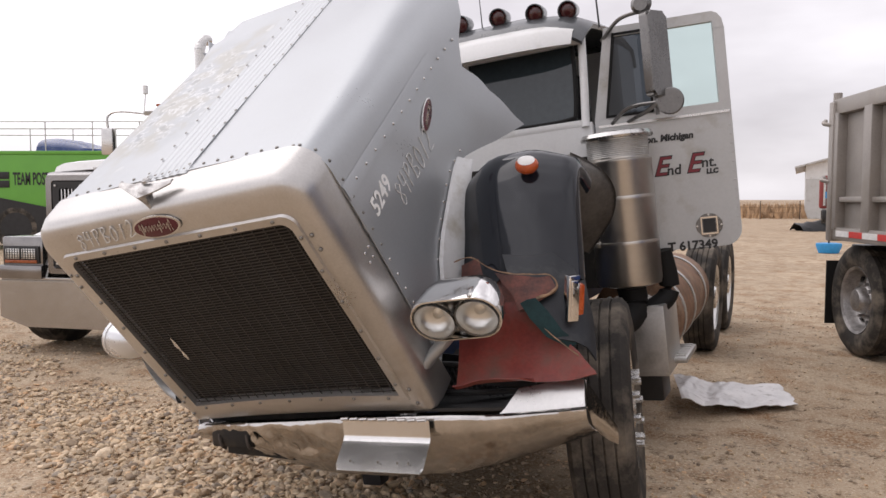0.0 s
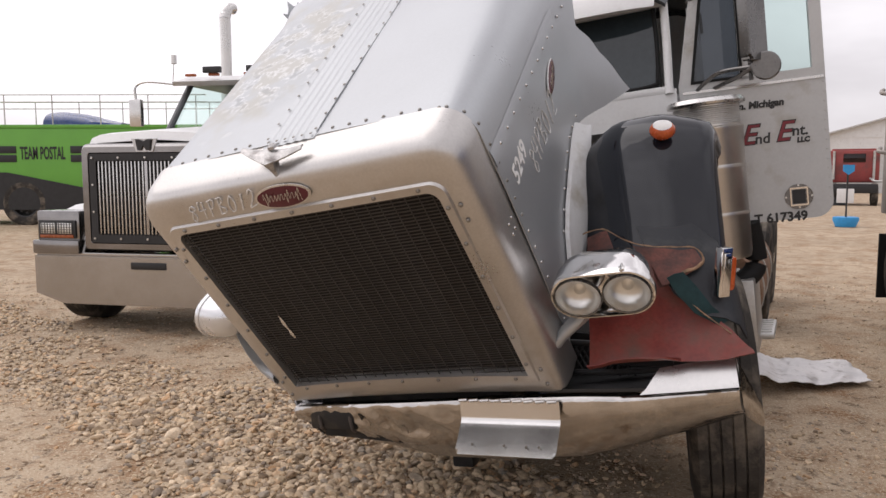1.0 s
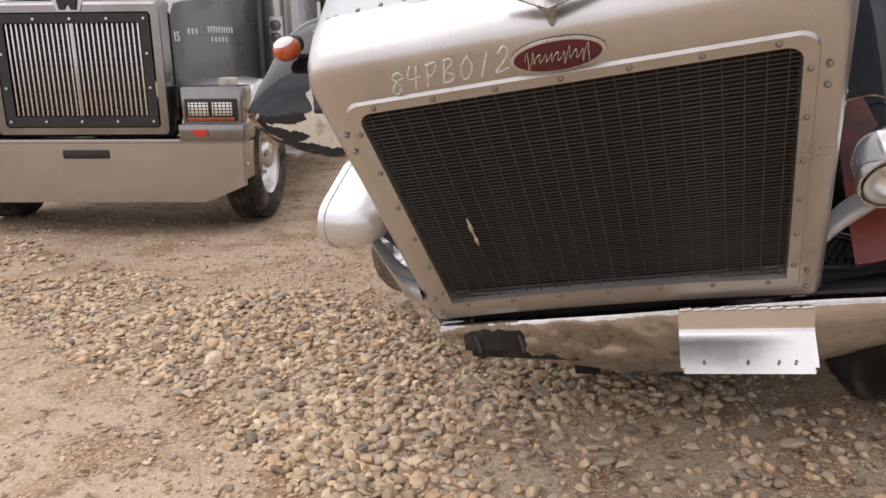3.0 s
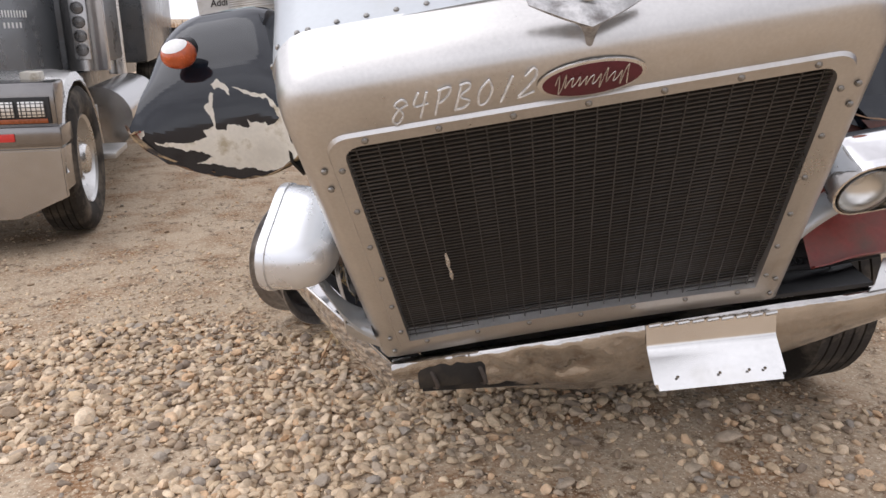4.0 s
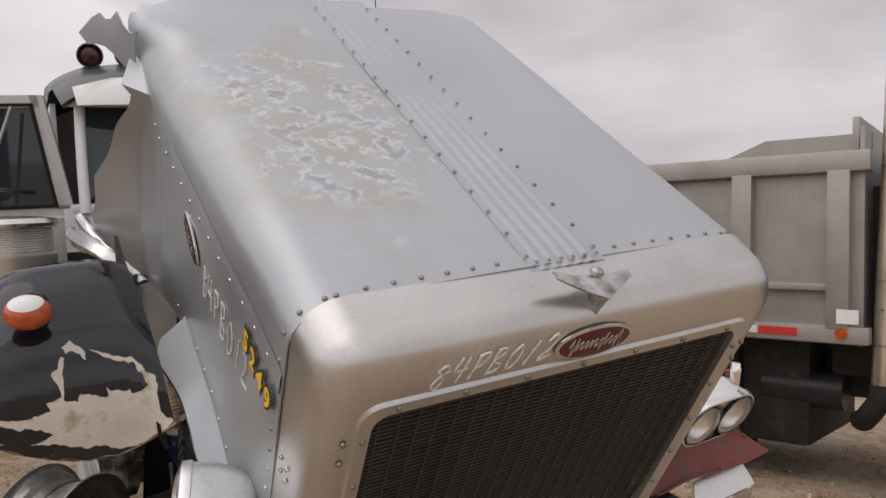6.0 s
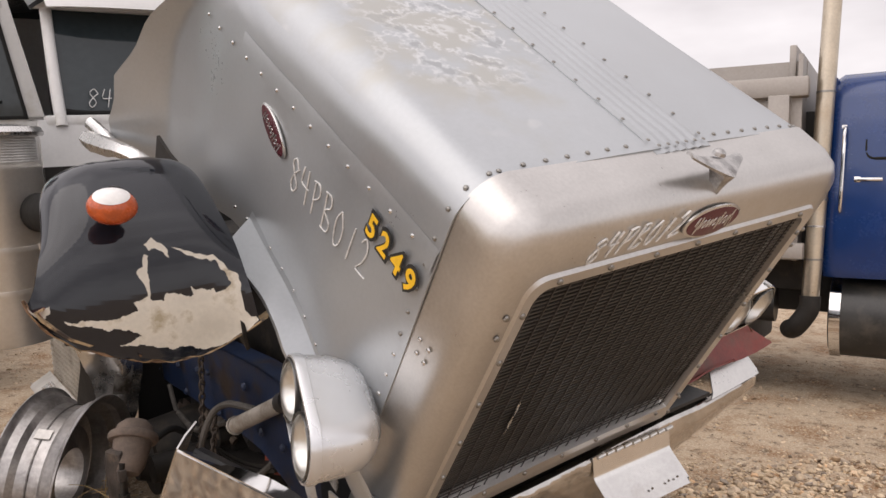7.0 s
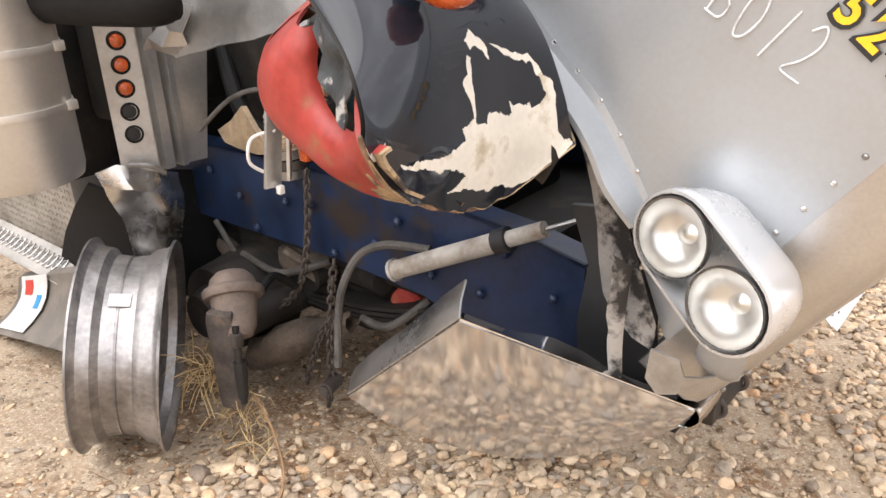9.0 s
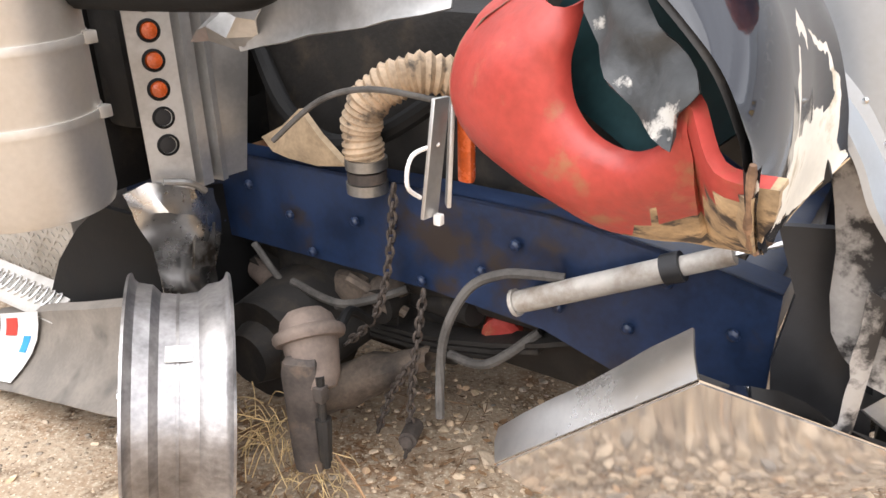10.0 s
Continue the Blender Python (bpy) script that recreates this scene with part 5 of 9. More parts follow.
top_, low_ = smooth_path([(-1.10, 1.02, 0.385), (-1.15, 0.93, 0.375), (-1.19, 0.85, 0.37), (-1.225, 0.79, 0.36)], 5), smooth_path([(-1.125, 0.99, 0.335), (-1.165, 0.92, 0.295), (-1.20, 0.84, 0.285), (-1.23, 0.775, 0.30)], 5)
grid(bm, [[a.lerp(b_, f) + Vector((0.030 * noise.noise(a * 23 + Vector((f * 5, 0, 0))), 0.022 * noise.noise(a * 17 + Vector((0, f * 6, 0))), 0.012 * noise.noise(a * 19 + Vector((f, 0, 2))))) for f in (0, 0.25, 0.5, 0.75, 1)] for a, b_ in zip(top_, low_)], thick=0.004)
part("torn_lining", bm, SOOT_LINING, fender_r, "torn grey lining inside the fender", H_POSE, 60)


# ---- headlamp pods ----
def headlamp_pod(m, label, material=CHROME):
    """m: x from lamp to lamp, y up, z out through the lenses; world frame."""
    def stadium(w, h, z, cz=0.0, n=12):
        out = []
        for k in range(2 * n + 2):
            a = radians(-90 + 180 * k / n) if k <= n else radians(90 + 180 * (k - n - 1) / n)
            cx = w if k <= n else -w
            out.append(Vector((cx + h * math.cos(a), h * math.sin(a) + cz, z)))
        return out
    bm_ = bmesh.new()
    rows_ = [stadium(*a) for a in ((0.03, 0.02, -0.178), (0.045, 0.042, -0.172), (0.06, 0.062, -0.152), (0.07, 0.075, -0.122), (0.076, 0.083, -0.08), (0.078, 0.086, -0.03), (0.078, 0.087, -0.012))]
    grid(bm_, rows_, wrap=True)
    vs = list(bm_.verts)
    bm_.faces.new(vs[:26][::-1])
    pod = part("headlamp_pod", bm_, material, truck, label, m, 60)
    # polished front band
    bm_ = bmesh.new()
    grid(bm_, [stadium(*a) for a in ((0.078, 0.0872, -0.013), (0.078, 0.091, -0.011), (0.078, 0.0915, 0.006), (0.078, 0.089, 0.014), (0.078, 0.083, 0.015), (0.078, 0.080, 0.004), (0.078, 0.079, -0.055))], wrap=True)
    bm_.faces.new(list(bm_.verts)[-26:])
    part("front_band", bm_, material, pod, "polished front band", m, 50)
    bm_ = bmesh.new()
    box(bm_, (0.078, 0.092, 0.0), (0.018, 0.008, 0.02), 0.002)
    rod(bm_, (0.078, 0.095, -0.02), (0.078, 0.095, 0.016), 0.004, n=8)
    part("band_clip", bm_, STEEL, pod, "", m)
    for sx in (-1, 1):
        bm_ = bmesh.new()
        lathe(bm_, [(0.0765, 0.004), (0.0785, 0.014), (0.0775, 0.020), (0.074, 0.019), (0.073, 0.008)], Matrix.Translation((sx * 0.079, 0, 0)), 32)
        part("bezel", bm_, DULL_BACK, pod, "", m)
        bm_ = bmesh.new()
        rings_ = lathe(bm_, [(0.074, 0.013), (0.071, 0.0), (0.062, -0.020), (0.048, -0.036), (0.030, -0.046), (0.016, -0.049), (0.010, -0.046), (0.004, -0.044)], Matrix.Translation((sx * 0.079, 0, 0)), 24)
        bm_.faces.new(rings_[-1])
        part("reflector", bm_, LAMP_BOWL, pod, "", m)
        bm_ = bmesh.new()
        rings_ = lathe(bm_, [(0.0728, 0.016), (0.058, 0.026), (0.03, 0.032), (0.008, 0.034)], Matrix.Translation((sx * 0.079, 0, 0)), 28)
        bm_.faces.new(rings_[-1])
        part("lens", bm_, LENS, pod, "round clear headlamp lens", m)
    return pod


pod_l = headlamp_pod(H_POSE @ frame_at((0.845, 0.085, 0.280), (1, 0.05, -0.05), (0, 0.1, 1)), "chrome double headlamp pod on its bracket")
POD_R_AXIS, POD_R_OUT = Vector((0.273, 0.962, 0.004)), Vector((-0.962, 0.273, 0.0))
pod_r = headlamp_pod(H_POSE @ frame_at(Vector((-0.830, 0.236, 0.292)) - 0.016 * POD_R_OUT, POD_R_AXIS, POD_R_OUT.cross(POD_R_AXIS)), "silver double headlamp pod knocked round to the side", POD_SILVER)
# cast arms of the pods
for side, ob, knee in ((1, pod_l, ((0.60, 0.10, 0.02), (0.66, 0.13, 0.075), (0.74, 0.15, 0.13), (0.80, 0.14, 0.20))), (-1, pod_r, ((-0.62, 0.055, 0.02), (-0.67, 0.07, 0.07), (-0.71, 0.10, 0.16), (-0.745, 0.15, 0.24)))):
    bm = bmesh.new()
    path = smooth_path(knee, 4)
    rows = []
    for k, p in enumerate(path):
        w_, h_ = 0.055 - 0.012 * k / len(path), 0.034 - 0.006 * k / len(path)
        rows.append([p + Vector((side * 0.25 * w_ * math.cos(a), w_ * math.cos(a), h_ * math.sin(a))) for a in (2 * math.pi * q / 12 for q in range(12))])
    grid(bm, rows, wrap=True)
    part("bracket", bm, HOOD_GREY, ob, "cast grey bracket arm", H_POSE, 50)
# folded mounting plate below the right pod
bm = bmesh.new()
plate(bm, [(-0.177, -0.013), (-0.138, -0.082), (-0.095, -0.092), (-0.070, -0.050), (-0.086, -0.004), (-0.12, 0.02)], 0.006, frame_at((-0.70, 0, 0), (0, -1, 0), (0, 0, 1)))
grid(bm, [[(-0.700, 0.086, -0.004), (-0.700, 0.070, -0.050)], [(-0.672, 0.062, 0.0), (-0.674, 0.050, -0.048)], [(-0.600, 0.020, 0.010), (-0.605, 0.016, -0.055)]], thick=0.005)
foot = part("mounting_plate", bm, ALU, pod_r, "folded grey mounting plate with two holes", H_POSE, 40)
for p in ((-0.699, 0.135, -0.022), (-0.699, 0.096, -0.056)):
    bm = bmesh.new()
    rod(bm, p, Vector(p) + Vector((-0.005, 0, 0)), 0.005, n=8)
    part("hole", bm, BLACK, foot, "", H_POSE)

# ---- bumper ----
BUMP = [(-0.50, 0.105, 0.652, 0.585), (-0.42, 0.095, 0.66, 0.545), (-0.3, 0.092, 0.667, 0.50), (-0.2, 0.09, 0.672, 0.45), (0.1, 0.085, 0.69, 0.405), (0.4, 0.09, 0.708, 0.405), (0.7, 0.105, 0.719, 0.43), (0.9, 0.11, 0.722, 0.485), (1.1, 0.108, 0.738, 0.55), (1.285, 0.11, 0.756, 0.615)]
bm = bmesh.new()
rows = []
st = smooth_path([(x, y, z) for x, y, z, _ in BUMP], 22)
for k, p in enumerate(st):
    zb = lerp_table([(a[0], a[3]) for a in BUMP], p.x)
    dent = 0.030 * math.exp(-((p.x - 0.02) / 0.20) ** 2)
    back = 0.16 * ease((p.x + 0.55) / 0.25)
    row = []
    for s in [0, 0.02, 0.06] + [0.06 + 0.88 * q / 24 for q in range(1, 25)] + [0.98, 1.0]:
        z = p.z + (zb - p.z) * s
        y = p.y - 0.012 * math.sin(math.pi * s) + back * s ** 2.2
        y += dent * math.sin(math.pi * s) * (0.6 + 0.9 * noise.noise((p.x * 9, z * 13, 0)) + 0.35 * noise.noise((p.x * 24, z * 22, 4)))
        y += 0.006 * noise.noise((p.x * 5, z * 5, 8)) * math.sin(math.pi * s)
        crease = 0.024 * math.exp(-((p.x + 0.05) / 0.24) ** 2) + 0.003
        y += crease * (abs(noise.noise((p.x * 15 + z * 6, z * 9, 3))) + 0.6 * abs(noise.noise((p.x * 30, z * 26 - p.x * 9, 6))) - 0.35) * math.sin(math.pi * s)
        if s in (0, 1.0):
            y += 0.028
        if s in (0.02, 0.98):
            y += 0.006
        row.append((p.x, y, z))
    rows.append(row)
grid(bm, rows, thick=0.005)
bumper = part("bumper", bm, CHROME_DENT, truck, "bent and dented chrome bumper", T_POSE, 40)
# wrapped end and top flange
bm = bmesh.new()
grid(bm, [[(1.282, 0.155, 0.840), (1.291, 0.114, 0.755), (1.291, 0.15, 0.68), (1.289, 0.24, 0.618)], [(1.312, 0.225, 0.735), (1.320, 0.20, 0.68), (1.318, 0.22, 0.63), (1.312, 0.265, 0.588)], [(1.338, 0.30, 0.630), (1.344, 0.285, 0.605), (1.342, 0.29, 0.582), (1.336, 0.30, 0.562)]], thick=0.005)
part("bumper_end", bm, CHROME_DENT, bumper, "dull folded bumper end", T_POSE, 50)
bm = bmesh.new()
grid(bm, [[(0.965, 0.100, 0.728), (0.985, 0.106, 0.745), (1.03, 0.150, 0.808)], [(1.13, 0.098, 0.744), (1.13, 0.104, 0.760), (1.13, 0.152, 0.826)], [(1.287, 0.100, 0.760), (1.285, 0.106, 0.776), (1.275, 0.154, 0.842)]], thick=0.005)
part("bumper_flange", bm, STEEL, bumper, "bright top flange", T_POSE, 40)
bm = bmesh.new()
grid(bm, [[(0.60, 0.115, 0.725), (0.60, 0.20, 0.715), (0.60, 0.36, 0.72)], [(0.75, 0.12, 0.728), (0.75, 0.22, 0.718), (0.75, 0.36, 0.74)], [(0.99, 0.12, 0.735), (0.99, 0.22, 0.742), (0.99, 0.36, 0.775)]], thick=0.012)
part("tow_step", bm, BLACK, bumper, "black step panel behind the bumper", T_POSE, 40)
bm = bmesh.new()
grid(bm, [[(0.60, 0.37, 0.70), (0.60, 0.37, 0.80), (0.60, 0.38, 0.90)], [(0.85, 0.37, 0.72), (0.85, 0.37, 0.80), (0.85, 0.38, 0.87)], [(1.12, 0.36, 0.76), (1.12, 0.36, 0.80), (1.12, 0.37, 0.83)]], thick=0.012)
part("splash_plate", bm, BLACK, bumper, "black plate behind the step", T_POSE, 40)
# black expanded-metal step mesh
bm = bmesh.new()
for k in range(12):
    rod(bm, (0.60 + 0.024 * k, 0.25, 0.775 - 0.002 * k), (0.66 + 0.024 * k, 0.29, 0.868 - 0.003 * k), 0.0035, n=5)
    rod(bm, (0.66 + 0.024 * k, 0.25, 0.775 - 0.002 * k), (0.60 + 0.024 * k, 0.29, 0.868 - 0.003 * k), 0.0035, n=5)
tube(bm, [(0.60, 0.245, 0.773), (0.72, 0.245, 0.768), (0.88, 0.24, 0.772), (1.07, 0.25, 0.785)], 0.012, 8)
tube(bm, [(0.62, 0.29, 0.873), (0.76, 0.29, 0.866), (0.90, 0.28, 0.828), (1.06, 0.26, 0.816)], 0.010, 8)
grid(bm, [[(0.80, 0.25, 0.80), (0.80, 0.28, 0.835)], [(0.93, 0.25, 0.79), (0.93, 0.28, 0.825)], [(1.06, 0.25, 0.785), (1.06, 0.26, 0.812)]], thick=0.008)
part("step_mesh", bm, BLACK, bumper, "black expanded-metal grating", T_POSE)
# bent-back half
HORN = Vector((-0.868, 0.498, 1.004))
C1, PK, EN, C0 = Vector((-0.50, 0.112, 0.648)), Vector((-0.918, 0.468, 0.958)), Vector((-0.90, 0.850, 0.605)), Vector((-0.49, 0.135, 0.595))
rows = []
for i in range(13):
    t = i / 12
    a, b_ = C1.lerp(PK, t), C0.lerp(EN, t)
    if t < 1:
        b_ += Vector((0.08, 0.05, -0.22)) * math.sin(math.pi * min(1, t * 0.98)) ** 0.8
    row = []
    for j in range(9):
        s = j / 8
        p = a.lerp(b_, s)
        p += Vector((-0.02, -0.015, 0.005)) * math.sin(math.pi * s) * math.sin(math.pi * t)
        row.append(p)
    rows.append(row)
bm = bmesh.new()
grid(bm, rows, thick=0.005)
bent = part("bumper_half", bm, BUMPER_END, bumper, "polished bumper end folded back towards the wheel", T_POSE, 50)
bm = bmesh.new()
top = [C1.lerp(PK, k / 8) for k in range(9)]
grid(bm, [[p + Vector((0.0, 0.0, 0.003)), p + Vector((0.05, 0.035, -0.01 - 0.02 * math.sin(k)))] for k, p in enumerate(top)], thick=0.006)
edge = [PK.lerp(EN, k / 6) for k in range(7)]
part("bumper_lip", bm, CHROME, bumper, "bent return lip", T_POSE, 50)
bm = bmesh.new()
grid(bm, [[p + (HORN - PK) * (1.15 - 0.04 * k) + Vector((0.012, 0.004 * math.sin(k * 1.7), 0.0)), p + (HORN - PK) * 0.6 + Vector((0, 0, 0.004 * math.sin(k * 2.1))), p + Vector((0.0, 0.0, 0.003))] for k, p in enumerate(edge)], thick=0.005)
part("end_flange", bm, STEEL, bumper, "bright creased end flange of the bumper", T_POSE, 40)
bm = bmesh.new()
grid(bm, [[p + Vector((0.055, 0.03, -0.02)), p + Vector((0.10, 0.10, -0.05)), p + Vector((0.14, 0.18, -0.16 - 0.04 * math.sin(k * 1.7)))] for k, p in enumerate(top)], thick=0.01)
part("bumper_bracket", bm, BLACK, bumper, "crumpled black bracket behind the bumper", T_POSE, 50)
bm = bmesh.new()
grid(bm, [[(-0.50, 0.45, 1.09), (-0.49, 0.36, 1.10), (-0.45, 0.27, 1.08)], [(-0.50, 0.40, 0.95), (-0.48, 0.33, 0.98), (-0.44, 0.25, 0.98)], [(-0.51, 0.42, 0.79), (-0.49, 0.34, 0.80), (-0.45, 0.24, 0.80)], [(-0.52, 0.40, 0.66), (-0.50, 0.30, 0.64), (-0.45, 0.22, 0.62)]], thick=0.02)
part("frame_horn", bm, BLACK, truck, "black bent frame horn plate", T_POSE, 50)
bm = bmesh.new()
grid(bm, [[(-0.42, 0.20, 0.50), (-0.40, 0.20, 0.80), (-0.40, 0.22, 1.08)], [(0.0, 0.20, 0.48), (0.0, 0.20, 0.80), (0.0, 0.22, 1.0)], [(0.45, 0.22, 0.50), (0.45, 0.22, 0.80), (0.45, 0.24, 0.95)]], thick=0.02)
part("front_crossmember", bm, GRIME, truck, "greasy front crossmember plate", T_POSE, 50)
# tow opening
bm = bmesh.new()
box(bm, (-0.315, 0.120, 0.600), (0.215, 0.06, 0.085), 0.012)
part("tow_opening", bm, GRIME, bumper, "rusty tow hook opening", T_POSE)
for x in (-0.375, -0.225):
    bm = bmesh.new()
    tube(bm, [(x, 0.12, 0.545), (x + 0.012, 0.086, 0.565), (x + 0.004, 0.086, 0.60), (x - 0.012, 0.11, 0.63)], 0.007, 8, 4)
    part("tow_hook", bm, RUSTY, bumper, "", T_POSE)
# dark block hanging below the front
bm = bmesh.new()
box(bm, (-0.09, 0.86, 0.17), (0.11, 0.09, 0.09), 0.012)
part("block", bm, BLACK, bumper, "small black block below the bumper", T_POSE)
# hinged blank plate holder
bm = bmesh.new()
pl = [Vector((0.288, 0.085, 0.70)), Vector((0.68, 0.08, 0.703))]
rows = []
for i in range(13):
    s = i / 12
    corner = 0.016 * ease((s - 0.88) / 0.12) ** 2
    dz, dy = -0.175 * s, -0.006 * s - 0.088 * max(0.0, s - 0.46) / 0.54 - 0.004 * ease((s - 0.40) / 0.12)
    rows.append([pl[0].lerp(pl[1], q) + Vector((corner * (1 if q < 0.02 else -1 if q > 0.98 else 0), dy, dz)) for q in (0, 0.03, 0.3, 0.6, 0.97, 1.0)])
grid(bm, rows, thick=0.003)
plate_holder = part("plate_holder", bm, PLATE_METAL, truck, "bright hinged plate holder with no plate", T_POSE, 40)
bm = bmesh.new()
for q in (0.18, 0.5, 0.72, 0.84):
    p = pl[0].lerp(pl[1], q) + Vector((0, -0.082, -0.14))
    bm = bmesh.new()
    rod(bm, p, p + Vector((0, -0.004, 0)), 0.0045, n=8)
    part("plate_bolt", bm, BOLT, plate_holder, "", T_POSE)
bm = bmesh.new()
for k in range(9):
    p = pl[0].lerp(pl[1], (k + 0.5) / 9) + Vector((0, -0.018, 0.004))
    bm = bmesh.new()
    rod(bm, p - Vector((0.017, 0, 0)), p + Vector((0.017, 0, 0.003)), 0.007, n=8)
    part("hinge", bm, STEEL, plate_holder, "", T_POSE)

# ---- chassis ----
for sx in (1, -1):
    bm = bmesh.new()
    x = sx * 0.49
    prof = [(0.42, 0.93, 0.60), (0.62, 0.97, 0.60), (0.95, 1.0, 0.70), (1.3, 1.0, 0.72), (2.2, 0.985, 0.71), (5.0, 0.97, 0.70), (9.0, 0.95, 0.68)]
    web = [[(x, y, a), (x, y, a - 0.012), (x, y, (a + b_) / 2), (x, y, b_ + 0.012), (x, y, b_)] for y, a, b_ in prof]
    grid(bm, web if sx > 0 else [r[::-1] for r in web], thick=0.01)
    for top_ in (0, 1):
        fl = [[(x, y, (a, b_)[top_]), (x - sx * 0.09, y, (a, b_)[top_])] for y, a, b_ in prof]
        grid(bm, fl, thick=0.01)
    chassis = part("frame_rail", bm, BLUE_RAIL, truck, "chipped dark blue frame rail", T_POSE, 40)
bm = bmesh.new()
box(bm, (0, 0, 0), (0.9, 0.10, 0.2), 0.02)
cross = part("crossmember", bm, BLUE_RAIL, chassis, "", T_POSE @ Matrix.Translation((0, 0.5, 0.78)))
again(cross, chassis, T_POSE @ Matrix.Translation((0, 1.9, 0.85)))
first = None
for k in range(14):
    at = T_POSE @ (Matrix.Translation((-0.502, 0.50 + 0.13 * k + 0.03 * math.sin(k * 2.3), 0.80 + 0.09 * math.sin(k * 1.9) + 0.02)) @ Vector((-1, 0, 0)).to_track_quat("Z", "Y").to_matrix().to_4x4())
    first = again(first, chassis, at) if first else rivet("frame_bolt", chassis, at, 0.016, 0.012, BLUE_RAIL)

# engine bay
bm = bmesh.new()
box(bm, (0, 1.5, 1.05), (0.62, 1.1, 0.75), 0.06)
box(bm, (0.2, 1.4, 1.5), (0.3, 1.0, 0.25), 0.05)
engine = part("engine", bm, GRIME, truck, "greasy dark engine block", T_POSE)
# oil pan block, added and sized to hide bright ground beyond the rail
bm = bmesh.new()
box(bm, (0.0, 1.85, 0.55), (0.66, 1.1, 0.45), 0.08)
part("oil_pan", bm, GRIME, engine, "dark block added for the oil pan and gearbox", T_POSE)
for k in range(3):
    bm = bmesh.new()
    grid(bm, [[(-0.43, 0.85 + 0.14 * q, 0.50 - 0.02 * k + 0.16 * ((q - 5) / 5) ** 2), (-0.35, 0.85 + 0.14 * q, 0.50 - 0.02 * k + 0.16 * ((q - 5) / 5) ** 2)] for q in range(k, 11 - k)], thick=0.013)
    part("spring_leaf", bm, GRIME, truck, "soil-caked steel spring leaf", T_POSE)
bm = bmesh.new()
rod(bm, (-0.40, 2.10, 0.56), (-0.46, 1.76, 0.47), 0.035, 0.05, 12)
rod(bm, (-0.46, 1.76, 0.47), (-0.50, 1.70, 0.42), 0.055, n=12)
part("drag_link", bm, DUSTY_IRON, engine, "dust-covered steering link", T_POSE)
bm = bmesh.new()
rod(bm, (-0.44, 1.52, 0.56), (-0.36, 1.50, 0.64), 0.06, n=12)
box(bm, (-0.40, 1.62, 0.60), (0.10, 0.13, 0.10), 0.03)
rod(bm, (-0.47, 1.60, 0.66), (-0.40, 1.44, 0.55), 0.018, n=8)
part("steering_knuckle", bm, SOIL_IRON, engine, "soil-caked steering knuckle", T_POSE)
for a_, b_, r in (((-0.52, 1.78, 0.62), (-0.44, 1.40, 0.66), 0.013), ((-0.50, 1.95, 0.70), (-0.46, 1.62, 0.54), 0.011), ((-0.46, 1.25, 0.50), (-0.40, 1.0, 0.62), 0.014)):
    bm = bmesh.new()
    tube(bm, [Vector(a_), Vector(a_).lerp(Vector(b_), 0.5) + Vector((-0.03, 0, -0.05)), Vector(b_)], r, 8)
    part("slack_line", bm, GREY_HOSE, engine, "dusty slack air line", T_POSE)
bm = bmesh.new()
grid(bm, [[(-0.50, 1.55, 1.02), (-0.52, 1.62, 1.10), (-0.50, 1.70, 1.16)], [(-0.49, 1.66, 1.0), (-0.51, 1.72, 1.05), (-0.49, 1.78, 1.1)], [(-0.48, 1.78, 1.0), (-0.5, 1.82, 1.02), (-0.48, 1.88, 1.05)]], thick=0.02)
part("torn_insulation", bm, WOVEN, engine, "torn tan insulation", T_POSE, 50)
bm = bmesh.new()
tube(bm, [(-0.30, 2.05, 1.30), (-0.40, 1.85, 1.12), (-0.45, 1.65, 1.06), (-0.44, 1.48, 1.10), (-0.36, 1.34, 1.20), (-0.25, 1.28, 1.3)], 0.028, 10)
part("hose", bm, RUBBER, engine, "black engine hose", T_POSE)
bm = bmesh.new()
tube(bm, [(-0.40, 1.24, 1.27), (-0.47, 1.33, 1.285), (-0.52, 1.42, 1.235), (-0.53, 1.46, 1.15), (-0.525, 1.455, 1.06)], 0.06, 16, 24, lambda t: 0.050 + 0.005 * math.sin(t * 150) + 0.003 * math.sin(t * 37))
duct = part("air_duct", bm, CARDBOARD, engine, "pale corrugated air duct", T_POSE, 60)
for z in (1.055, 1.02, 0.99):
    bm = bmesh.new()
    rod(bm, (-0.525, 1.455, z - 0.014), (-0.525, 1.455, z + 0.014), 0.056 if z != 1.02 else 0.052, n=20)
    part("duct_clamp", bm, BOLT if z != 1.02 else RUSTY, duct, "dark metal duct clamp", T_POSE)
bm = bmesh.new()
tube(bm, [(-0.78, 1.52, 1.17), (-0.74, 1.40, 1.27), (-0.70, 1.28, 1.30), (-0.66, 1.1, 1.28)], 0.007, 8)
part("hose", bm, GREY_HOSE, engine, "", T_POSE)
bm = bmesh.new()
for k, (a, b_, r) in enumerate((((-0.35, 1.0, 0.66), (-0.3, 2.0, 0.62), 0.06), ((-0.2, 0.8, 0.6), (0.2, 1.6, 0.5), 0.07), ((-0.46, 1.5, 0.58), (0.46, 1.5, 0.55), 0.055), ((-0.4, 1.2, 0.62), (-0.2, 1.9, 0.5), 0.04))):
    rod(bm, a, b_, r, n=12)
box(bm, (-0.25, 1.7, 0.55), (0.35, 0.5, 0.25), 0.05)
part("underbody", bm, GRIME, chassis, "greasy steering and axle parts", T_POSE)
# made-up dark block, darkens the ground and the view below the engine
bm = bmesh.new()
box(bm, (0.22, 1.25, 0.60), (1.0, 1.1, 0.46), 0.08)
part("shade_block", bm, GRIME, engine, "dark block added under the engine as shade", T_POSE)
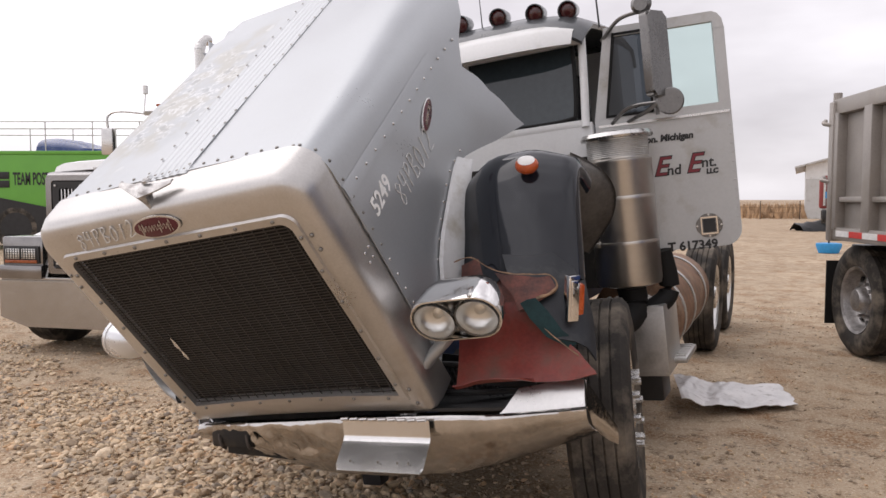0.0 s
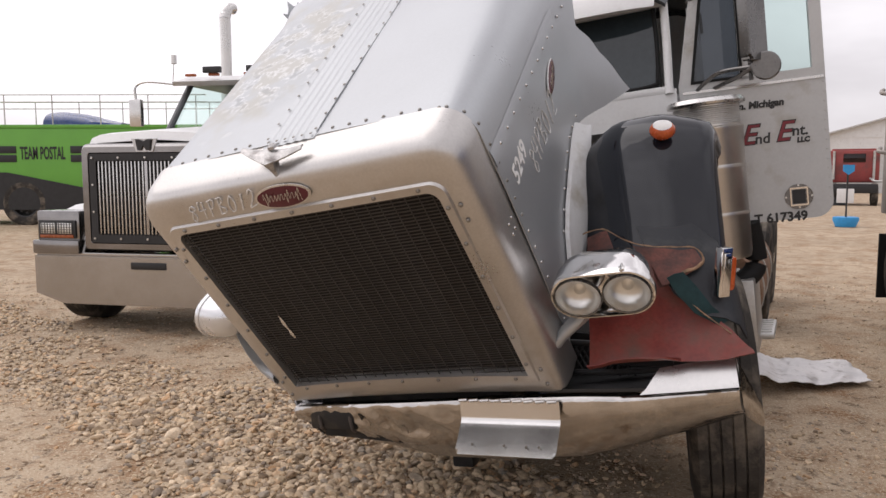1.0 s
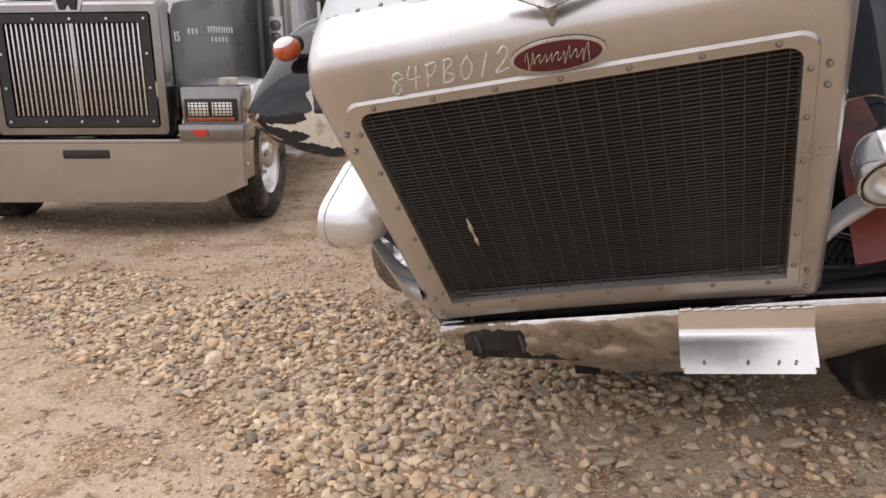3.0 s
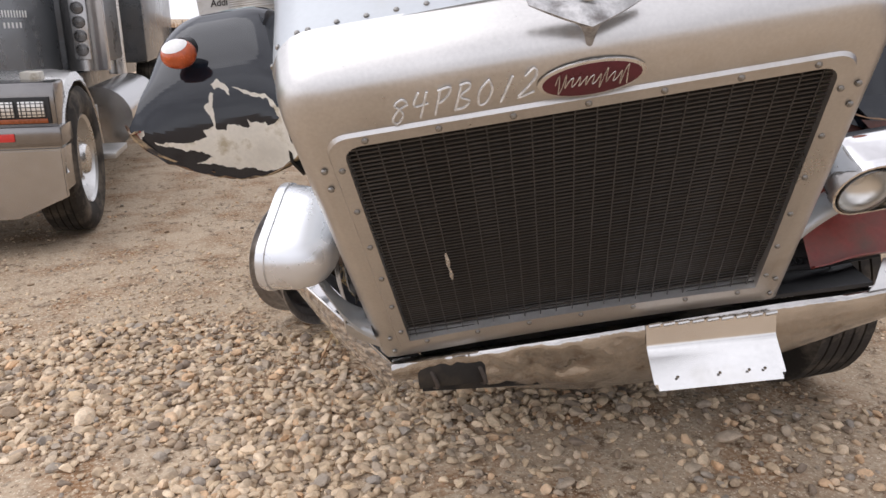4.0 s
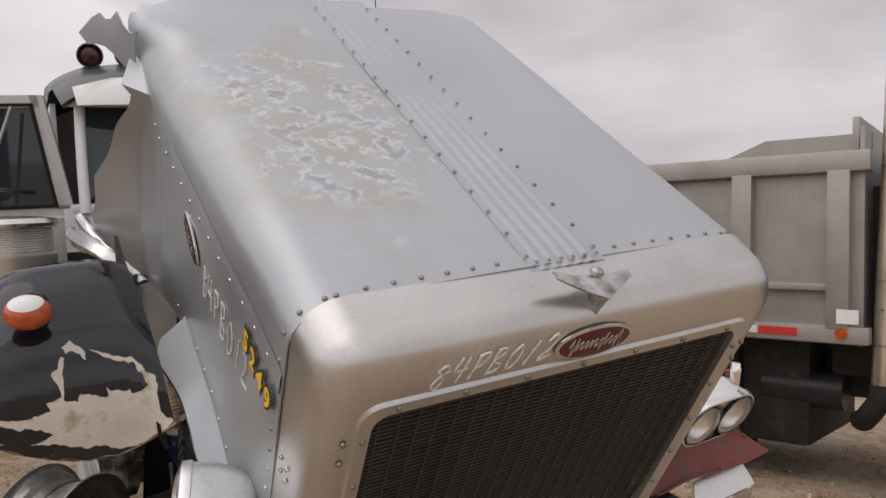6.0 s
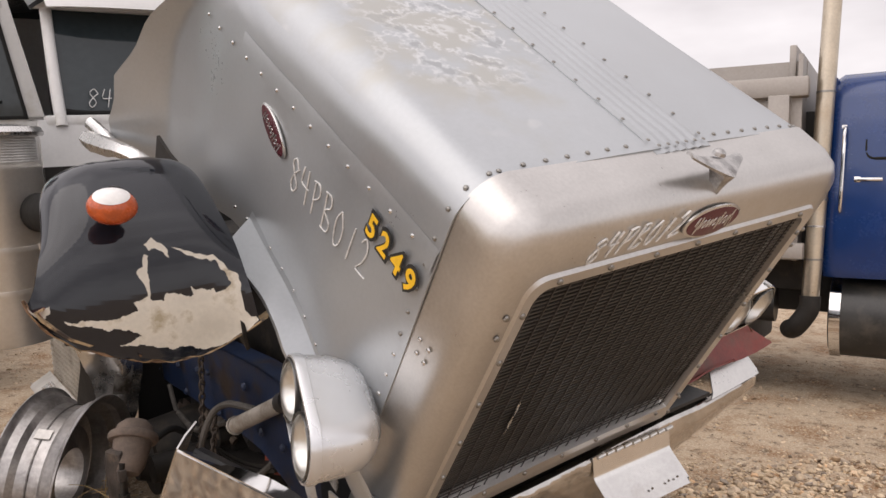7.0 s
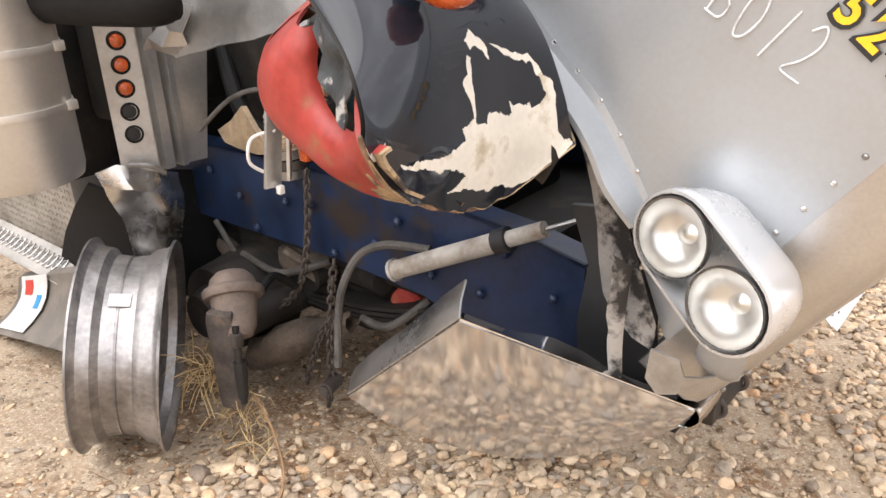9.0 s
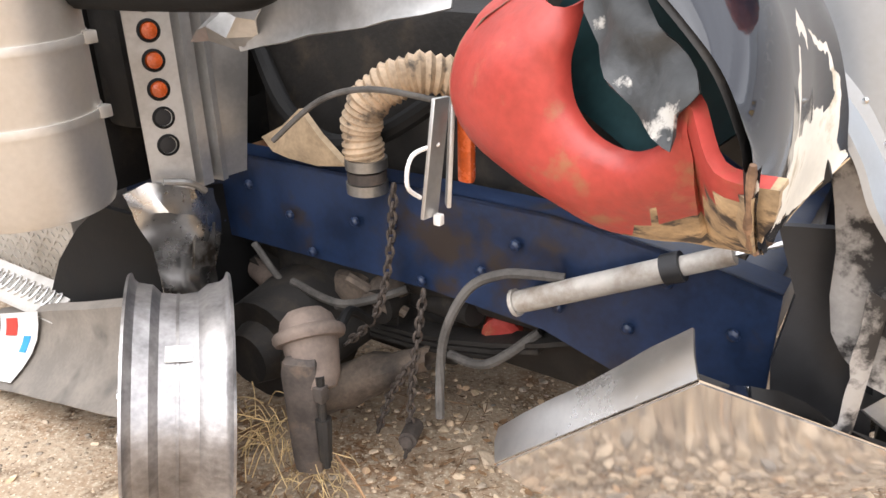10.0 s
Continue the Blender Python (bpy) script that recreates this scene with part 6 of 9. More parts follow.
# oil pan and red filter
bm = bmesh.new()
rod(bm, (-0.36, 1.14, 0.545), (-0.20, 1.20, 0.55), 0.056, n=18)
rod(bm, (-0.375, 1.135, 0.545), (-0.36, 1.14, 0.545), 0.042, 0.056, 18)
part("filter", bm, RED_GLASS, engine, "red canister", T_POSE)

# stay rod across the open bay
bm = bmesh.new()
A1, A2 = Vector((-0.56, 0.985, 0.79)), Vector((-0.515, 0.52, 1.01))
rod(bm, A1, A1.lerp(A2, 0.72), 0.028, n=14)
rod(bm, A1.lerp(A2, 0.78), A2, 0.022, n=14)
rod(bm, A1.lerp(A2, -0.02), A1, 0.034, n=14)
part("shock_absorber", bm, DULL_TUBE, truck, "worn dull cream hood damper cylinder", T_POSE)
bm = bmesh.new()
rod(bm, A1.lerp(A2, 0.71), A1.lerp(A2, 0.79), 0.034, n=14)
part("damper_collar", bm, BLACK, truck, "black damper collar", T_POSE)
bm = bmesh.new()
rod(bm, A2, A2.lerp(A1, -0.28), 0.006, n=8)
part("damper_rod", bm, STEEL, truck, "thin damper rod", T_POSE)
bm = bmesh.new()
tube(bm, [(-0.53, 0.88, 0.868), (-0.55, 0.95, 0.868), (-0.575, 1.02, 0.862), (-0.60, 1.095, 0.818), (-0.63, 1.14, 0.72), (-0.646, 1.155, 0.61), (-0.68, 1.138, 0.466)], 0.0125, 8)
part("brake_hose", bm, GREY_HOSE, truck, "hanging black air hose", T_POSE)


def chain(name, pts, link=0.034):
    path = smooth_path(pts, 20)
    spots_, acc = [], 0.0
    for a, b_ in zip(path, path[1:]):
        acc += (b_ - a).length
        if acc >= link * 0.62:
            acc = 0.0
            spots_.append((b_, (b_ - a).normalized()))
    bm0 = bmesh.new()
    ring = [Vector((0.5 * link * 0.62 * math.cos(a), 0, 0.5 * link * 1.05 * math.sin(a))) for a in (2 * math.pi * k / 12 for k in range(13))]
    tube(bm0, ring, 0.0048, 6, 1)
    holder = None
    for k, (p, d) in enumerate(spots_):
        at = T_POSE @ (Matrix.Translation(p) @ d.to_track_quat("Z", "Y").to_matrix().to_4x4() @ pose(0, 0, 0, 0, 0, 90 * (k % 2)))
        if holder is None:
            holder = part(name, bm0, RUSTY, chassis, "", at)
        else:
            again(holder, chassis, at)


chain("chain_link", [(-0.535, 1.36, 1.02), (-0.54, 1.385, 0.8), (-0.54, 1.43, 0.64), (-0.54, 1.49, 0.55), (-0.55, 1.56, 0.48)])
chain("chain_link", [(-0.53, 1.28, 0.74), (-0.55, 1.30, 0.55), (-0.552, 1.32, 0.40), (-0.555, 1.33, 0.27), (-0.56, 1.346, 0.17)])
chain("chain_link", [(-0.565, 1.305, 0.52), (-0.562, 1.35, 0.44), (-0.56, 1.395, 0.36), (-0.57, 1.44, 0.22)])
bm = bmesh.new()
rod(bm, (-0.61, 1.30, 0.275), (-0.53, 1.33, 0.265), 0.027, n=12)
rod(bm, (-0.62, 1.297, 0.277), (-0.60, 1.303, 0.274), 0.018, n=10)
part("chain_bolt", bm, RUSTY, chassis, "", T_POSE)

# axle and brake
bm = bmesh.new()
rod(bm, (-0.7, 1.62, 0.46), (0.8, 1.62, 0.46), 0.06, n=14)
# unseen drum and hub, added to darken the gap behind the bare rim
rod(bm, (-0.66, 1.80, 0.44), (-0.42, 1.80, 0.44), 0.16, 0.19, 20)
rod(bm, (-0.72, 1.80, 0.44), (-0.66, 1.80, 0.44), 0.08, 0.10, 16)
axle = part("front_axle", bm, GRIME, truck, "greasy front axle beam", T_POSE)
bm = bmesh.new()
mz = Matrix.Translation((-0.80, 1.45, 0.665)) @ Vector((0.40, 0.52, 0.80)).to_track_quat("Z", "Y").to_matrix().to_4x4()
rings = lathe(bm, [(0.02, -0.135), (0.045, -0.13), (0.060, -0.10), (0.068, -0.04), (0.072, -0.008), (0.088, -0.006), (0.094, 0.004), (0.094, 0.016), (0.088, 0.024), (0.074, 0.03), (0.066, 0.055), (0.045, 0.075), (0.02, 0.08)], mz, 28)
bm.faces.new(rings[-1])
bm.faces.new(rings[0][::-1])
chamber = part("brake_chamber", bm, DUSTY_IRON, axle, "dusty round brake chamber", T_POSE, 40)
bm = bmesh.new()
rows = []
for z, w, o in ((0.655, 0.028, 0.02), (0.648, 0.038, 0.005), (0.62, 0.040, 0.0), (0.54, 0.038, 0.0), (0.45, 0.036, 0.0), (0.37, 0.034, 0.0), (0.325, 0.030, 0.0)):
    c = Vector((-0.895 + o, 1.41, z))
    u_ = Vector((0.36, -0.93, 0))
    v_ = Vector((0.93, 0.36, 0))
    rows.append([c - u_ * w + v_ * 0.03, c - u_ * w + v_ * 0.006, c - u_ * (w - 0.008), c - u_ * 0.3 * w, c + u_ * 0.3 * w, c + u_ * (w - 0.008), c + u_ * w + v_ * 0.006, c + u_ * w + v_ * 0.03])
grid(bm, rows, thick=0.006)
part("chamber_bracket", bm, RUSTY, chamber, "soil-caked bent channel bracket", T_POSE, 40)
bm = bmesh.new()
rod(bm, (-0.868, 1.362, 0.62), (-0.885, 1.352, 0.36), 0.011, n=10)
rod(bm, (-0.872, 1.360, 0.50), (-0.884, 1.353, 0.38), 0.021, 0.016, 10)
part("push_rod", bm, GRIME, chamber, "", T_POSE)
bm = bmesh.new()
box(bm, (-0.872, 1.360, 0.575), (0.03, 0.03, 0.045), 0.006)
part("clevis", bm, RUSTY, chamber, "rusty clevis", T_POSE)
bm = bmesh.new()
tube(bm, [(-0.72, 1.42, 0.66), (-0.64, 1.45, 0.67), (-0.56, 1.45, 0.60)], 0.014, 8)
part("air_line", bm, RUBBER, chamber, "", T_POSE)
bm = bmesh.new()
rows = []
for k in range(13):
    t = k / 12
    c = Vector((-0.60, 1.66, 0.285)).lerp(Vector((-0.42, 1.34, 0.44)), t)
    w, h = 0.070 * (0.5 + 0.9 * math.sin(math.pi * min(1, 0.15 + 0.85 * t))), 0.06 + 0.02 * math.sin(t * 5)
    rows.append([c + Vector((-w * math.cos(a) + 0.020 * noise.noise((t * 7, math.cos(a) * 2, math.sin(a) * 2)), 0.02 * noise.noise((t * 5, math.cos(a) * 2, 7)), h * math.sin(a) + 0.018 * noise.noise((t * 8, math.cos(a) * 2.5, 3)))) for a in (2 * math.pi * q / 14 for q in range(14))])
grid(bm, rows, wrap=True)
part("axle_end", bm, SOIL_IRON, axle, "soil-caked end of the front axle", T_POSE)

RIM_PROFILE = [(0.335, 0.125), (0.338, 0.118), (0.322, 0.112), (0.312, 0.10), (0.306, 0.065), (0.285, 0.045), (0.28, 0.0), (0.285, -0.045), (0.306, -0.07), (0.312, -0.10), (0.322, -0.112), (0.338, -0.118), (0.335, -0.125), (0.325, -0.122), (0.300, -0.10), (0.296, -0.07), (0.272, -0.045), (0.268, 0.0), (0.272, 0.045), (0.296, 0.07), (0.30, 0.10), (0.325, 0.122)]
rim_at = Matrix.Translation((-0.825, 5.070, 0.335)) @ Vector((-0.42, 0.90, 0.09)).to_track_quat("Z", "Y").to_matrix().to_4x4()
bm = bmesh.new()
lathe(bm, RIM_PROFILE, None, 56, closed=True)
rim = part("bare_rim", bm, RIM, truck, "bare scuffed front wheel rim without a tyre", rim_at, 30)
bm = bmesh.new()
rings = lathe(bm, [(0.285, 0.0), (0.27, 0.03), (0.20, 0.085), (0.15, 0.10), (0.11, 0.10), (0.11, -0.02), (0.15, 0.0), (0.20, 0.0)], None, 40)
part("wheel_disc", bm, RIM, rim, "", rim_at)
bm = bmesh.new()
for k in range(10):
    a = 2 * math.pi * k / 10
    bm = bmesh.new()
    rod(bm, (0.165 * math.cos(a), 0.165 * math.sin(a), 0.08), (0.165 * math.cos(a), 0.165 * math.sin(a), 0.14), 0.016, n=8)
    part("lug_nut", bm, STEEL, rim, "", rim_at)
bm = bmesh.new()
eye_side = rim_at.inverted() @ Vector((-2.6, 4.0, 0.55))
sa = math.atan2(eye_side.y, eye_side.x)
grid(bm, [[Vector((0.287 * math.cos(sa + d), 0.287 * math.sin(sa + d), z)) for z in (-0.03, 0.03)] for d in (0.70, 0.77, 0.84)], thick=0.002)
part("sticker", bm, PAPER, rim, "pale sticker on the rim", rim_at)


def tyre_mesh(bm_, R_=0.53, r_in=0.315, w=0.14):
    prof = [(r_in, -w * 0.75), (r_in + 0.03, -w * 0.95), (R_ * 0.82, -w * 1.08), (R_ * 0.94, -w), (R_ * 0.985, -w * 0.86)]
    for k in range(5):
        c = -w * 0.68 + k * w * 0.34
        prof += [(R_, c - w * 0.14), (R_, c + w * 0.13), (R_ - 0.012, c + w * 0.15), (R_ - 0.012, c + w * 0.19)] if k < 4 else [(R_, c - w * 0.14), (R_, c + w * 0.14)]
    prof += [(R_ * 0.985, w * 0.86), (R_ * 0.94, w), (R_ * 0.82, w * 1.08), (r_in + 0.03, w * 0.95), (r_in, w * 0.75)]
    lathe(bm_, prof, None, 64)


def wheel(name, parent, at, label, rim_mat=STEEL, holes=True, proud=0.0):
    """z of at points outwards."""
    bm_ = bmesh.new()
    tyre_mesh(bm_)
    w_ = part(name, bm_, TYRE, parent, label, at, 40)
    bm_ = bmesh.new()
    lathe(bm_, [(0.33, 0.115), (0.325, 0.125), (0.30, 0.11), (0.285, 0.06), (0.27, 0.0), (0.25, -0.02), (0.20, 0.005), (0.14, 0.03), (0.12, 0.05)], None, 40)
    part("rim", bm_, rim_mat, w_, "", at)
    bm_ = bmesh.new()
    rings_ = lathe(bm_, [(0.125, 0.03), (0.12, 0.10), (0.10, 0.13), (0.05, 0.14)], None, 24)
    bm_.faces.new(rings_[-1])
    part("hub", bm_, rim_mat, w_, "", at)
    bm_ = bmesh.new()
    rod(bm_, (0, 0, 0), (0, 0, 0.06 + proud), 0.018, n=8)
    nut = part("wheel_nut", bm_, rim_mat, w_, "", at @ Matrix.Translation((0.165, 0, 0.01)))
    for k in range(1, 10):
        a = 2 * math.pi * k / 10
        again(nut, w_, at @ Matrix.Translation((0.165 * math.cos(a), 0.165 * math.sin(a), 0.01)))
    if holes:
        bm_ = bmesh.new()
        rod(bm_, (0, 0, -0.03), (0, 0, 0.008), 0.032, n=14)
        first_hole = None
        for k in range(10):
            a = 2 * math.pi * (k + 0.5) / 10
            spot_ = at @ Matrix.Translation((0.228 * math.cos(a), 0.228 * math.sin(a), 0.0))
            first_hole = again(first_hole, w_, spot_) if first_hole else part("hand_hole", bm_, BLACK, w_, "", spot_)
    return w_


wheel("front_wheel", truck, Matrix.Translation((0.775, 3.57, 0.512)) @ Vector((0.955, -0.27, 0.10)).to_track_quat("Z", "Y").to_matrix().to_4x4() @ Matrix.Diagonal((0.98, 0.98, 0.96, 1)), "dusty front wheel turned to one side", proud=0.10)
for x in (1.0, -1.0):
    for y in (5.6, 6.95):
        wp = T_POSE @ Vector((x, y, 0.55))
        wp.z = 0.52
        d = (T_POSE.to_3x3() @ Vector((x, 0, 0)))
        d.z = 0
        wheel("drive_wheel", truck, Matrix.Translation(wp) @ d.to_track_quat("Z", "Y").to_matrix().to_4x4(), "dusty rear drive wheel")

# ---- cab ----
bm = bmesh.new()


def panel(bm_, pts, thick=0.03, index=0):
    """A flat quad sheet with thickness; points in order round it."""
    grid(bm_, [[pts[0], pts[1]], [pts[3], pts[2]]], thick=thick, index=index)


# cowl below the windscreen, sides, rear wall, floor
FRONT_LOW = [(-0.86, 2.26, 1.72), (0.86, 2.26, 1.72), (0.86, 2.28, 1.93), (-0.86, 2.28, 1.93)]
panel(bm, FRONT_LOW, 0.03)
cab = part("cab", bm, CAB_WHITE, truck, "white truck cab body", T_POSE, 40)
for name_, pts, thick in (("side_wall", [(-0.86, 3.75, 1.08), (-0.86, 3.10, 1.08), (-0.86, 3.10, 2.55), (-0.86, 3.75, 2.55)], 0.03),
                          ("side_wall", [(0.86, 3.25, 1.08), (0.86, 3.75, 1.08), (0.86, 3.75, 2.55), (0.86, 3.25, 2.55)], 0.03),
                          ("rear_wall", [(0.86, 3.75, 1.08), (-0.86, 3.75, 1.08), (-0.86, 3.75, 2.6), (0.86, 3.75, 2.6)], 0.03),
                          ("cab_floor", [(-0.86, 2.25, 1.10), (-0.86, 3.75, 1.10), (0.86, 3.75, 1.10), (0.86, 2.25, 1.10)], 0.04)):
    bm = bmesh.new()
    panel(bm, pts, thick)
    part(name_, bm, CAB_WHITE, cab, "", T_POSE, 40)
for sx in (-1, 1):
    xo = 0.0 if sx > 0 else 0.055
    bm = bmesh.new()
    tube(bm, [(sx * (0.82 - xo), 2.275, 1.90), (sx * (0.815 - xo), 2.36, 2.2), (sx * (0.80 - xo), 2.46, 2.52)], 0.026, 10)
    part("windscreen_post", bm, CAB_WHITE, cab, "", T_POSE, 40)
for name_, c_, d_, b_, m_ in (("windscreen_sill", (0, 2.30, 1.925), (1.66, 0.05, 0.05), 0.015, None), ("windscreen_header", (0, 2.43, 2.47), (1.62, 0.05, 0.06), 0.015, None), ("centre_post", (0.0, 2.36, 2.2), (0.03, 0.03, 0.55), 0.008, pose(0, 0, 0, -16, 0, 0))):
    bm = bmesh.new()
    if m_:
        box(bm, c_, d_, b_, m_)
    else:
        box(bm, c_, d_, b_)
    part(name_, bm, CAB_WHITE, cab, "", T_POSE, 40)
bm = bmesh.new()
panel(bm, [(-0.86, 2.24, 0.90), (0.86, 2.24, 0.90), (0.86, 2.26, 1.72), (-0.86, 2.26, 1.72)], 0.04)
box(bm, (-0.5, 2.15, 1.35), (0.5, 0.14, 0.5), 0.04)
box(bm, (0.3, 2.16, 1.2), (0.6, 0.12, 0.4), 0.04)
part("firewall", bm, GRIME, cab, "dark greasy firewall", T_POSE)
bm = bmesh.new()
rows = []
for y, z, h in ((2.36, 2.54, 0.80), (2.40, 2.60, 0.82), (2.52, 2.665, 0.83), (2.9, 2.70, 0.84), (3.4, 2.70, 0.84), (3.7, 2.66, 0.84), (3.78, 2.55, 0.84)):
    rows.append([(x * h, y, z - 0.10 * abs(x) ** 6) for x in (-1.03, -1, -0.95, -0.85, -0.5, 0, 0.5, 0.85, 0.95, 1, 1.03)])
grid(bm, [r[::-1] for r in rows], thick=0.03)
part("roof", bm, CAB_DARK, cab, "dark painted cab roof", T_POSE, 40)
bm = bmesh.new()
rows = []
for i, (y, z) in enumerate(((2.44, 2.60), (2.36, 2.585), (2.28, 2.53), (2.25, 2.43))):
    rows.append([(x * (0.80 - 0.012 * i), y + 0.07 * abs(x) ** 5, z - (0.02 * abs(x) ** 4 if i < 3 else 0.0)) for x in [-1 + k / 8 for k in range(17)]])
grid(bm, rows, thick=0.006)
part("sun_visor", bm, CAB_WHITE, cab, "white drop sun visor over the windscreen", T_POSE, 50)
bm = bmesh.new()
for sx in (-1, 1):
    g = [[(sx * 0.018, 2.315, 1.955), (sx * 0.76, 2.315, 1.955)], [(sx * 0.018, 2.445, 2.44), (sx * 0.745, 2.445, 2.44)]]
    grid(bm, g if sx > 0 else [r[::-1] for r in g], thick=0.006)
part("windscreen", bm, SLATE, cab, "tinted split windscreen", T_POSE)
bm = bmesh.new()
for sx in (-1, 1):
    tube(bm, [(sx * 0.03, 2.305, 1.965), (sx * 0.5, 2.305, 1.955), (sx * 0.72, 2.305, 1.965), (sx * 0.755, 2.32, 2.01), (sx * 0.755, 2.38, 2.25), (sx * 0.74, 2.435, 2.44)], 0.014, 8)
part("windscreen_rubber", bm, RUBBER, cab, "", T_POSE)
bm = bmesh.new()
box(bm, (0, 2.8, 1.55), (1.66, 0.8, 0.8), 0.1)
box(bm, (0.4, 3.1, 1.95), (0.5, 0.15, 0.8), 0.06)
box(bm, (-0.4, 3.1, 1.95), (0.5, 0.15, 0.8), 0.06)
part("interior", bm, BLACK, cab, "dark cab seats and dash", T_POSE)
for k, (x, z) in enumerate(((-0.68, 2.712), (-0.50, 2.722), (-0.26, 2.735), (-0.03, 2.74), (0.247, 2.73), (0.503, 2.705), (0.722, 2.68))):
    at = T_POSE @ (Matrix.Translation((x, 2.50, z)) @ Vector((0, -1, -0.18)).to_track_quat("Z", "Y").to_matrix().to_4x4())
    bm = bmesh.new()
    lathe(bm, [(0.028, -0.16), (0.05, -0.10), (0.062, -0.02), (0.064, 0.03), (0.058, 0.032), (0.055, 0.0)], None, 20)
    if k == 0:
        clear_body = part("roof_marker", bm, CAB_DARK, cab, "torpedo roof marker lamp with a red lens", at)
        bm = bmesh.new()
        rings = lathe(bm, [(0.056, 0.005), (0.045, 0.018), (0.02, 0.025)], None, 18)
        bm.faces.new(rings[-1])
        clear_lens = part("marker_lens", bm, RED_LENS, cab, "", at)
    else:
        bm.free()
        again(clear_body, cab, at)
        again(clear_lens, cab, at)
# chalk on the windscreen
bm = bmesh.new()
for k, ch in enumerate("84"):
    for stroke in STROKES[ch]:
        tube(bm, [Vector((-0.645 + 0.062 * k + 0.05 * px + 0.02 * pz, 2.318 + 0.022 * pz - 0.012, 1.985 + 0.085 * pz)) for px, pz in stroke], 0.0022, 5, 4)
part("chalk_writing", bm, CHALK, cab, "hand-written white chalk mark", T_POSE)
# open left door
def cab_door(sx):
    """One of the two cab doors, standing open; sx is 1 for the left side, -1 for the right."""
    at = T_POSE @ (Matrix.Translation((sx * (0.86 if sx > 0 else 0.80), 2.36 if sx > 0 else 2.42, 0)) @ pose(0, 0, 0, 0, 0, sx * 12.0))

    def put(bm_, outline, depth, z=0.0, bevel=0.0):
        pts_ = [(sx * x, y) for x, y in outline]
        plate(bm_, pts_ if sx > 0 else pts_[::-1], depth, mo @ Matrix.Translation((0, 0, z)), bevel=bevel)

    bm_ = bmesh.new()
    frames = []
    outer = rounded(0.0, 0.80, 1.09, 2.49, 0.10, 6)
    put(bm_, outer[:7] + [(0.80, 1.95), (0.0, 1.95)] + outer[21:], 0.045)
    for pts in ([(0.0, 1.93), (0.075, 1.93), (0.165, 2.49), (0.105, 2.49)], [(0.735, 1.93), (0.80, 1.93), (0.80, 2.39), (0.735, 2.39)], [(0.12, 2.43), (0.735, 2.43), (0.735, 2.49), (0.13, 2.49)], [(0.345, 1.93), (0.40, 1.93), (0.40, 2.45), (0.345, 2.45)], [(0.735, 2.385), (0.80, 2.385), (0.79, 2.44), (0.765, 2.475), (0.735, 2.49)]):
        frames.append(pts)
    door = part("door", bm_, CAB_GREY, truck, "light grey cab door standing wide open, with lettering", at, 40)
    for pts in frames:
        bm_ = bmesh.new()
        put(bm_, pts, 0.045)
        part("window_post", bm_, CAB_GREY, door, "", at, 40)
    bm_ = bmesh.new()
    put(bm_, [(0.40, 1.95), (0.737, 1.95), (0.737, 2.43), (0.40, 2.43)], 0.005, 0.02)
    part("door_window", bm_, CLEAR, door, "pale green door glass", at)
    bm_ = bmesh.new()
    put(bm_, [(0.08, 1.95), (0.35, 1.95), (0.35, 2.44), (0.16, 2.44)], 0.005, 0.02)
    part("vent_window", bm_, TINTED if sx > 0 else SLATE, door, "dark vent window", at)
    bm_ = bmesh.new()
    for pts in ([(0.07, 1.94), (0.355, 1.94), (0.355, 1.955), (0.07, 1.955)], [(0.07, 1.95), (0.085, 1.95), (0.168, 2.45), (0.15, 2.45)], [(0.345, 1.95), (0.36, 1.95), (0.36, 2.45), (0.345, 2.45)], [(0.15, 2.435), (0.36, 2.435), (0.36, 2.45), (0.15, 2.45)]):
        put(bm_, pts, 0.012, 0.04)
    part("window_rubber", bm_, RUBBER, door, "", at)
    bm_ = bmesh.new()
    put(bm_, rounded(0.553, 0.677, 1.148, 1.292, 0.05), 0.005, 0.045)
    put(bm_, rounded(0.537, 0.693, 1.165, 1.275, 0.05), 0.003, 0.045)
    lock = part("door_latch", bm_, DULL_BACK, door, "square dull chrome door latch", at)
    bm_ = bmesh.new()
    put(bm_, rounded(0.58, 0.65, 1.18, 1.26, 0.006), 0.002, 0.051)
    part("latch_paddle", bm_, BLACK, lock, "", at)
    bm_ = bmesh.new()
    for pts in ([(0.566, 1.166), (0.664, 1.166), (0.656, 1.176), (0.574, 1.176)], [(0.574, 1.264), (0.656, 1.264), (0.664, 1.274), (0.566, 1.274)], [(0.566, 1.166), (0.574, 1.176), (0.574, 1.264), (0.566, 1.274)], [(0.656, 1.176), (0.664, 1.166), (0.664, 1.274), (0.656, 1.264)]):
        put(bm_, pts, 0.008, 0.050)
    part("latch_frame", bm_, CHROME, lock, "bright latch frame", at)
    for px_, pz_ in ((0.545, 1.22), (0.685, 1.22), (0.615, 1.157), (0.615, 1.285)):
        bm_ = bmesh.new()
        rod(bm_, Vector((sx * px_, -0.045, pz_)), Vector((sx * px_, -0.052, pz_)), 0.006, n=8)
        part("latch_screw", bm_, STEEL, lock, "", at)
    bm_ = bmesh.new()
    put(bm_, [(0.02, 1.885), (0.79, 1.885), (0.79, 1.90), (0.02, 1.90)], 0.006, 0.045)
    part("belt_trim", bm_, STEEL, door, "", at)
    first_ = None
    for k in range(14):
        spot = at @ mo @ Matrix.Translation((sx * 0.785, 1.15 + 0.055 * k, 0.0455))
        first_ = again(first_, door, spot) if first_ else rivet("rivet", door, spot, 0.006, 0.003, CAB_GREY)
    return door, at


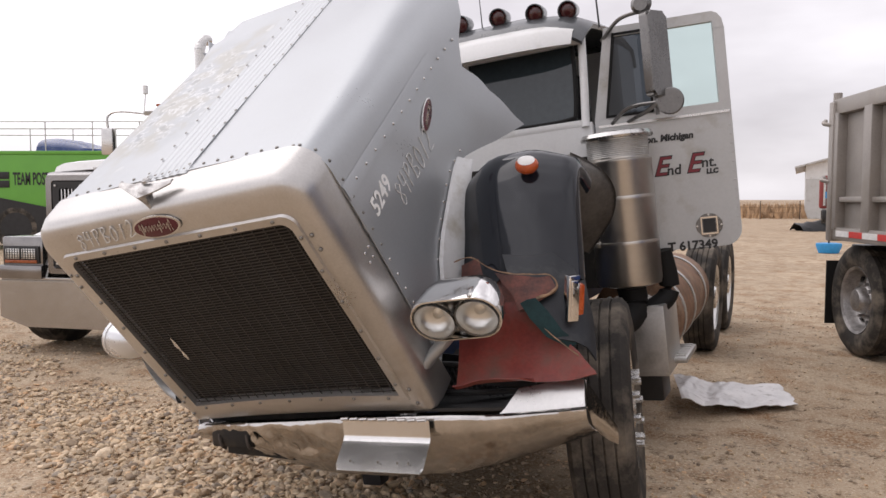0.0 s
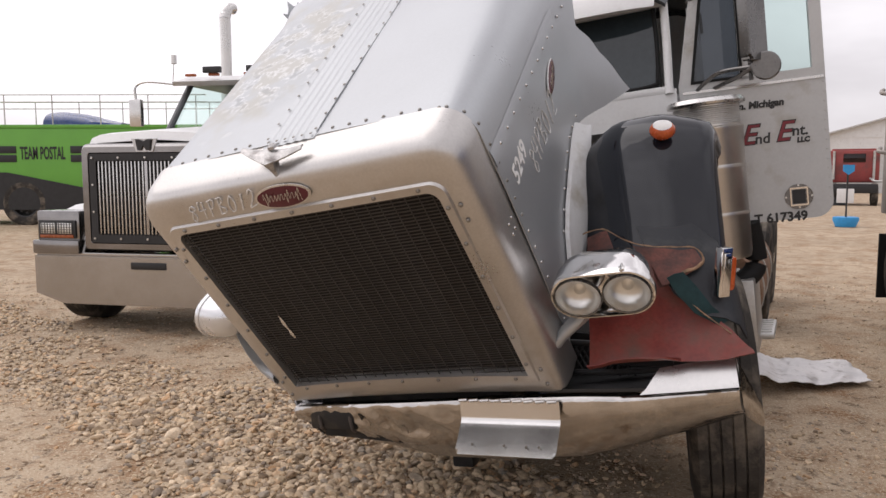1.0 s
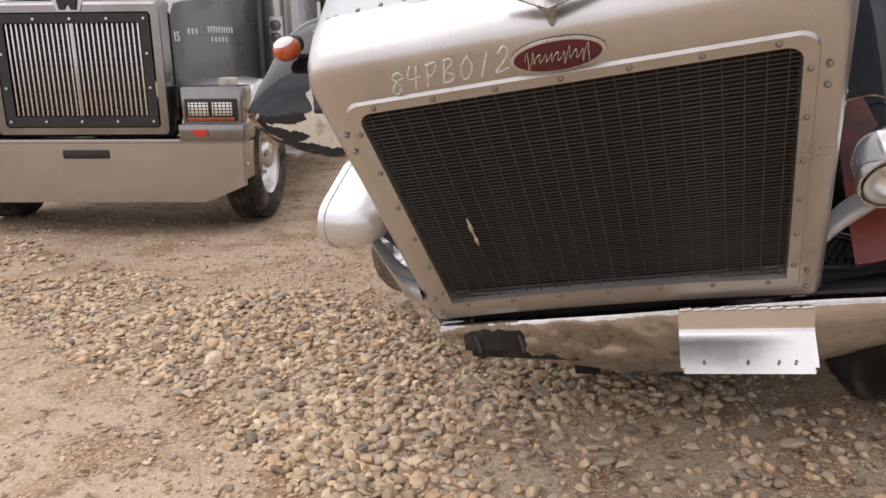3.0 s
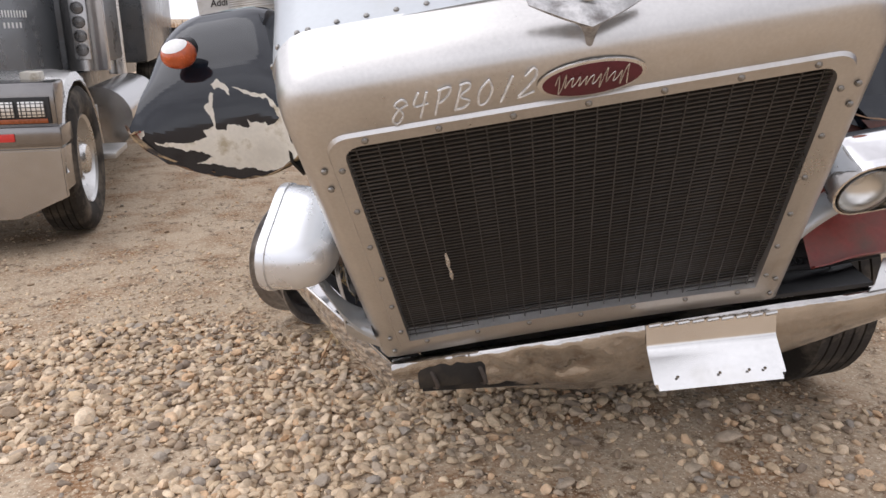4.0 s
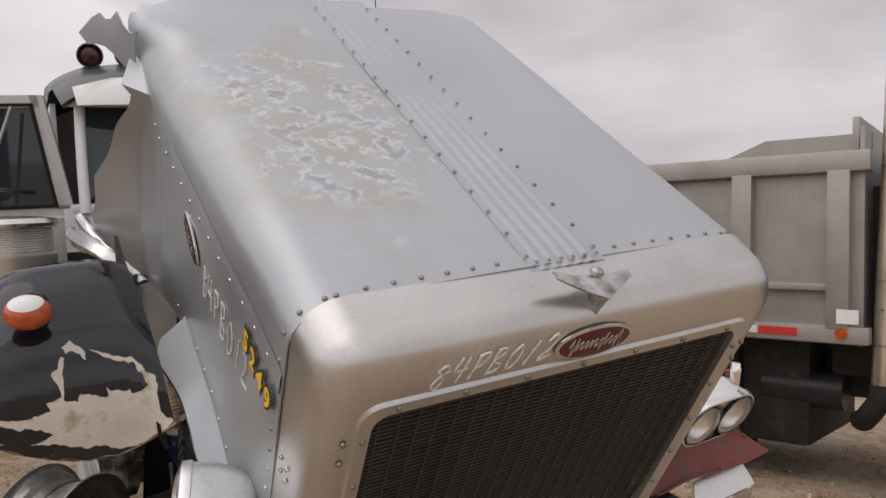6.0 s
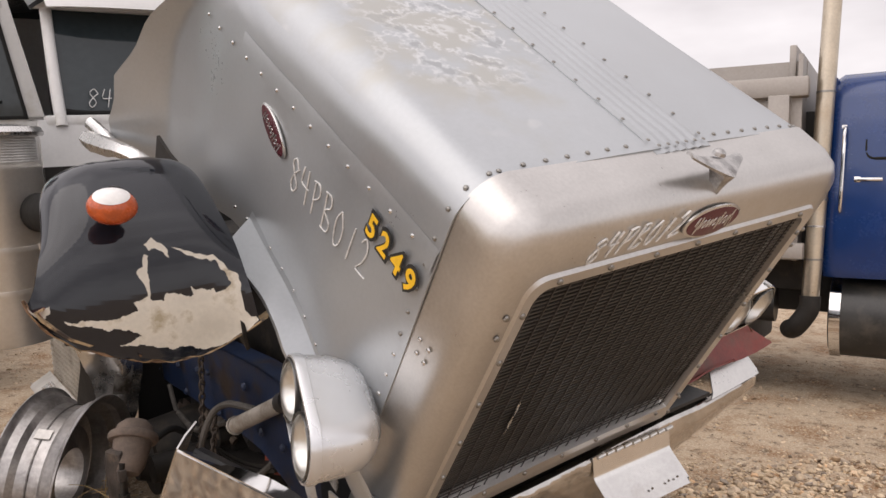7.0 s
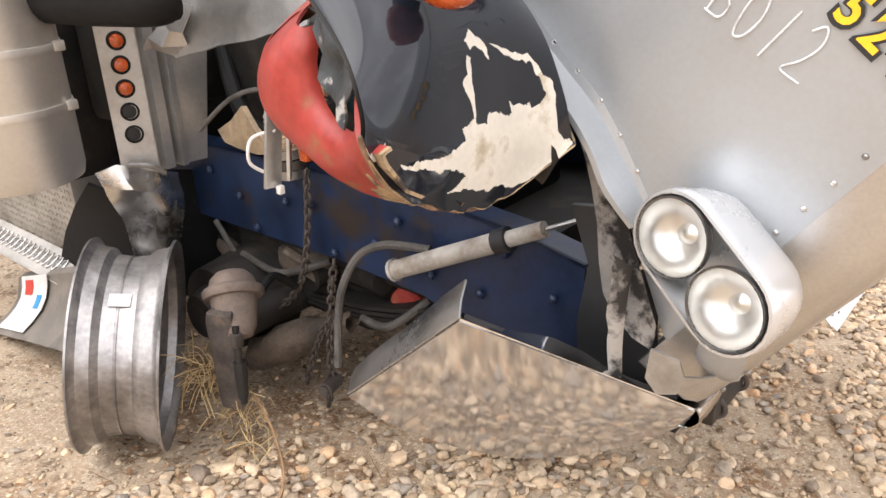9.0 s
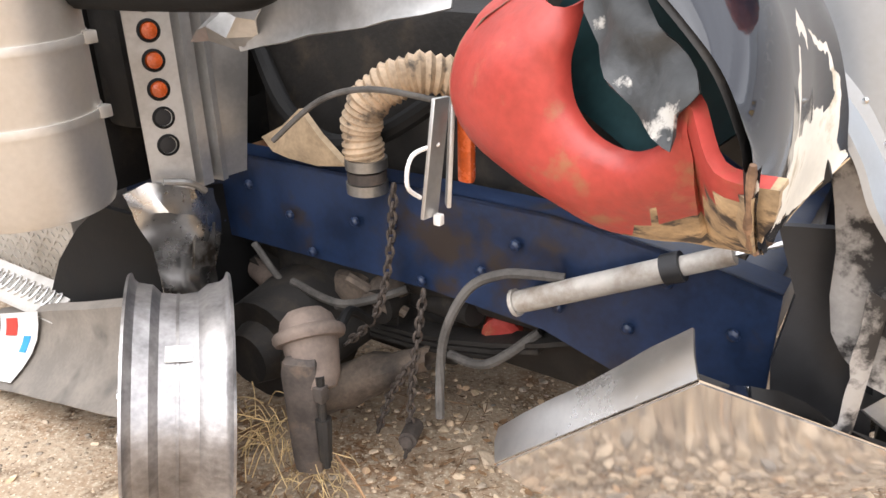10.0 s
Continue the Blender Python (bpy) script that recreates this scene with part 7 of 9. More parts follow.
mo = frame_at((0, 0, 0), (1, 0, 0), (0, 0, 1))
door_l, DOOR_AT = cab_door(1)
door_r, DOOR_R_AT = cab_door(-1)
for text, x, z, sz, m_, sh in (("son, Michigan", 0.42, 1.775, 0.055, BLACK_DECAL, 0.15), ("T 617349", 0.51, 1.105, 0.075, BLACK_DECAL, 0.0), ("LLC", 0.66, 1.545, 0.04, BLACK_DECAL, 0.1), ("nd", 0.44, 1.575, 0.085, BLACK_DECAL, 0.1), ("nt.", 0.645, 1.60, 0.085, BLACK_DECAL, 0.1)):
    writing("lettering", text, sz, m_, door_l, DOOR_AT @ mo @ Matrix.Translation((x, z, 0.047)), 0.0006, sh, "", 0.0028 if sz < 0.08 else 0.0018)
for x in (0.36, 0.55):
    for sz, m_, o, bo in ((0.165, BLACK_DECAL, 0.046, 0.005), (0.16, MAROON, 0.0475, 0.001)):
        writing("lettering", "E", sz, m_, door_l, DOOR_AT @ mo @ Matrix.Translation((x, 1.60, o)), 0.0006, 0.35, "", bo)
for text, x, z, sz, m_, sh in (("Addison,", -0.62, 1.79, 0.055, BLACK_DECAL, 0.15), ("617349", -0.45, 1.105, 0.075, BLACK_DECAL, 0.0), ("rails", -0.58, 1.60, 0.085, BLACK_DECAL, 0.1), ("nd", -0.37, 1.60, 0.085, BLACK_DECAL, 0.1)):
    writing("lettering", text, sz, m_, door_r, DOOR_R_AT @ mo @ Matrix.Translation((x, z, 0.047)), 0.0006, sh, "", 0.001)
for ch, x in (("T", -0.70), ("E", -0.46)):
    writing("lettering", ch, 0.165, MAROON, door_r, DOOR_R_AT @ mo @ Matrix.Translation((x, 1.62, 0.0475)), 0.0006, 0.15, "", 0.004)
# mirror on its bracket
bm = bmesh.new()
MX = Vector((1.28, 2.13, 2.24))
plate(bm, rounded(-0.085, 0.085, -0.24, 0.24, 0.03), 0.06, Matrix.Translation(MX) @ pose(0, 0, 0, 90, 0, 62), bevel=0.012)
mirror = part("mirror", bm, DULL_BACK, truck, "tall west-coast mirror in a steel case", T_POSE)
bm = bmesh.new()
for z in (2.50, 1.97):
    tube(bm, [(0.95, 2.36, z - 0.08), (1.1, 2.22, z), (1.28, 2.14, z)], 0.012, 8)
rod(bm, (1.28, 2.15, 1.9), (1.28, 2.15, 2.6), 0.012, n=8)
tube(bm, [(1.05, 2.38, 1.90), (1.2, 2.2, 1.93), (1.30, 2.12, 1.97)], 0.012, 8)
part("mirror_arm", bm, DULL_BACK, mirror, "", T_POSE)
bm = bmesh.new()
mz = Matrix.Translation((1.36, 2.12, 1.965)) @ Vector((0.1, -1, 0)).to_track_quat("Z", "Y").to_matrix().to_4x4()
rings = lathe(bm, [(0.02, -0.05), (0.06, -0.03), (0.078, 0.0), (0.07, 0.006)], mz, 22)
bm.faces.new(rings[-1])
part("round_mirror", bm, DULL_BACK, mirror, "small round convex mirror", T_POSE)
bm = bmesh.new()
mz = Matrix.Translation((1.255, 2.09, 2.53)) @ Vector((0.0, -1, 0)).to_track_quat("Z", "Y").to_matrix().to_4x4()
rings = lathe(bm, [(0.02, -0.03), (0.05, -0.02), (0.06, 0.0), (0.04, 0.02)], mz, 18)
bm.faces.new(rings[-1])
part("round_mirror", bm, DULL_BACK, mirror, "small round convex mirror", T_POSE)
bm = bmesh.new()
rod(bm, (0.93, 2.42, 2.52), (0.90, 2.46, 3.5), 0.006, 0.002, n=6)
rod(bm, (0.1, 2.55, 2.7), (0.08, 2.6, 3.05), 0.005, 0.002, n=6)
part("aerial", bm, BLACK, cab, "thin black whip aerial", T_POSE)
# mirror on the other door
bm = bmesh.new()
plate(bm, rounded(-0.085, 0.085, -0.24, 0.24, 0.03), 0.06, Matrix.Translation((-1.40, 1.95, 2.29)) @ pose(0, 0, 0, 90, 0, -20), bevel=0.012)
mirror_r = part("mirror", bm, DULL_BACK, truck, "tall west-coast mirror in a steel case", T_POSE)
bm = bmesh.new()
tube(bm, [(-0.98, 2.42, 2.02), (-1.15, 2.20, 2.03), (-1.39, 1.94, 2.03)], 0.010, 8)
tube(bm, [(-1.20, 2.14, 1.96), (-1.18, 2.16, 2.03), (-1.05, 2.33, 2.42)], 0.009, 8)
rod(bm, (-1.39, 1.94, 1.95), (-1.39, 1.94, 2.55), 0.010, n=8)
part("mirror_arm", bm, DULL_BACK, mirror_r, "", T_POSE)
bm = bmesh.new()
mz = Matrix.Translation((-1.378, 1.892, 1.951)) @ Vector((-0.15, -1, 0)).to_track_quat("Z", "Y").to_matrix().to_4x4()
rings = lathe(bm, [(0.02, -0.05), (0.06, -0.03), (0.085, 0.0), (0.080, 0.008), (0.05, 0.014), (0.01, 0.016)], mz, 24)
bm.faces.new(rings[-1])
part("round_mirror", bm, CHROME, mirror_r, "small round convex mirror", T_POSE)


# ---- air cleaners, steps, tanks ----
def air_cleaner(x, y, z0, z1, r, label, metal=BRUSHED):
    base = Matrix.Translation((x, y, z0))
    h = z1 - z0
    bm_ = bmesh.new()
    rings_ = lathe(bm_, [(r * 0.5, -0.05), (r * 0.96, -0.03), (r, 0.0), (r, h * 0.78), (r * 1.01, h * 0.785), (r * 1.01, h * 0.80), (r * 0.93, h * 0.81), (r * 0.93, h * 0.95)], base, 40)
    body = part("air_cleaner", bm_, metal, truck, label, T_POSE, 40)
    bm_ = bmesh.new()
    rings_ = lathe(bm_, [(r * 0.9, h * 0.94), (r * 1.1, h * 0.945), (r * 1.12, h * 0.96), (r * 1.06, h * 0.985), (r * 0.6, h), (0.02, h * 1.004)], base, 40)
    bm_.faces.new(rings_[-1])
    part("cap", bm_, STEEL, body, "", T_POSE, 40)
    bm_ = bmesh.new()
    prof = []
    for k in range(10):
        prof += [(r * 0.935, h * (0.82 + 0.012 * k)), (r * 0.95, h * (0.824 + 0.012 * k)), (r * 0.935, h * (0.828 + 0.012 * k))]
    lathe(bm_, prof, base, 36)
    part("screen", bm_, ALU, body, "fine intake screen", T_POSE)
    for z in ((0.25, 0.55) if x > 0 else (0.22, 0.42)):
        bm_ = bmesh.new()
        lathe(bm_, [(r, h * z - 0.010), (r + 0.004, h * z - 0.010), (r + 0.005, h * z), (r + 0.004, h * z + 0.010), (r, h * z + 0.010)], base, 40)
        sx = 1 if x < 0 else -1
        box(bm_, (x + sx * r * 0.72, y - r * 0.75, z0 + h * z), (0.034, 0.024, 0.03), 0.005)
        part("strap", bm_, metal, body, "", T_POSE)
    return body


ac_l = air_cleaner(1.03, 2.14, 0.96, 1.84, 0.19, "round stainless air cleaner canister beside the cab", BRIGHT_CAN)
ac_r = air_cleaner(-1.10, 2.02, 1.05, 1.90, 0.19, "round dusty stainless air cleaner canister")
bm = bmesh.new()
tube(bm, [(1.03, 2.14, 0.93), (1.04, 2.13, 0.80), (1.0, 2.05, 0.72), (0.9, 1.9, 0.72)], 0.085, 16)
tube(bm, [(1.2, 2.3, 1.1), (1.22, 2.32, 0.85), (1.12, 2.2, 0.76), (0.98, 2.05, 0.74)], 0.06, 16)
part("intake_elbow", bm, RUBBER, ac_l, "black rubber intake elbow", T_POSE)
bm = bmesh.new()
tube(bm, [(-1.02, 2.0, 1.545), (-0.96, 1.86, 1.545), (-0.95, 1.65, 1.55), (-0.93, 1.42, 1.56), (-0.90, 1.39, 1.57)], 0.078, 18)
part("intake_elbow", bm, RUBBER, ac_r, "black rubber intake pipe", T_POSE)
# light panel beside the right air cleaner
bm = bmesh.new()
rows = []
for z in (0.945, 1.1, 1.25, 1.4, 1.56):
    k = (z - 0.95)
    rows.append([(-0.80, 1.98, z), (-0.69, 1.94, z), (-0.686, 1.97, z), (-0.665, 1.97, z), (-0.66, 1.94, z), (-0.63, 1.94, z), (-0.626, 1.975, z), (-0.605, 1.975, z), (-0.60, 1.925, z), (-0.585, 1.93, z), (-0.58, 1.95, z), (-0.53 + 0.07 * k, 1.945 - 0.02 * k, z + 0.03 * k), (-0.50 + 0.16 * k, 1.94 - 0.03 * k, z + 0.05 * k)])
grid(bm, [r[::-1] for r in rows], thick=0.004)
light_panel = part("light_panel", bm, ALU, truck, "bent aluminium panel with round marker lights", T_POSE, 25)
for k in range(6):
    bm = bmesh.new()
    mz = Matrix.Translation((-0.745, 1.958, 1.46 - 0.075 * k)) @ Vector((-0.35, -1, 0)).to_track_quat("Z", "Y").to_matrix().to_4x4()
    rings = lathe(bm, [(0.03, -0.004), (0.03, 0.006), (0.024, 0.008), (0.023, 0.005)], mz, 20)
    part("light_ring", bm, RUBBER, light_panel, "", T_POSE)
    bm = bmesh.new()
    rings = lathe(bm, [(0.023, 0.002), (0.02, 0.012 if k < 4 else 0.0025), (0.008, 0.016 if k < 4 else 0.003)], mz, 18)
    bm.faces.new(rings[-1])
    part("light_lens", bm, AMBER if k < 4 else BLACK, light_panel, "small round amber light" if k < 4 else "empty light hole", T_POSE)
# torn cowl sheet above
bm = bmesh.new()
rows = []
for i in range(9):
    t = i / 8
    rows.append([Vector((-0.75, 1.62 - 0.58 * t, 1.362 + 0.125 * t + 0.008 * noise.noise((t * 9, 1, 1)))) + Vector((0.05 * s + 0.02 * noise.noise((t * 6, s * 4, 2)), 0.03 * s, 0.20 * s)) for s in (0, 0.12, 0.3, 0.6, 1)])
grid(bm, rows, thick=0.005)
part("torn_cowl", bm, ALU, truck, "torn scorched aluminium cowl side sheet", T_POSE, 50)
# curled bright lip behind the lower corner of the hood
bm = bmesh.new()
lip_path = smooth_path([(-0.70, 1.36, 0.085), (-0.745, 1.44, 0.11), (-0.793, 1.53, 0.122), (-0.83, 1.64, 0.12), (-0.855, 1.76, 0.112)], 5)
grid(bm, [[p + Vector((-0.012 - 0.022 * math.cos(a), 0.0, 0.028 * math.sin(a) + 0.01 * noise.noise((k * 0.4, a, 1)))) for a in (-0.3, 0.2, 0.8, 1.5, 2.2, 2.9)] for k, p in enumerate(lip_path)], thick=0.003)
part("curled_lip", bm, STEEL, hood_r, "bright curled cowl lip", H_POSE, 50)
bm = bmesh.new()
box(bm, (-0.975, 0.935, 1.275), (0.045, 0.008, 0.21), 0.002, pose(0, 0, 0, 4, 6, 0))
box(bm, (-0.935, 0.93, 1.275), (0.03, 0.008, 0.19), 0.002, pose(0, 0, 0, 4, 6, 40))
hang = part("hanging_bracket", bm, ALU, truck, "hanging aluminium lamp bracket", T_POSE)
bm = bmesh.new()
box(bm, (-0.905, 0.915, 1.28), (0.02, 0.03, 0.13), 0.008)
part("side_lamp", bm, AMBER, hang, "amber side lamp", T_POSE)
bm = bmesh.new()
tube(bm, [(-0.97, 0.93, 1.30), (-1.02, 0.95, 1.29), (-1.03, 0.955, 1.24), (-1.0, 0.95, 1.21)], 0.004, 6)
box(bm, (-0.975, 0.93, 1.165), (0.015, 0.015, 0.02), 0.003)
part("lamp_wire", bm, PAPER, hang, "loose white wire", T_POSE)
# the same lamp, still in place, on the left fender
bm = bmesh.new()
at_l = frame_at((0.452, 2.675, 1.155), (1, 0.40, 0.03), (0.06, -0.08, 1))
box(bm, (0, 0, 0), (0.044, 0.165, 0.035), 0.005)
box(bm, (0, 0, 0.018), (0.026, 0.13, 0.008), 0.003)
side_l = part("side_lamp", bm, CHROME, truck, "chrome side lamp with an amber lens", at_l)
bm = bmesh.new()
box(bm, (0.034, -0.008, -0.008), (0.030, 0.115, 0.04), 0.013)
part("lens", bm, AMBER, side_l, "amber lens", at_l)
# boxes, steps, tank
bm = bmesh.new()
box(bm, (0.965, 2.34, 0.58), (0.50, 0.46, 0.42), 0.012)
batt = part("battery_box", bm, ALU, truck, "grey aluminium battery box", T_POSE)
bm = bmesh.new()
box(bm, (0, 0, 0), (0.022, 0.40, 0.016), 0.006)
tread = part("tread_rib", bm, ALU, batt, "", T_POSE @ Matrix.Translation((0.80, 2.34, 0.795)))
for k in range(1, 7):
    again(tread, batt, T_POSE @ Matrix.Translation((0.80 + 0.05 * k, 2.34, 0.795)))
bm = bmesh.new()
box(bm, (1.20, 2.52, 0.42), (0.18, 0.42, 0.035), 0.01)
for k in range(6):
    box(bm, (1.20, 2.36 + 0.065 * k, 0.441), (0.15, 0.018, 0.012), 0.004)
part("step", bm, ALU, truck, "ribbed aluminium cab step", T_POSE)
bm = bmesh.new()
box(bm, (0.98, 2.45, 0.28), (0.30, 0.25, 0.24), 0.02)
part("step_bracket", bm, BLACK, truck, "black step bracket", T_POSE)
bm = bmesh.new()
mz = Matrix.Translation((0.92, 2.70, 0.62)) @ pose(0, 0, 0, -90, 0, 0)
rings = lathe(bm, [(0.02, -0.04), (0.22, -0.03), (0.295, 0.0), (0.30, 0.02), (0.30, 1.5), (0.29, 1.52), (0.02, 1.55)], mz, 36)
tank_l = part("fuel_tank", bm, TANK_BROWN, truck, "rusty brown quilted end of a round fuel tank", T_POSE, 40)
for z in (0.12, 0.6, 1.2):
    bm = bmesh.new()
    lathe(bm, [(0.301, z), (0.308, z), (0.308, z + 0.06), (0.301, z + 0.06)], mz, 36)
    part("tank_strap", bm, ALU, tank_l, "", T_POSE)


def tread_plate(bm_, m, w, h, nx, ny):
    for i in range(nx):
        for j in range(ny):
            p = m @ Vector(((i + 0.5) / nx * w - w / 2, (j + 0.5) / ny * h - h / 2, 0.001))
            turn = m.to_3x3().to_4x4() @ pose(0, 0, 0, 0, 0, 45 if (i + j) % 2 else -45)
            box(bm_, p, (0.020, 0.005, 0.003), 0, turn)


bm = bmesh.new()
box(bm, (-0.53, 3.08, 0.71), (0.38, 1.00, 0.56), 0.015)
toolbox = part("tool_box", bm, TREAD, truck, "dusty tread-plate tool box under the cab door", T_POSE)
bm = bmesh.new()
tread_plate(bm, frame_at((-0.7225, 3.08, 0.71), (0, -1, 0), (0, 0, 1)), 0.98, 0.54, 30, 17)
part("tread_pattern", bm, TREAD, toolbox, "", T_POSE, 0)
# serrated step along its foot
bm = bmesh.new()
grid(bm, [[(-0.735, y, 0.462), (-0.745, y, 0.452), (-0.84, y, 0.40), (-0.85, y, 0.385)] for y in (2.60, 2.9, 3.2, 3.6)], thick=0.006)
step_r = part("step", bm, TREAD, toolbox, "serrated aluminium step tread", T_POSE, 30)
bm = bmesh.new()
lathe(bm, [(0.040, 0.0), (0.036, 0.012), (0.028, 0.013), (0.024, 0.002)], Matrix.Diagonal((1.0, 0.42, 1.0, 1.0)), 16)
first = None
for k in range(18):
    at = T_POSE @ frame_at((-0.7925, 2.65 + 0.043 * k, 0.427), (-0.095, 0, -0.052), (0, -1, 0))
    first = again(first, step_r, at) if first else part("step_tooth", bm, STEEL, step_r, "", at)
# dusty guard sheet behind the rim
bm = bmesh.new()
rows = []
for k in range(11):
    t = k / 10
    y = 3.0 - 1.0 * t
    top, low = Vector((-0.85, y, 0.315 + 0.33 * t)), Vector((-1.03, y, 0.12 + 0.23 * t))
    row = []
    for f in (0, 0.04, 0.2, 0.4, 0.6, 0.8, 1.0):
        q = top.lerp(low, f) + Vector((0.045, 0, -0.02)) * math.sin(math.pi * f)
        q += Vector((0.01, 0, 0)) * noise.noise((y * 4, f * 3, 6))
        row.append(q + (Vector((0.03, 0, 0.004)) if f == 0 else Vector()))
    rows.append(row)
grid(bm, rows, thick=0.008)
flap_r = part("mud_guard", bm, GUARD, truck, "bent dusty mud guard sheet behind the rim", T_POSE, 50)


def on_guard(y, f):
    t = (3.0 - y) / 1.0
    top, low = Vector((-0.85, y, 0.315 + 0.33 * t)), Vector((-1.03, y, 0.12 + 0.23 * t))
    return top.lerp(low, f) + Vector((0.045, 0, -0.02)) * math.sin(math.pi * f) + Vector((-0.012, 0, 0.004))


for name, y0, y1, f0, f1, m_, lift in (("sticker", 2.66, 2.93, 0.03, 0.9, PAPER, 0.0), ("sticker_print", 2.70, 2.745, 0.34, 0.55, BLUE_PRINT, 0.004), ("sticker_print", 2.80, 2.88, 0.10, 0.34, TAPE_RED, 0.004)):
    bm = bmesh.new()
    grid(bm, [[on_guard(y0 + (y1 - y0) * q / 4, f0 + (f1 - f0) * w / 5) + Vector((-lift, 0, lift * 0.5)) for w in range(6)] for q in range(4, -1, -1)], thick=0.002)
    part(name, bm, m_, flap_r, "torn white sticker" if name == "sticker" else "", T_POSE, 50)
# torn bracket, bright at its fold
bm = bmesh.new()
rows = [[(-0.888, 2.0, 0.978), (-0.82, 1.97, 0.99), (-0.70, 1.95, 0.945), (-0.60, 1.97, 0.905)], [(-0.86, 2.0, 0.92), (-0.80, 1.93, 0.915), (-0.70, 1.92, 0.87), (-0.605, 1.96, 0.84)], [(-0.83, 2.01, 0.83), (-0.77, 1.97, 0.81), (-0.69, 1.95, 0.77), (-0.62, 1.97, 0.745)], [(-0.80, 2.02, 0.74), (-0.75, 1.99, 0.70), (-0.69, 1.97, 0.66), (-0.64, 1.98, 0.64)], [(-0.80, 2.02, 0.62), (-0.75, 2.0, 0.59), (-0.70, 1.98, 0.575), (-0.655, 1.99, 0.57)]]
grid(bm, [[Vector(p) + 0.012 * Vector((0, noise.noise(Vector(p) * 17), noise.noise(Vector(p) * 15))) for p in r] for r in rows], thick=0.006)
bmesh.ops.subdivide_edges(bm, edges=bm.edges, cuts=3, use_grid_fill=True)
for v in bm.verts:
    v.co += Vector((0.006 * noise.noise(v.co * 21), 0.022 * noise.noise(v.co * 13 + Vector((3, 0, 0))), 0.004 * noise.noise(v.co * 30)))
torn_b = part("torn_bracket", bm, STEEL, truck, "torn bent sheet-metal bracket", T_POSE, 35)
bm = bmesh.new()
box(bm, (-0.70, 1.935, 0.775), (0.075, 0.012, 0.13), 0.004, pose(0, 0, 0, 0, 12, 0))
part("clip_plate", bm, DARK_ALU, torn_b, "grimy riveted plate", T_POSE)
bm = bmesh.new()
tube(bm, [(-0.80, 1.93, 1.0), (-0.74, 1.90, 0.985), (-0.70, 1.89, 0.95)], 0.010, 8)
part("bent_bolt", bm, BOLT, torn_b, "bent bolt", T_POSE)
# black rubber skirts on each side of it
bm = bmesh.new()
grid(bm, [[(-0.80, 2.24, 0.88), (-0.74, 2.12, 0.84), (-0.70, 2.06, 0.80)], [(-0.76, 2.46, 0.74), (-0.74, 2.25, 0.72), (-0.70, 2.08, 0.70)], [(-0.75, 2.63, 0.58), (-0.75, 2.35, 0.58), (-0.71, 2.10, 0.58)], [(-0.76, 2.74, 0.40), (-0.77, 2.4, 0.44), (-0.73, 2.12, 0.48)], [(-0.78, 2.76, 0.30), (-0.78, 2.4, 0.34), (-0.74, 2.12, 0.38)]], thick=0.012)
part("rubber_skirt", bm, RUBBER, truck, "black rubber skirt", T_POSE, 50)
bm = bmesh.new()
grid(bm, [[(-0.60, 2.09, 0.90), (-0.48, 2.08, 0.87), (-0.36, 2.09, 0.84)], [(-0.61, 2.08, 0.65), (-0.49, 2.07, 0.62), (-0.38, 2.08, 0.60)], [(-0.63, 2.08, 0.40), (-0.51, 2.07, 0.38), (-0.41, 2.08, 0.36)]], thick=0.012)
part("rubber_skirt", bm, RUBBER, truck, "", T_POSE, 50)
# crumpled tip of the cowl sheet over the light panel
bm = bmesh.new()
rows = [[(-0.75, 1.79, 1.37), (-0.76, 1.75, 1.40), (-0.74, 1.72, 1.43), (-0.72, 1.70, 1.50)], [(-0.77, 1.70, 1.385), (-0.80, 1.67, 1.42), (-0.75, 1.66, 1.45), (-0.73, 1.64, 1.52)], [(-0.73, 1.64, 1.36), (-0.79, 1.62, 1.40), (-0.77, 1.60, 1.44), (-0.74, 1.58, 1.52)], [(-0.76, 1.60, 1.375), (-0.74, 1.57, 1.40), (-0.77, 1.54, 1.44), (-0.75, 1.50, 1.51)]]
grid(bm, rows, thick=0.004)
part("crumpled_tip", bm, ALU, truck, "crumpled aluminium tip of the cowl sheet", T_POSE, 20)
# straw in the brake parts
rng = random.Random(3)
bm = bmesh.new()
for k in range(46):
    p = Vector((-0.82 + rng.uniform(-0.06, 0.04), 1.47 + rng.uniform(-0.10, 0.10), 0.24 + rng.uniform(0, 0.16)))
    d = Vector((rng.uniform(-0.8, 0.2), rng.uniform(-1, 1), rng.uniform(-1.0, 0.15))).normalized() * rng.uniform(0.04, 0.12)
    tube(bm, [p, p + d * 0.5 + Vector((rng.uniform(-0.02, 0.02), 0, 0.012)), p + d], 0.0013, 4, 3)
for k in range(38):
    p = Vector((-0.86 + rng.uniform(-0.05, 0.05), 1.565 + rng.uniform(-0.05, 0.05), 0.40 + rng.uniform(-0.05, 0.05)))
    d = Vector((rng.uniform(-0.8, 0.3), rng.uniform(-1, 1), rng.uniform(-1.5, 0.6))).normalized() * rng.uniform(0.06, 0.17)
    tube(bm, [p, p + d * 0.5 + Vector((rng.uniform(-0.02, 0.02), rng.uniform(-0.02, 0.02), 0.02)), p + d], 0.0015, 4, 3)
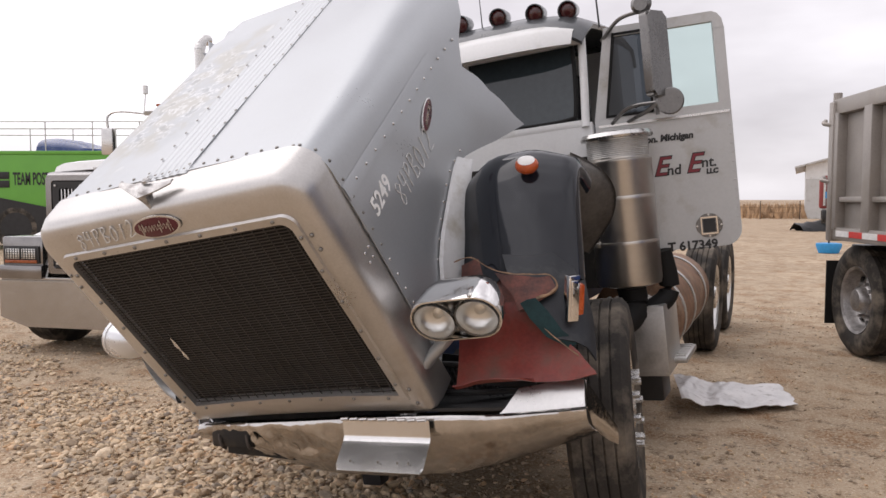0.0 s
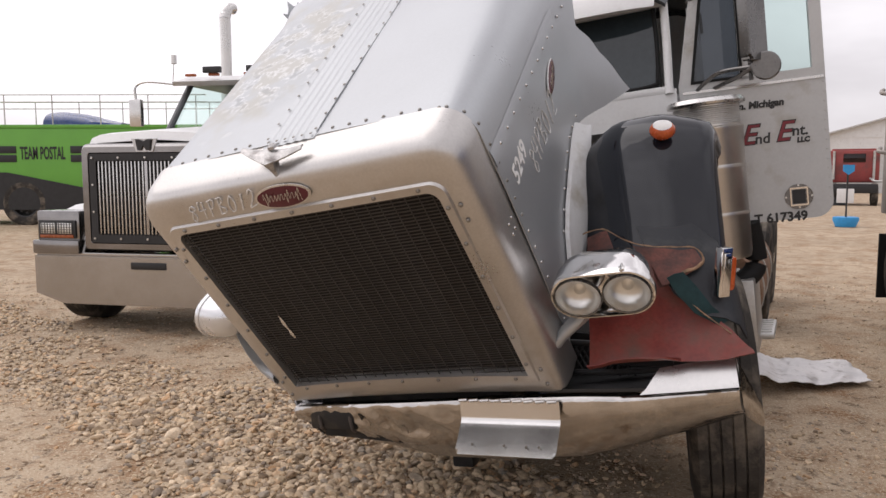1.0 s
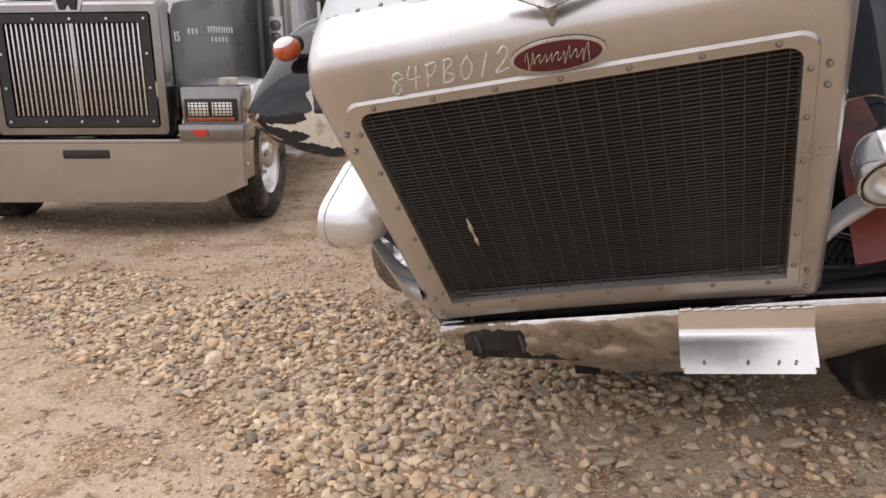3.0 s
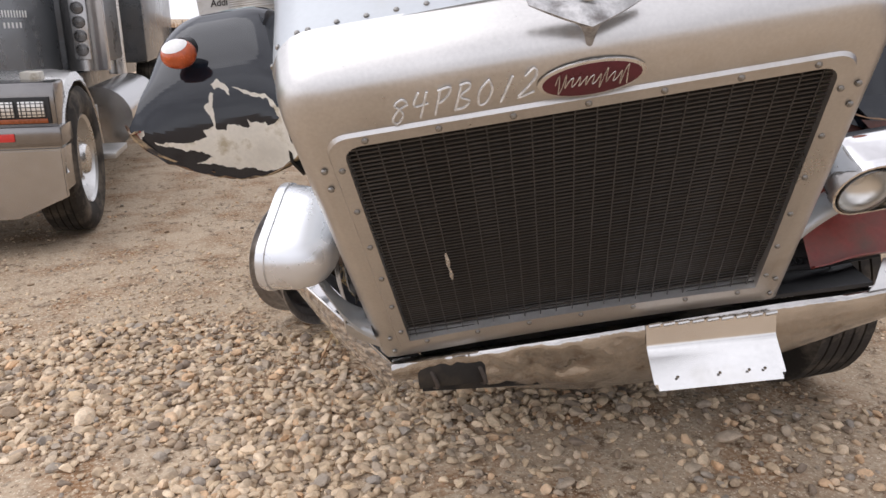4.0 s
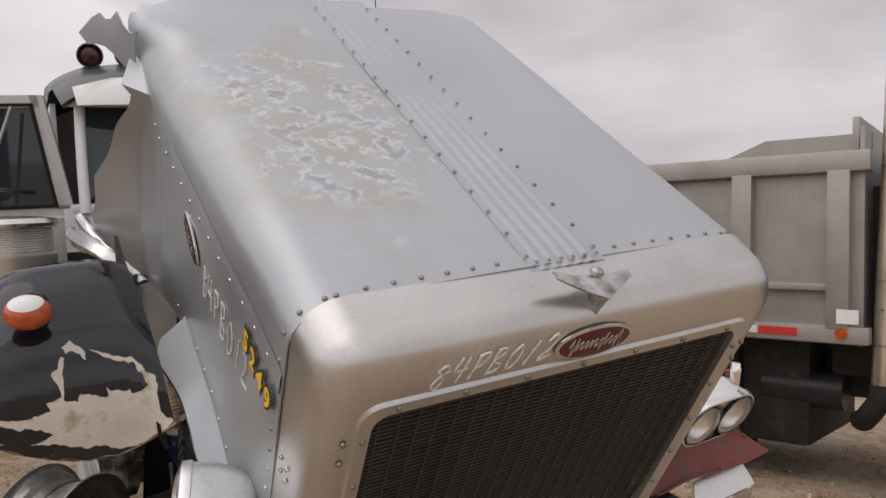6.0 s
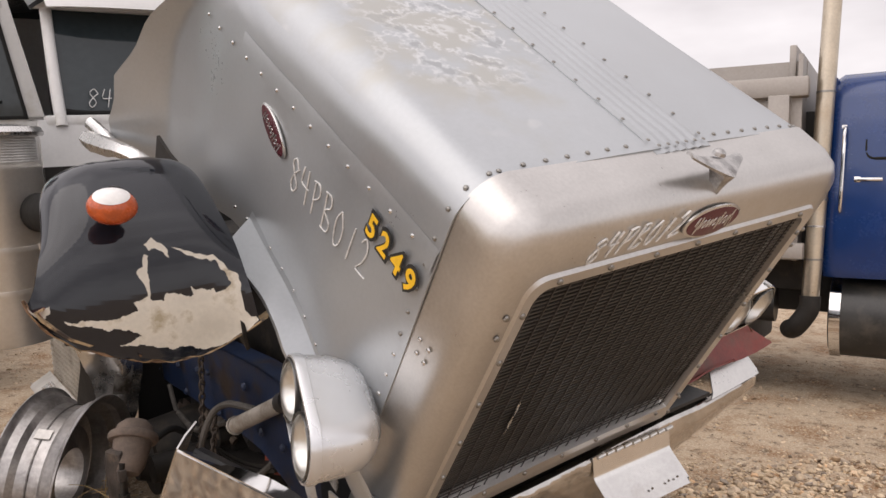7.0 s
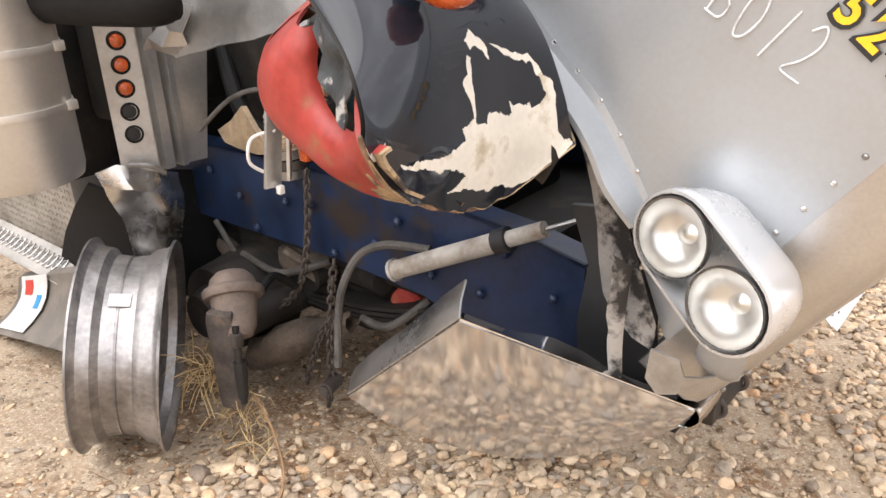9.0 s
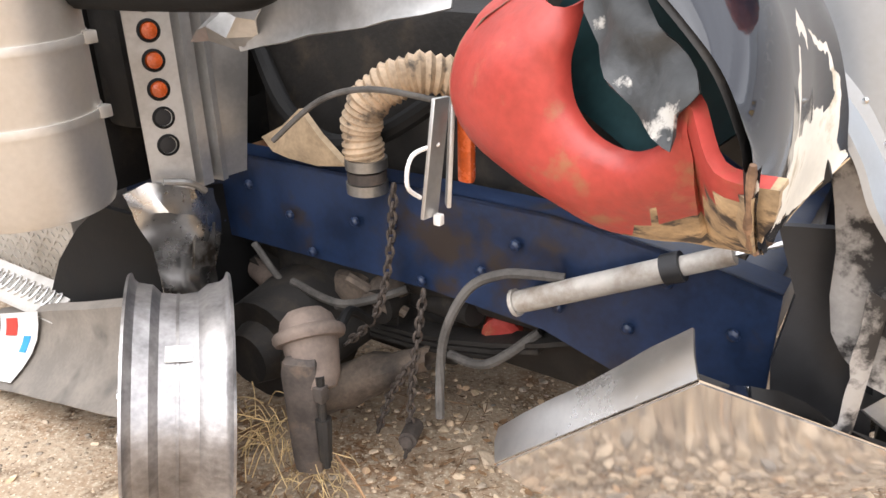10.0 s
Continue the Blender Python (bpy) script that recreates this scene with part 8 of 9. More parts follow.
for k in range(22):
    p = Vector((-0.86 + rng.uniform(-0.08, 0.08), 1.42 + rng.uniform(-0.16, 0.10), 0.16 + rng.uniform(0, 0.12)))
    d = Vector((rng.uniform(-0.9, 0.3), rng.uniform(-1, 1), rng.uniform(-0.6, 0.5))).normalized() * rng.uniform(0.05, 0.15)
    tube(bm, [p, p + d * 0.5 + Vector((rng.uniform(-0.03, 0.03), rng.uniform(-0.03, 0.03), 0.02)), p + d], 0.0016, 4, 3)
straw = solo("straw_tuft", bm, STRAW, "tuft of dry straw caught under the axle", "straw", T_POSE, kind="stuff")
bm = bmesh.new()
for k in range(420):
    a, q = rng.uniform(0, 6.28), rng.random() ** 0.7
    c_ = T_POSE @ Vector((-0.80, 1.28, 0.2))
    x, y = c_.x + 0.75 * q * math.cos(a), c_.y + 0.55 * q * math.sin(a)
    z = 0.022 * noise.noise((x * 0.9, y * 0.9, 0)) + 0.012 * noise.noise((x * 3, y * 3, 5)) + 0.002
    l_, w_, r_ = rng.uniform(0.008, 0.024), rng.uniform(0.003, 0.010), rng.uniform(0, 6.28)
    if k % 3 == 0:
        l_, w_ = rng.uniform(0.03, 0.07), 0.0016
    m_ = Matrix.Translation((x, y, z)) @ Euler((rng.uniform(-0.4, 0.4), rng.uniform(-0.3, 0.3), r_)).to_matrix().to_4x4()
    grid(bm, [[m_ @ Vector((-l_, -w_ * 0.3, 0.004)), m_ @ Vector((-l_, w_ * 0.3, 0.004))], [m_ @ Vector((0, -w_, 0)), m_ @ Vector((0, w_, 0.002))], [m_ @ Vector((l_, -w_ * 0.3, 0.005)), m_ @ Vector((l_, w_ * 0.3, 0.006))]], thick=0.0008)
solo("leaf_litter", bm, LITTER, "dry brown leaves and chaff on the dirt", "litter", kind="stuff")
# loose curl of dry stem
bm = bmesh.new()
tube(bm, [T_POSE @ Vector(p) for p in ((-0.84, 1.36, 0.36), (-0.87, 1.25, 0.30), (-0.92, 1.15, 0.22), (-0.97, 1.13, 0.15), (-0.98, 1.20, 0.11))], 0.004, 6)
solo("dry_stem", bm, LITTER, "dry brown stem hanging to the ground", "stem")

# ---- the parked conventional truck behind ----
WS_POSE = pose(-3.14, 7.19, 0, 0, 0, -13)
ws = thing("parked_truck", "dark grey and white parked conventional truck with a chrome bumper", "truck", WS_POSE)
bm = bmesh.new()
plate(bm, [(-1.22, 0.72), (-1.22, 0.36), (-0.92, 0.265), (0.90, 0.265), (1.22, 0.40), (1.22, 0.72)], 0.03, frame_at((0, 0, 0), (1, 0, 0), (0, 0, 1)), bevel=0.01)
box(bm, (1.21, 0.22, 0.58), (0.02, 0.45, 0.28), 0.005)
box(bm, (-1.21, 0.22, 0.58), (0.02, 0.45, 0.28), 0.005)
box(bm, (0, 0.12, 0.735), (2.42, 0.25, 0.03), 0.005)
ws_b = part("bumper", bm, ALU_PLAIN, ws, "plain dull aluminium bumper", WS_POSE)
bm = bmesh.new()
box(bm, (0.90, -0.035, 0.80), (0.11, 0.012, 0.05), 0.004)
part("reflector", bm, TAPE_RED, ws_b, "red reflector sticker", WS_POSE)
bm = bmesh.new()
box(bm, (0, -0.032, 0.64), (0.36, 0.012, 0.065), 0.01)
part("tow_opening", bm, BLACK, ws_b, "", WS_POSE)
for x, z in ((-0.30, 0.655), (-0.245, 0.64), (0.235, 0.655), (0.28, 0.64), (-0.30, 0.54), (0.33, 0.53), (-0.9, 0.62), (0.9, 0.62)):
    bm = bmesh.new()
    rod(bm, (x, -0.01, z), (x, -0.026, z), 0.011, n=8)
    part("bumper_bolt", bm, BOLT, ws_b, "", WS_POSE)
bm = bmesh.new()
rows = []
for w, z0, z1, r, y in ((0.58, 0.86, 1.66, 0.03, 0.02), (0.60, 0.84, 1.68, 0.03, -0.02), (0.66, 0.79, 1.73, 0.04, -0.02), (0.68, 0.77, 1.76, 0.05, 0.02), (0.69, 0.76, 1.77, 0.05, 0.12)):
    rows.append([(x, y, z) for x, z in rounded(-w, w, z0, z1, r, 4)])
grid(bm, rows, wrap=True)
ws_g = part("grille_surround", bm, DULL_CHROME, ws, "bright grille surround", WS_POSE)
bm = bmesh.new()
rows = []
for w, z0, z1, y in ((0.515, 0.925, 1.605, -0.012), (0.515, 0.925, 1.605, -0.02), (0.585, 0.85, 1.67, -0.02), (0.585, 0.85, 1.67, -0.01)):
    rows.append([(x, y, z) for x, z in rounded(-w, w, z0, z1, 0.02, 2)])
grid(bm, rows, wrap=True)
box(bm, (0, 0.05, 1.26), (1.1, 0.02, 0.8))
part("grille_back", bm, BLACK, ws_g, "", WS_POSE)
bm = bmesh.new()
box(bm, (0, 0, 0), (0.013, 0.02, 0.67), 0.003)
bar = part("grille_bar", bm, STEEL, ws_g, "", WS_POSE @ Matrix.Translation((-0.495, 0.0, 1.265)))
for k in range(1, 27):
    again(bar, ws_g, WS_POSE @ Matrix.Translation((-0.495 + 0.99 * k / 26, 0.0, 1.265)))
bm = bmesh.new()
box(bm, (0, -0.006, 1.265), (0.03, 0.02, 0.67), 0.004)
part("centre_bar", bm, DUST_CHROME, ws_g, "wider centre bar", WS_POSE)
bm = bmesh.new()
plate(bm, [(-0.08, 0.05), (-0.06, -0.05), (-0.03, -0.05), (0, 0.0), (0.03, -0.05), (0.06, -0.05), (0.08, 0.05), (0.045, 0.05), (0, 0.03), (-0.045, 0.05)], 0.015, frame_at((0, -0.03, 1.745), (1, 0, 0), (0, 0, 1)))
part("emblem", bm, BLACK, ws_g, "dark grille emblem", WS_POSE)
bm = bmesh.new()
plate(bm, [(-0.13, 0.055), (-0.085, -0.06), (0.085, -0.06), (0.13, 0.055)], 0.012, frame_at((0, -0.016, 1.745), (1, 0, 0), (0, 0, 1)))
part("emblem_plate", bm, DUST_CHROME, ws_g, "bright plate behind the emblem", WS_POSE)
bm = bmesh.new()
rod(bm, (0, 0, 0), (0, -0.012, 0), 0.010, n=8)
gb = part("grille_bolt", bm, STEEL, ws_g, "", WS_POSE @ Matrix.Translation((-0.55, -0.02, 0.888)))
for x, z in [(-0.55, 0.888 + 0.248 * k) for k in (1, 2, 3)] + [(0.55, 0.888 + 0.248 * k) for k in range(4)] + [(x, z) for x in (-0.275, 0.0, 0.275) for z in (0.888, 1.632)]:
    again(gb, ws_g, WS_POSE @ Matrix.Translation((x, -0.02, z)))
bm = bmesh.new()
rows = []
for y, w, z in ((0.10, 0.69, 1.765), (0.15, 0.70, 1.84), (0.35, 0.71, 1.87), (1.2, 0.80, 1.95), (1.9, 0.85, 2.0)):
    rows.append([(-w, y, 0.98), (-w, y, z - 0.10), (-w + 0.04, y, z - 0.03), (-w + 0.12, y, z), (0, y, z + 0.03), (w - 0.12, y, z), (w - 0.04, y, z - 0.03), (w, y, z - 0.10), (w, y, 0.98)])
grid(bm, [r[::-1] for r in rows], thick=0.01)
for f in bm.faces:
    f.material_index = 0 if f.calc_center_median().z > 1.72 and f.calc_center_median().y < 0.9 else 1
ws_h = part("hood", bm, [CAB_WHITE, CAB_DARK], ws, "dark grey hood with a white nose", WS_POSE)
for sx in (-1, 1):
    bm = bmesh.new()
    box(bm, (sx * 0.98, 0.17, 0.99), (0.46, 0.30, 0.30), 0.02)
    box(bm, (sx * 0.98, 0.13, 0.80), (0.50, 0.32, 0.13), 0.015)
    hl = part("headlamp_housing", bm, DULL_CHROME, ws, "dusty bright headlamp housing", WS_POSE)
    bm = bmesh.new()
    box(bm, (sx * 0.98, 0.012, 0.965), (0.40, 0.02, 0.17), 0.006)
    part("headlamp_frame", bm, BLACK, hl, "dark headlamp frame", WS_POSE)
    for dx in (-0.09, 0.09):
        bm = bmesh.new()
        box(bm, (sx * 0.98 + dx, -0.002, 0.975), (0.155, 0.02, 0.10), 0.008)
        lamp_ = part("headlamp", bm, LAMP_BOWL, hl, "square headlamp", WS_POSE)
        bm = bmesh.new()
        for q in range(4):
            box(bm, (sx * 0.98 + dx, -0.014, 0.940 + 0.0235 * q), (0.155, 0.004, 0.005))
        for q in range(5):
            box(bm, (sx * 0.98 + dx - 0.06 + 0.03 * q, -0.0155, 0.975), (0.004, 0.004, 0.10))
        part("lens_grid", bm, BLACK, lamp_, "dark grid over the lens", WS_POSE, 0)
    bm = bmesh.new()
    box(bm, (sx * 0.98, -0.002, 0.90), (0.36, 0.016, 0.03), 0.005)
    part("turn_signal", bm, AMBER_DULL, hl, "", WS_POSE)
    bm = bmesh.new()
    rows = []
    for k in range(13):
        a = radians(200 - 205 * k / 12)
        y, z = 0.66 + 0.66 * math.cos(a), 0.55 + 0.64 * math.sin(a)
        rows.append([(sx * 0.72, y, max(z, 0.62)), (sx * 1.05, y, max(z, 0.62)), (sx * 1.20, y, max(z - 0.02, 0.60)), (sx * 1.22, y, max(z - 0.08, 0.55))])
    grid(bm, rows, thick=0.012)
    part("fender", bm, STEEL if sx > 0 else CAB_WHITE, ws, "wide front fender", WS_POSE, 50)
    wheel("front_wheel", ws, WS_POSE @ (Matrix.Translation((sx * 1.085, 0.72, 0.53)) @ Vector((sx, 0, 0)).to_track_quat("Z", "Y").to_matrix().to_4x4()), "front wheel with polished rim")
bm = bmesh.new()
box(bm, (0, 3.1, 1.55), (1.95, 2.4, 0.92), 0.05)
WS_UP = WS_POSE @ Matrix.Translation((0, 0, 2.0)) @ Matrix.Diagonal((1, 1, 0.72, 1)) @ Matrix.Translation((0, 0, -2.2))
ws_c = part("cab", bm, CAB_DARK, ws, "dark grey cab", WS_POSE)
bm = bmesh.new()
for a, b_ in (((-0.97, 1.92, 2.2), (-0.86, 2.25, 2.98)), ((0.97, 1.92, 2.2), (0.86, 2.25, 2.98)), ((-0.97, 3.3, 2.2), (-0.90, 3.3, 2.95)), ((0.97, 3.3, 2.2), (0.90, 3.3, 2.95)), ((0, 1.92, 2.2), (0, 2.25, 2.98))):
    rod(bm, a, b_, 0.04, n=10)
box(bm, (0, 4.2, 2.6), (1.95, 1.8, 0.9), 0.06)
part("pillar", bm, CAB_DARK, ws_c, "", WS_UP)
bm = bmesh.new()
box(bm, (0, 2.85, 3.0), (1.86, 1.3, 0.12), 0.05)
grid(bm, [[(-0.98, 2.05, 2.92), (0.98, 2.05, 2.92)], [(-0.95, 1.98, 2.98), (0.95, 1.98, 2.98)], [(-0.92, 2.25, 3.10), (0.92, 2.25, 3.10)]], thick=0.03)
part("roof", bm, CAB_WHITE, ws_c, "white roof with a drop visor", WS_UP)
bm = bmesh.new()
grid(bm, [[(-0.93, 1.94, 2.2), (0.93, 1.94, 2.2)], [(-0.85, 2.25, 2.95), (0.85, 2.25, 2.95)]], thick=0.006)
part("windscreen", bm, CLEAR, ws_c, "greenish split windscreen", WS_UP)
bm = bmesh.new()
box(bm, (0, 2.02, 3.16), (0.22, 0.06, 0.10), 0.01)
ws_m = part("roof_light", bm, BLACK, ws_c, "square roof light", WS_UP @ Matrix.Translation((-0.45, 0, 0)))
again(ws_m, ws_c, WS_UP @ Matrix.Translation((0.1, 0, 0)))
bm = bmesh.new()
box(bm, (0, 2.06, 3.09), (0.13, 0.05, 0.045), 0.012)
ws_l = part("marker_lens", bm, AMBER_DULL, ws_c, "", WS_UP @ Matrix.Translation((-0.75, 0, 0)))
for x in (-0.45, 0.0, 0.45, 0.75):
    again(ws_l, ws_c, WS_UP @ Matrix.Translation((x, 0, 0)))
bm = bmesh.new()
tube(bm, [(-0.35, 4.0, 2.6), (-0.35, 4.0, 3.6), (-0.35, 4.02, 3.85), (-0.35, 4.12, 3.98), (-0.35, 4.28, 4.0)], 0.085, 18)
ws_stack = part("exhaust_pipe", bm, STEEL, ws, "curved chrome exhaust stack", WS_UP)
again(ws_stack, ws, WS_UP @ Matrix.Translation((1.10, 0, 0)))
bm = bmesh.new()
tube(bm, [(-1.02, 3.42, 1.4), (-1.02, 3.42, 3.3), (-1.02, 3.42, 3.58), (-1.01, 3.48, 3.70), (-1.0, 3.60, 3.73)], 0.075, 18)
part("exhaust_pipe", bm, STEEL, ws, "curved chrome exhaust stack", WS_POSE)
bm = bmesh.new()
tube(bm, [(-0.95, 2.1, 2.95), (-1.25, 1.95, 2.98), (-1.38, 1.9, 2.9), (-1.38, 1.9, 2.7)], 0.016, 8)
box(bm, (-1.38, 1.9, 2.48), (0.16, 0.07, 0.44), 0.02)
rod(bm, (-0.98, 2.05, 3.0), (-0.96, 2.05, 3.3), 0.008, n=6)
rod(bm, (-0.96, 2.05, 3.28), (-0.96, 2.05, 3.42), 0.035, n=10)
part("mirror", bm, STEEL, ws_c, "tall chrome mirror on an arm", WS_UP)
bm = bmesh.new()
tube(bm, [(1.0, 2.1, 2.95), (1.25, 1.95, 2.98), (1.38, 1.9, 2.9), (1.38, 1.9, 2.7)], 0.016, 8)
box(bm, (1.38, 1.9, 2.48), (0.16, 0.07, 0.44), 0.02)
part("mirror", bm, STEEL, ws_c, "tall chrome mirror on an arm", WS_UP)
bm = bmesh.new()
box(bm, (0, 0, 0), (0.13, 0.13, 0.14), 0.02)
fl_ = part("fender_lamp", bm, CREAM, ws, "small square fender lamp", WS_POSE @ Matrix.Translation((-0.85, 0.35, 1.12)))
again(fl_, ws, WS_POSE @ Matrix.Translation((1.0, 0.40, 1.12)))
writing("fleet_number", "15", 0.10, WHITE_DECAL, ws_h, WS_POSE @ frame_at((0.712, 0.16, 1.50), (0.10, 1, 0), (0, 0, 1)), 0.003, 0, "", 0.002)
for y, z, w, h, count in ((0.46, 1.545, 0.20, 0.045, 3), (0.98, 1.565, 0.52, 0.05, 10), (0.95, 1.485, 0.36, 0.04, 5)):
    bm = bmesh.new()
    for q in range(count):
        yy = y - w / 2 + (q + 0.5) * w / count
        box(bm, (0.70 + 0.105 * (yy - 0.2), yy, z), (0.012, w / count * 0.7, h), 0.001)
    part("lettering", bm, WHITE_DECAL, ws_h, "white lettering marks", WS_POSE)
# column of round lamps on the air cleaner
bm = bmesh.new()
box(bm, (1.06, 1.80, 1.445), (0.135, 0.03, 0.50), 0.01)
lamp_col = part("lamp_column", bm, DUST_CHROME, ws, "bright bar with four round lamps", WS_POSE)
bm = bmesh.new()
rings = lathe(bm, [(0.05, 0.0), (0.052, 0.012), (0.044, 0.016), (0.04, 0.004), (0.015, 0.008)], None, 20)
bm.faces.new(rings[-1])
first = None
for k in range(4):
    at = WS_POSE @ (Matrix.Translation((1.06, 1.784, 1.617 - 0.114 * k)) @ Vector((0, -1, 0)).to_track_quat("Z", "Y").to_matrix().to_4x4())
    first = again(first, lamp_col, at) if first else part("round_lamp", bm, DULL_BACK, lamp_col, "", at)
# side detail: tank, air cleaner, step behind the wheel
bm = bmesh.new()
rod(bm, (1.05, 2.0, 1.1), (1.05, 2.0, 2.0), 0.18, n=24)
part("air_cleaner", bm, DUST_CHROME, ws, "polished air cleaner canister", WS_POSE)
bm = bmesh.new()
rod(bm, (1.0, 2.4, 0.62), (1.0, 4.4, 0.62), 0.3, n=28)
part("fuel_tank", bm, DUST_CHROME, ws, "polished round fuel tank", WS_POSE)
bm = bmesh.new()
box(bm, (1.15, 1.75, 0.42), (0.25, 0.60, 0.05), 0.01)
box(bm, (1.05, 1.75, 0.62), (0.04, 0.56, 0.36), 0.01)
part("step", bm, ALU, ws, "aluminium cab step", WS_POSE)
bm = bmesh.new()
rod(bm, (0.85, 4.6, 0.9), (0.85, 4.6, 3.1), 0.10, n=18)
part("side_stack", bm, STEEL, ws, "", WS_POSE)
bm = bmesh.new()
box(bm, (0, 5.0, 0.8), (0.9, 8.0, 0.25), 0.02)
box(bm, (0, 6.6, 1.7), (2.3, 3.2, 1.4), 0.05)
part("rear_body", bm, CAB_DARK, ws, "dark sleeper and rear body", WS_POSE)
for sx in (-1, 1):
    wheel("drive_wheel", ws, WS_POSE @ (Matrix.Translation((sx * 1.0, 6.3, 0.53)) @ Vector((sx, 0, 0)).to_track_quat("Z", "Y").to_matrix().to_4x4()), "rear wheel")

bm = bmesh.new()
box(bm, (1.02, 8.60, 1.12), (0.48, 0.02, 0.52), 0.004)
ws_flap = part("mud_flap", bm, RUBBER, ws, "black mud flap with small white writing", WS_POSE)
for z, w in ((1.03, 0.20), (0.97, 0.14)):
    bm = bmesh.new()
    box(bm, (1.02, 8.585, z), (w, 0.006, 0.025))
    part("lettering", bm, WHITE_DECAL, ws_flap, "", WS_POSE, 0)

# ---- the dump truck alongside ----
DUMP_POSE = pose(3.5, 2.62, 0, 0, 0, -4.3)
dump = thing("dump_truck", "blue tandem dump truck with a ribbed grey aluminium box", "truck", DUMP_POSE)
L = 4.85
BOX_AT = DUMP_POSE @ Matrix.Translation((0, 0, -0.23))
bm = bmesh.new()
box(bm, (0.02, L / 2, 1.98), (0.03, L, 1.30))
dbox = part("dump_box", bm, DUMP_ALU, dump, "grey aluminium dump box", BOX_AT)
for name_, c_, d_ in (("side_wall", (2.3, L / 2, 1.98), (0.03, L, 1.30)), ("front_wall", (1.16, 0.02, 2.1), (2.28, 0.03, 1.55)), ("tailgate", (1.16, L, 1.98), (2.28, 0.04, 1.30)), ("box_floor", (1.16, L / 2, 1.36), (2.28, L, 0.05))):
    bm = bmesh.new()
    box(bm, c_, d_)
    part(name_, bm, DUMP_ALU, dump, "", BOX_AT)
bm = bmesh.new()
box(bm, (-0.01, L / 2, 2.62), (0.13, L + 0.1, 0.15), 0.02)
part("top_rail", bm, DUMP_ALU, dbox, "", BOX_AT)
bm = bmesh.new()
box(bm, (-0.02, L / 2, 1.40), (0.11, L + 0.1, 0.12), 0.01)
part("bottom_rail", bm, DUMP_ALU, dbox, "", BOX_AT)
bm = bmesh.new()
box(bm, (0, 0, 0), (0.11, 0.15, 1.12), 0.012)
post = part("side_post", bm, DUMP_ALU, dbox, "", BOX_AT @ Matrix.Translation((-0.03, 0.15, 2.0)))
for k in range(1, 8):
    again(post, dbox, BOX_AT @ Matrix.Translation((-0.03, 0.15 + 0.67 * k, 2.0)))
bm = bmesh.new()
box(bm, (-0.025, L / 2, 1.73), (0.07, L - 0.2, 0.05), 0.008)
part("side_rail", bm, DUMP_ALU, dbox, "", BOX_AT)
bm = bmesh.new()
box(bm, (0, 0, 0), (0.008, 0.28, 0.055))
tape = part("tape", bm, TAPE_RED, dbox, "red reflective tape", BOX_AT @ Matrix.Translation((-0.08, 0.55, 1.405)), 0)
for k in range(1, 8):
    again(tape, dbox, BOX_AT @ Matrix.Translation((-0.08, 0.55 + 0.54 * k, 1.405)))
bm = bmesh.new()
box(bm, (0, 0, 0), (0.008, 0.28, 0.055))
tape = part("tape", bm, TAPE_WHITE, dbox, "white reflective tape", BOX_AT @ Matrix.Translation((-0.08, 0.82, 1.405)), 0)
for k in range(1, 8):
    again(tape, dbox, BOX_AT @ Matrix.Translation((-0.08, 0.82 + 0.54 * k, 1.405)))
bm = bmesh.new()
plate(bm, [(0.0, 2.55), (0.0, 2.86), (0.75, 2.86), (1.35, 2.62)], 0.03, frame_at((0.25, 0, 0), (0, 1, 0), (0, 0, 1)))
box(bm, (1.2, 0.1, 2.83), (2.0, 0.05, 0.3), 0.01)
part("cab_shield", bm, DUMP_ALU, dbox, "sloped headboard sheet", BOX_AT)
bm = bmesh.new()
box(bm, (-0.092, 0.08, 1.53), (0.006, 0.14, 0.10))
part("sticker", bm, WHITE_DECAL, dbox, "white sticker", BOX_AT)
bm = bmesh.new()
rod(bm, (-0.09, 0.12, 1.41), (-0.075, 0.12, 1.41), 0.04, n=16)
part("side_lamp", bm, AMBER, dbox, "", BOX_AT)
# tailgate hardware
bm = bmesh.new()
box(bm, (-0.03, L + 0.04, 2.0), (0.14, 0.10, 1.35), 0.02)
for z in (2.45, 1.9):
    tube(bm, [(-0.08, L + 0.05, z), (-0.14, L + 0.10, z + 0.02), (-0.10, L + 0.15, z + 0.05)], 0.02, 8)
rod(bm, (-0.03, L + 0.06, 2.68), (-0.03, L + 0.06, 2.76), 0.04, n=10)
part("tailgate_post", bm, DUMP_ALU, dbox, "tailgate post with latch hooks", BOX_AT)
bm = bmesh.new()
box(bm, (1.16, 2.2, 1.05), (0.9, 8.0, 0.35), 0.02)
box(bm, (1.16, 3.9, 1.22), (1.6, 2.6, 0.10), 0.02)
rod(bm, (0.4, 1.1, 0.75), (1.9, 1.1, 0.75), 0.2, n=16)
part("chassis", bm, BLACK, dump, "black chassis", BOX_AT)
for sx in (0.25, 2.07):
    for y in (3.45, 4.75):
        wheel("rear_wheel", dump, DUMP_POSE @ (Matrix.Translation((sx, y, 0.53)) @ Vector((sx - 1.16, 0, 0)).to_track_quat("Z", "Y").to_matrix().to_4x4()), "rear wheel with a dusty rim", RIM)
for y, x, w, h in ((2.9, 0.3, 0.5, 0.75), (5.25, 0.3, 0.5, 0.65), (0.9, 0.35, 0.5, 0.9)):
    bm = bmesh.new()
    box(bm, (x, y, 0.78), (w, 0.02, h), 0.004)
    part("mud_flap", bm, RUBBER, dump, "black mud flap", BOX_AT)
FRONT_AT = DUMP_POSE @ Matrix.Translation((0, 0.30, 0))
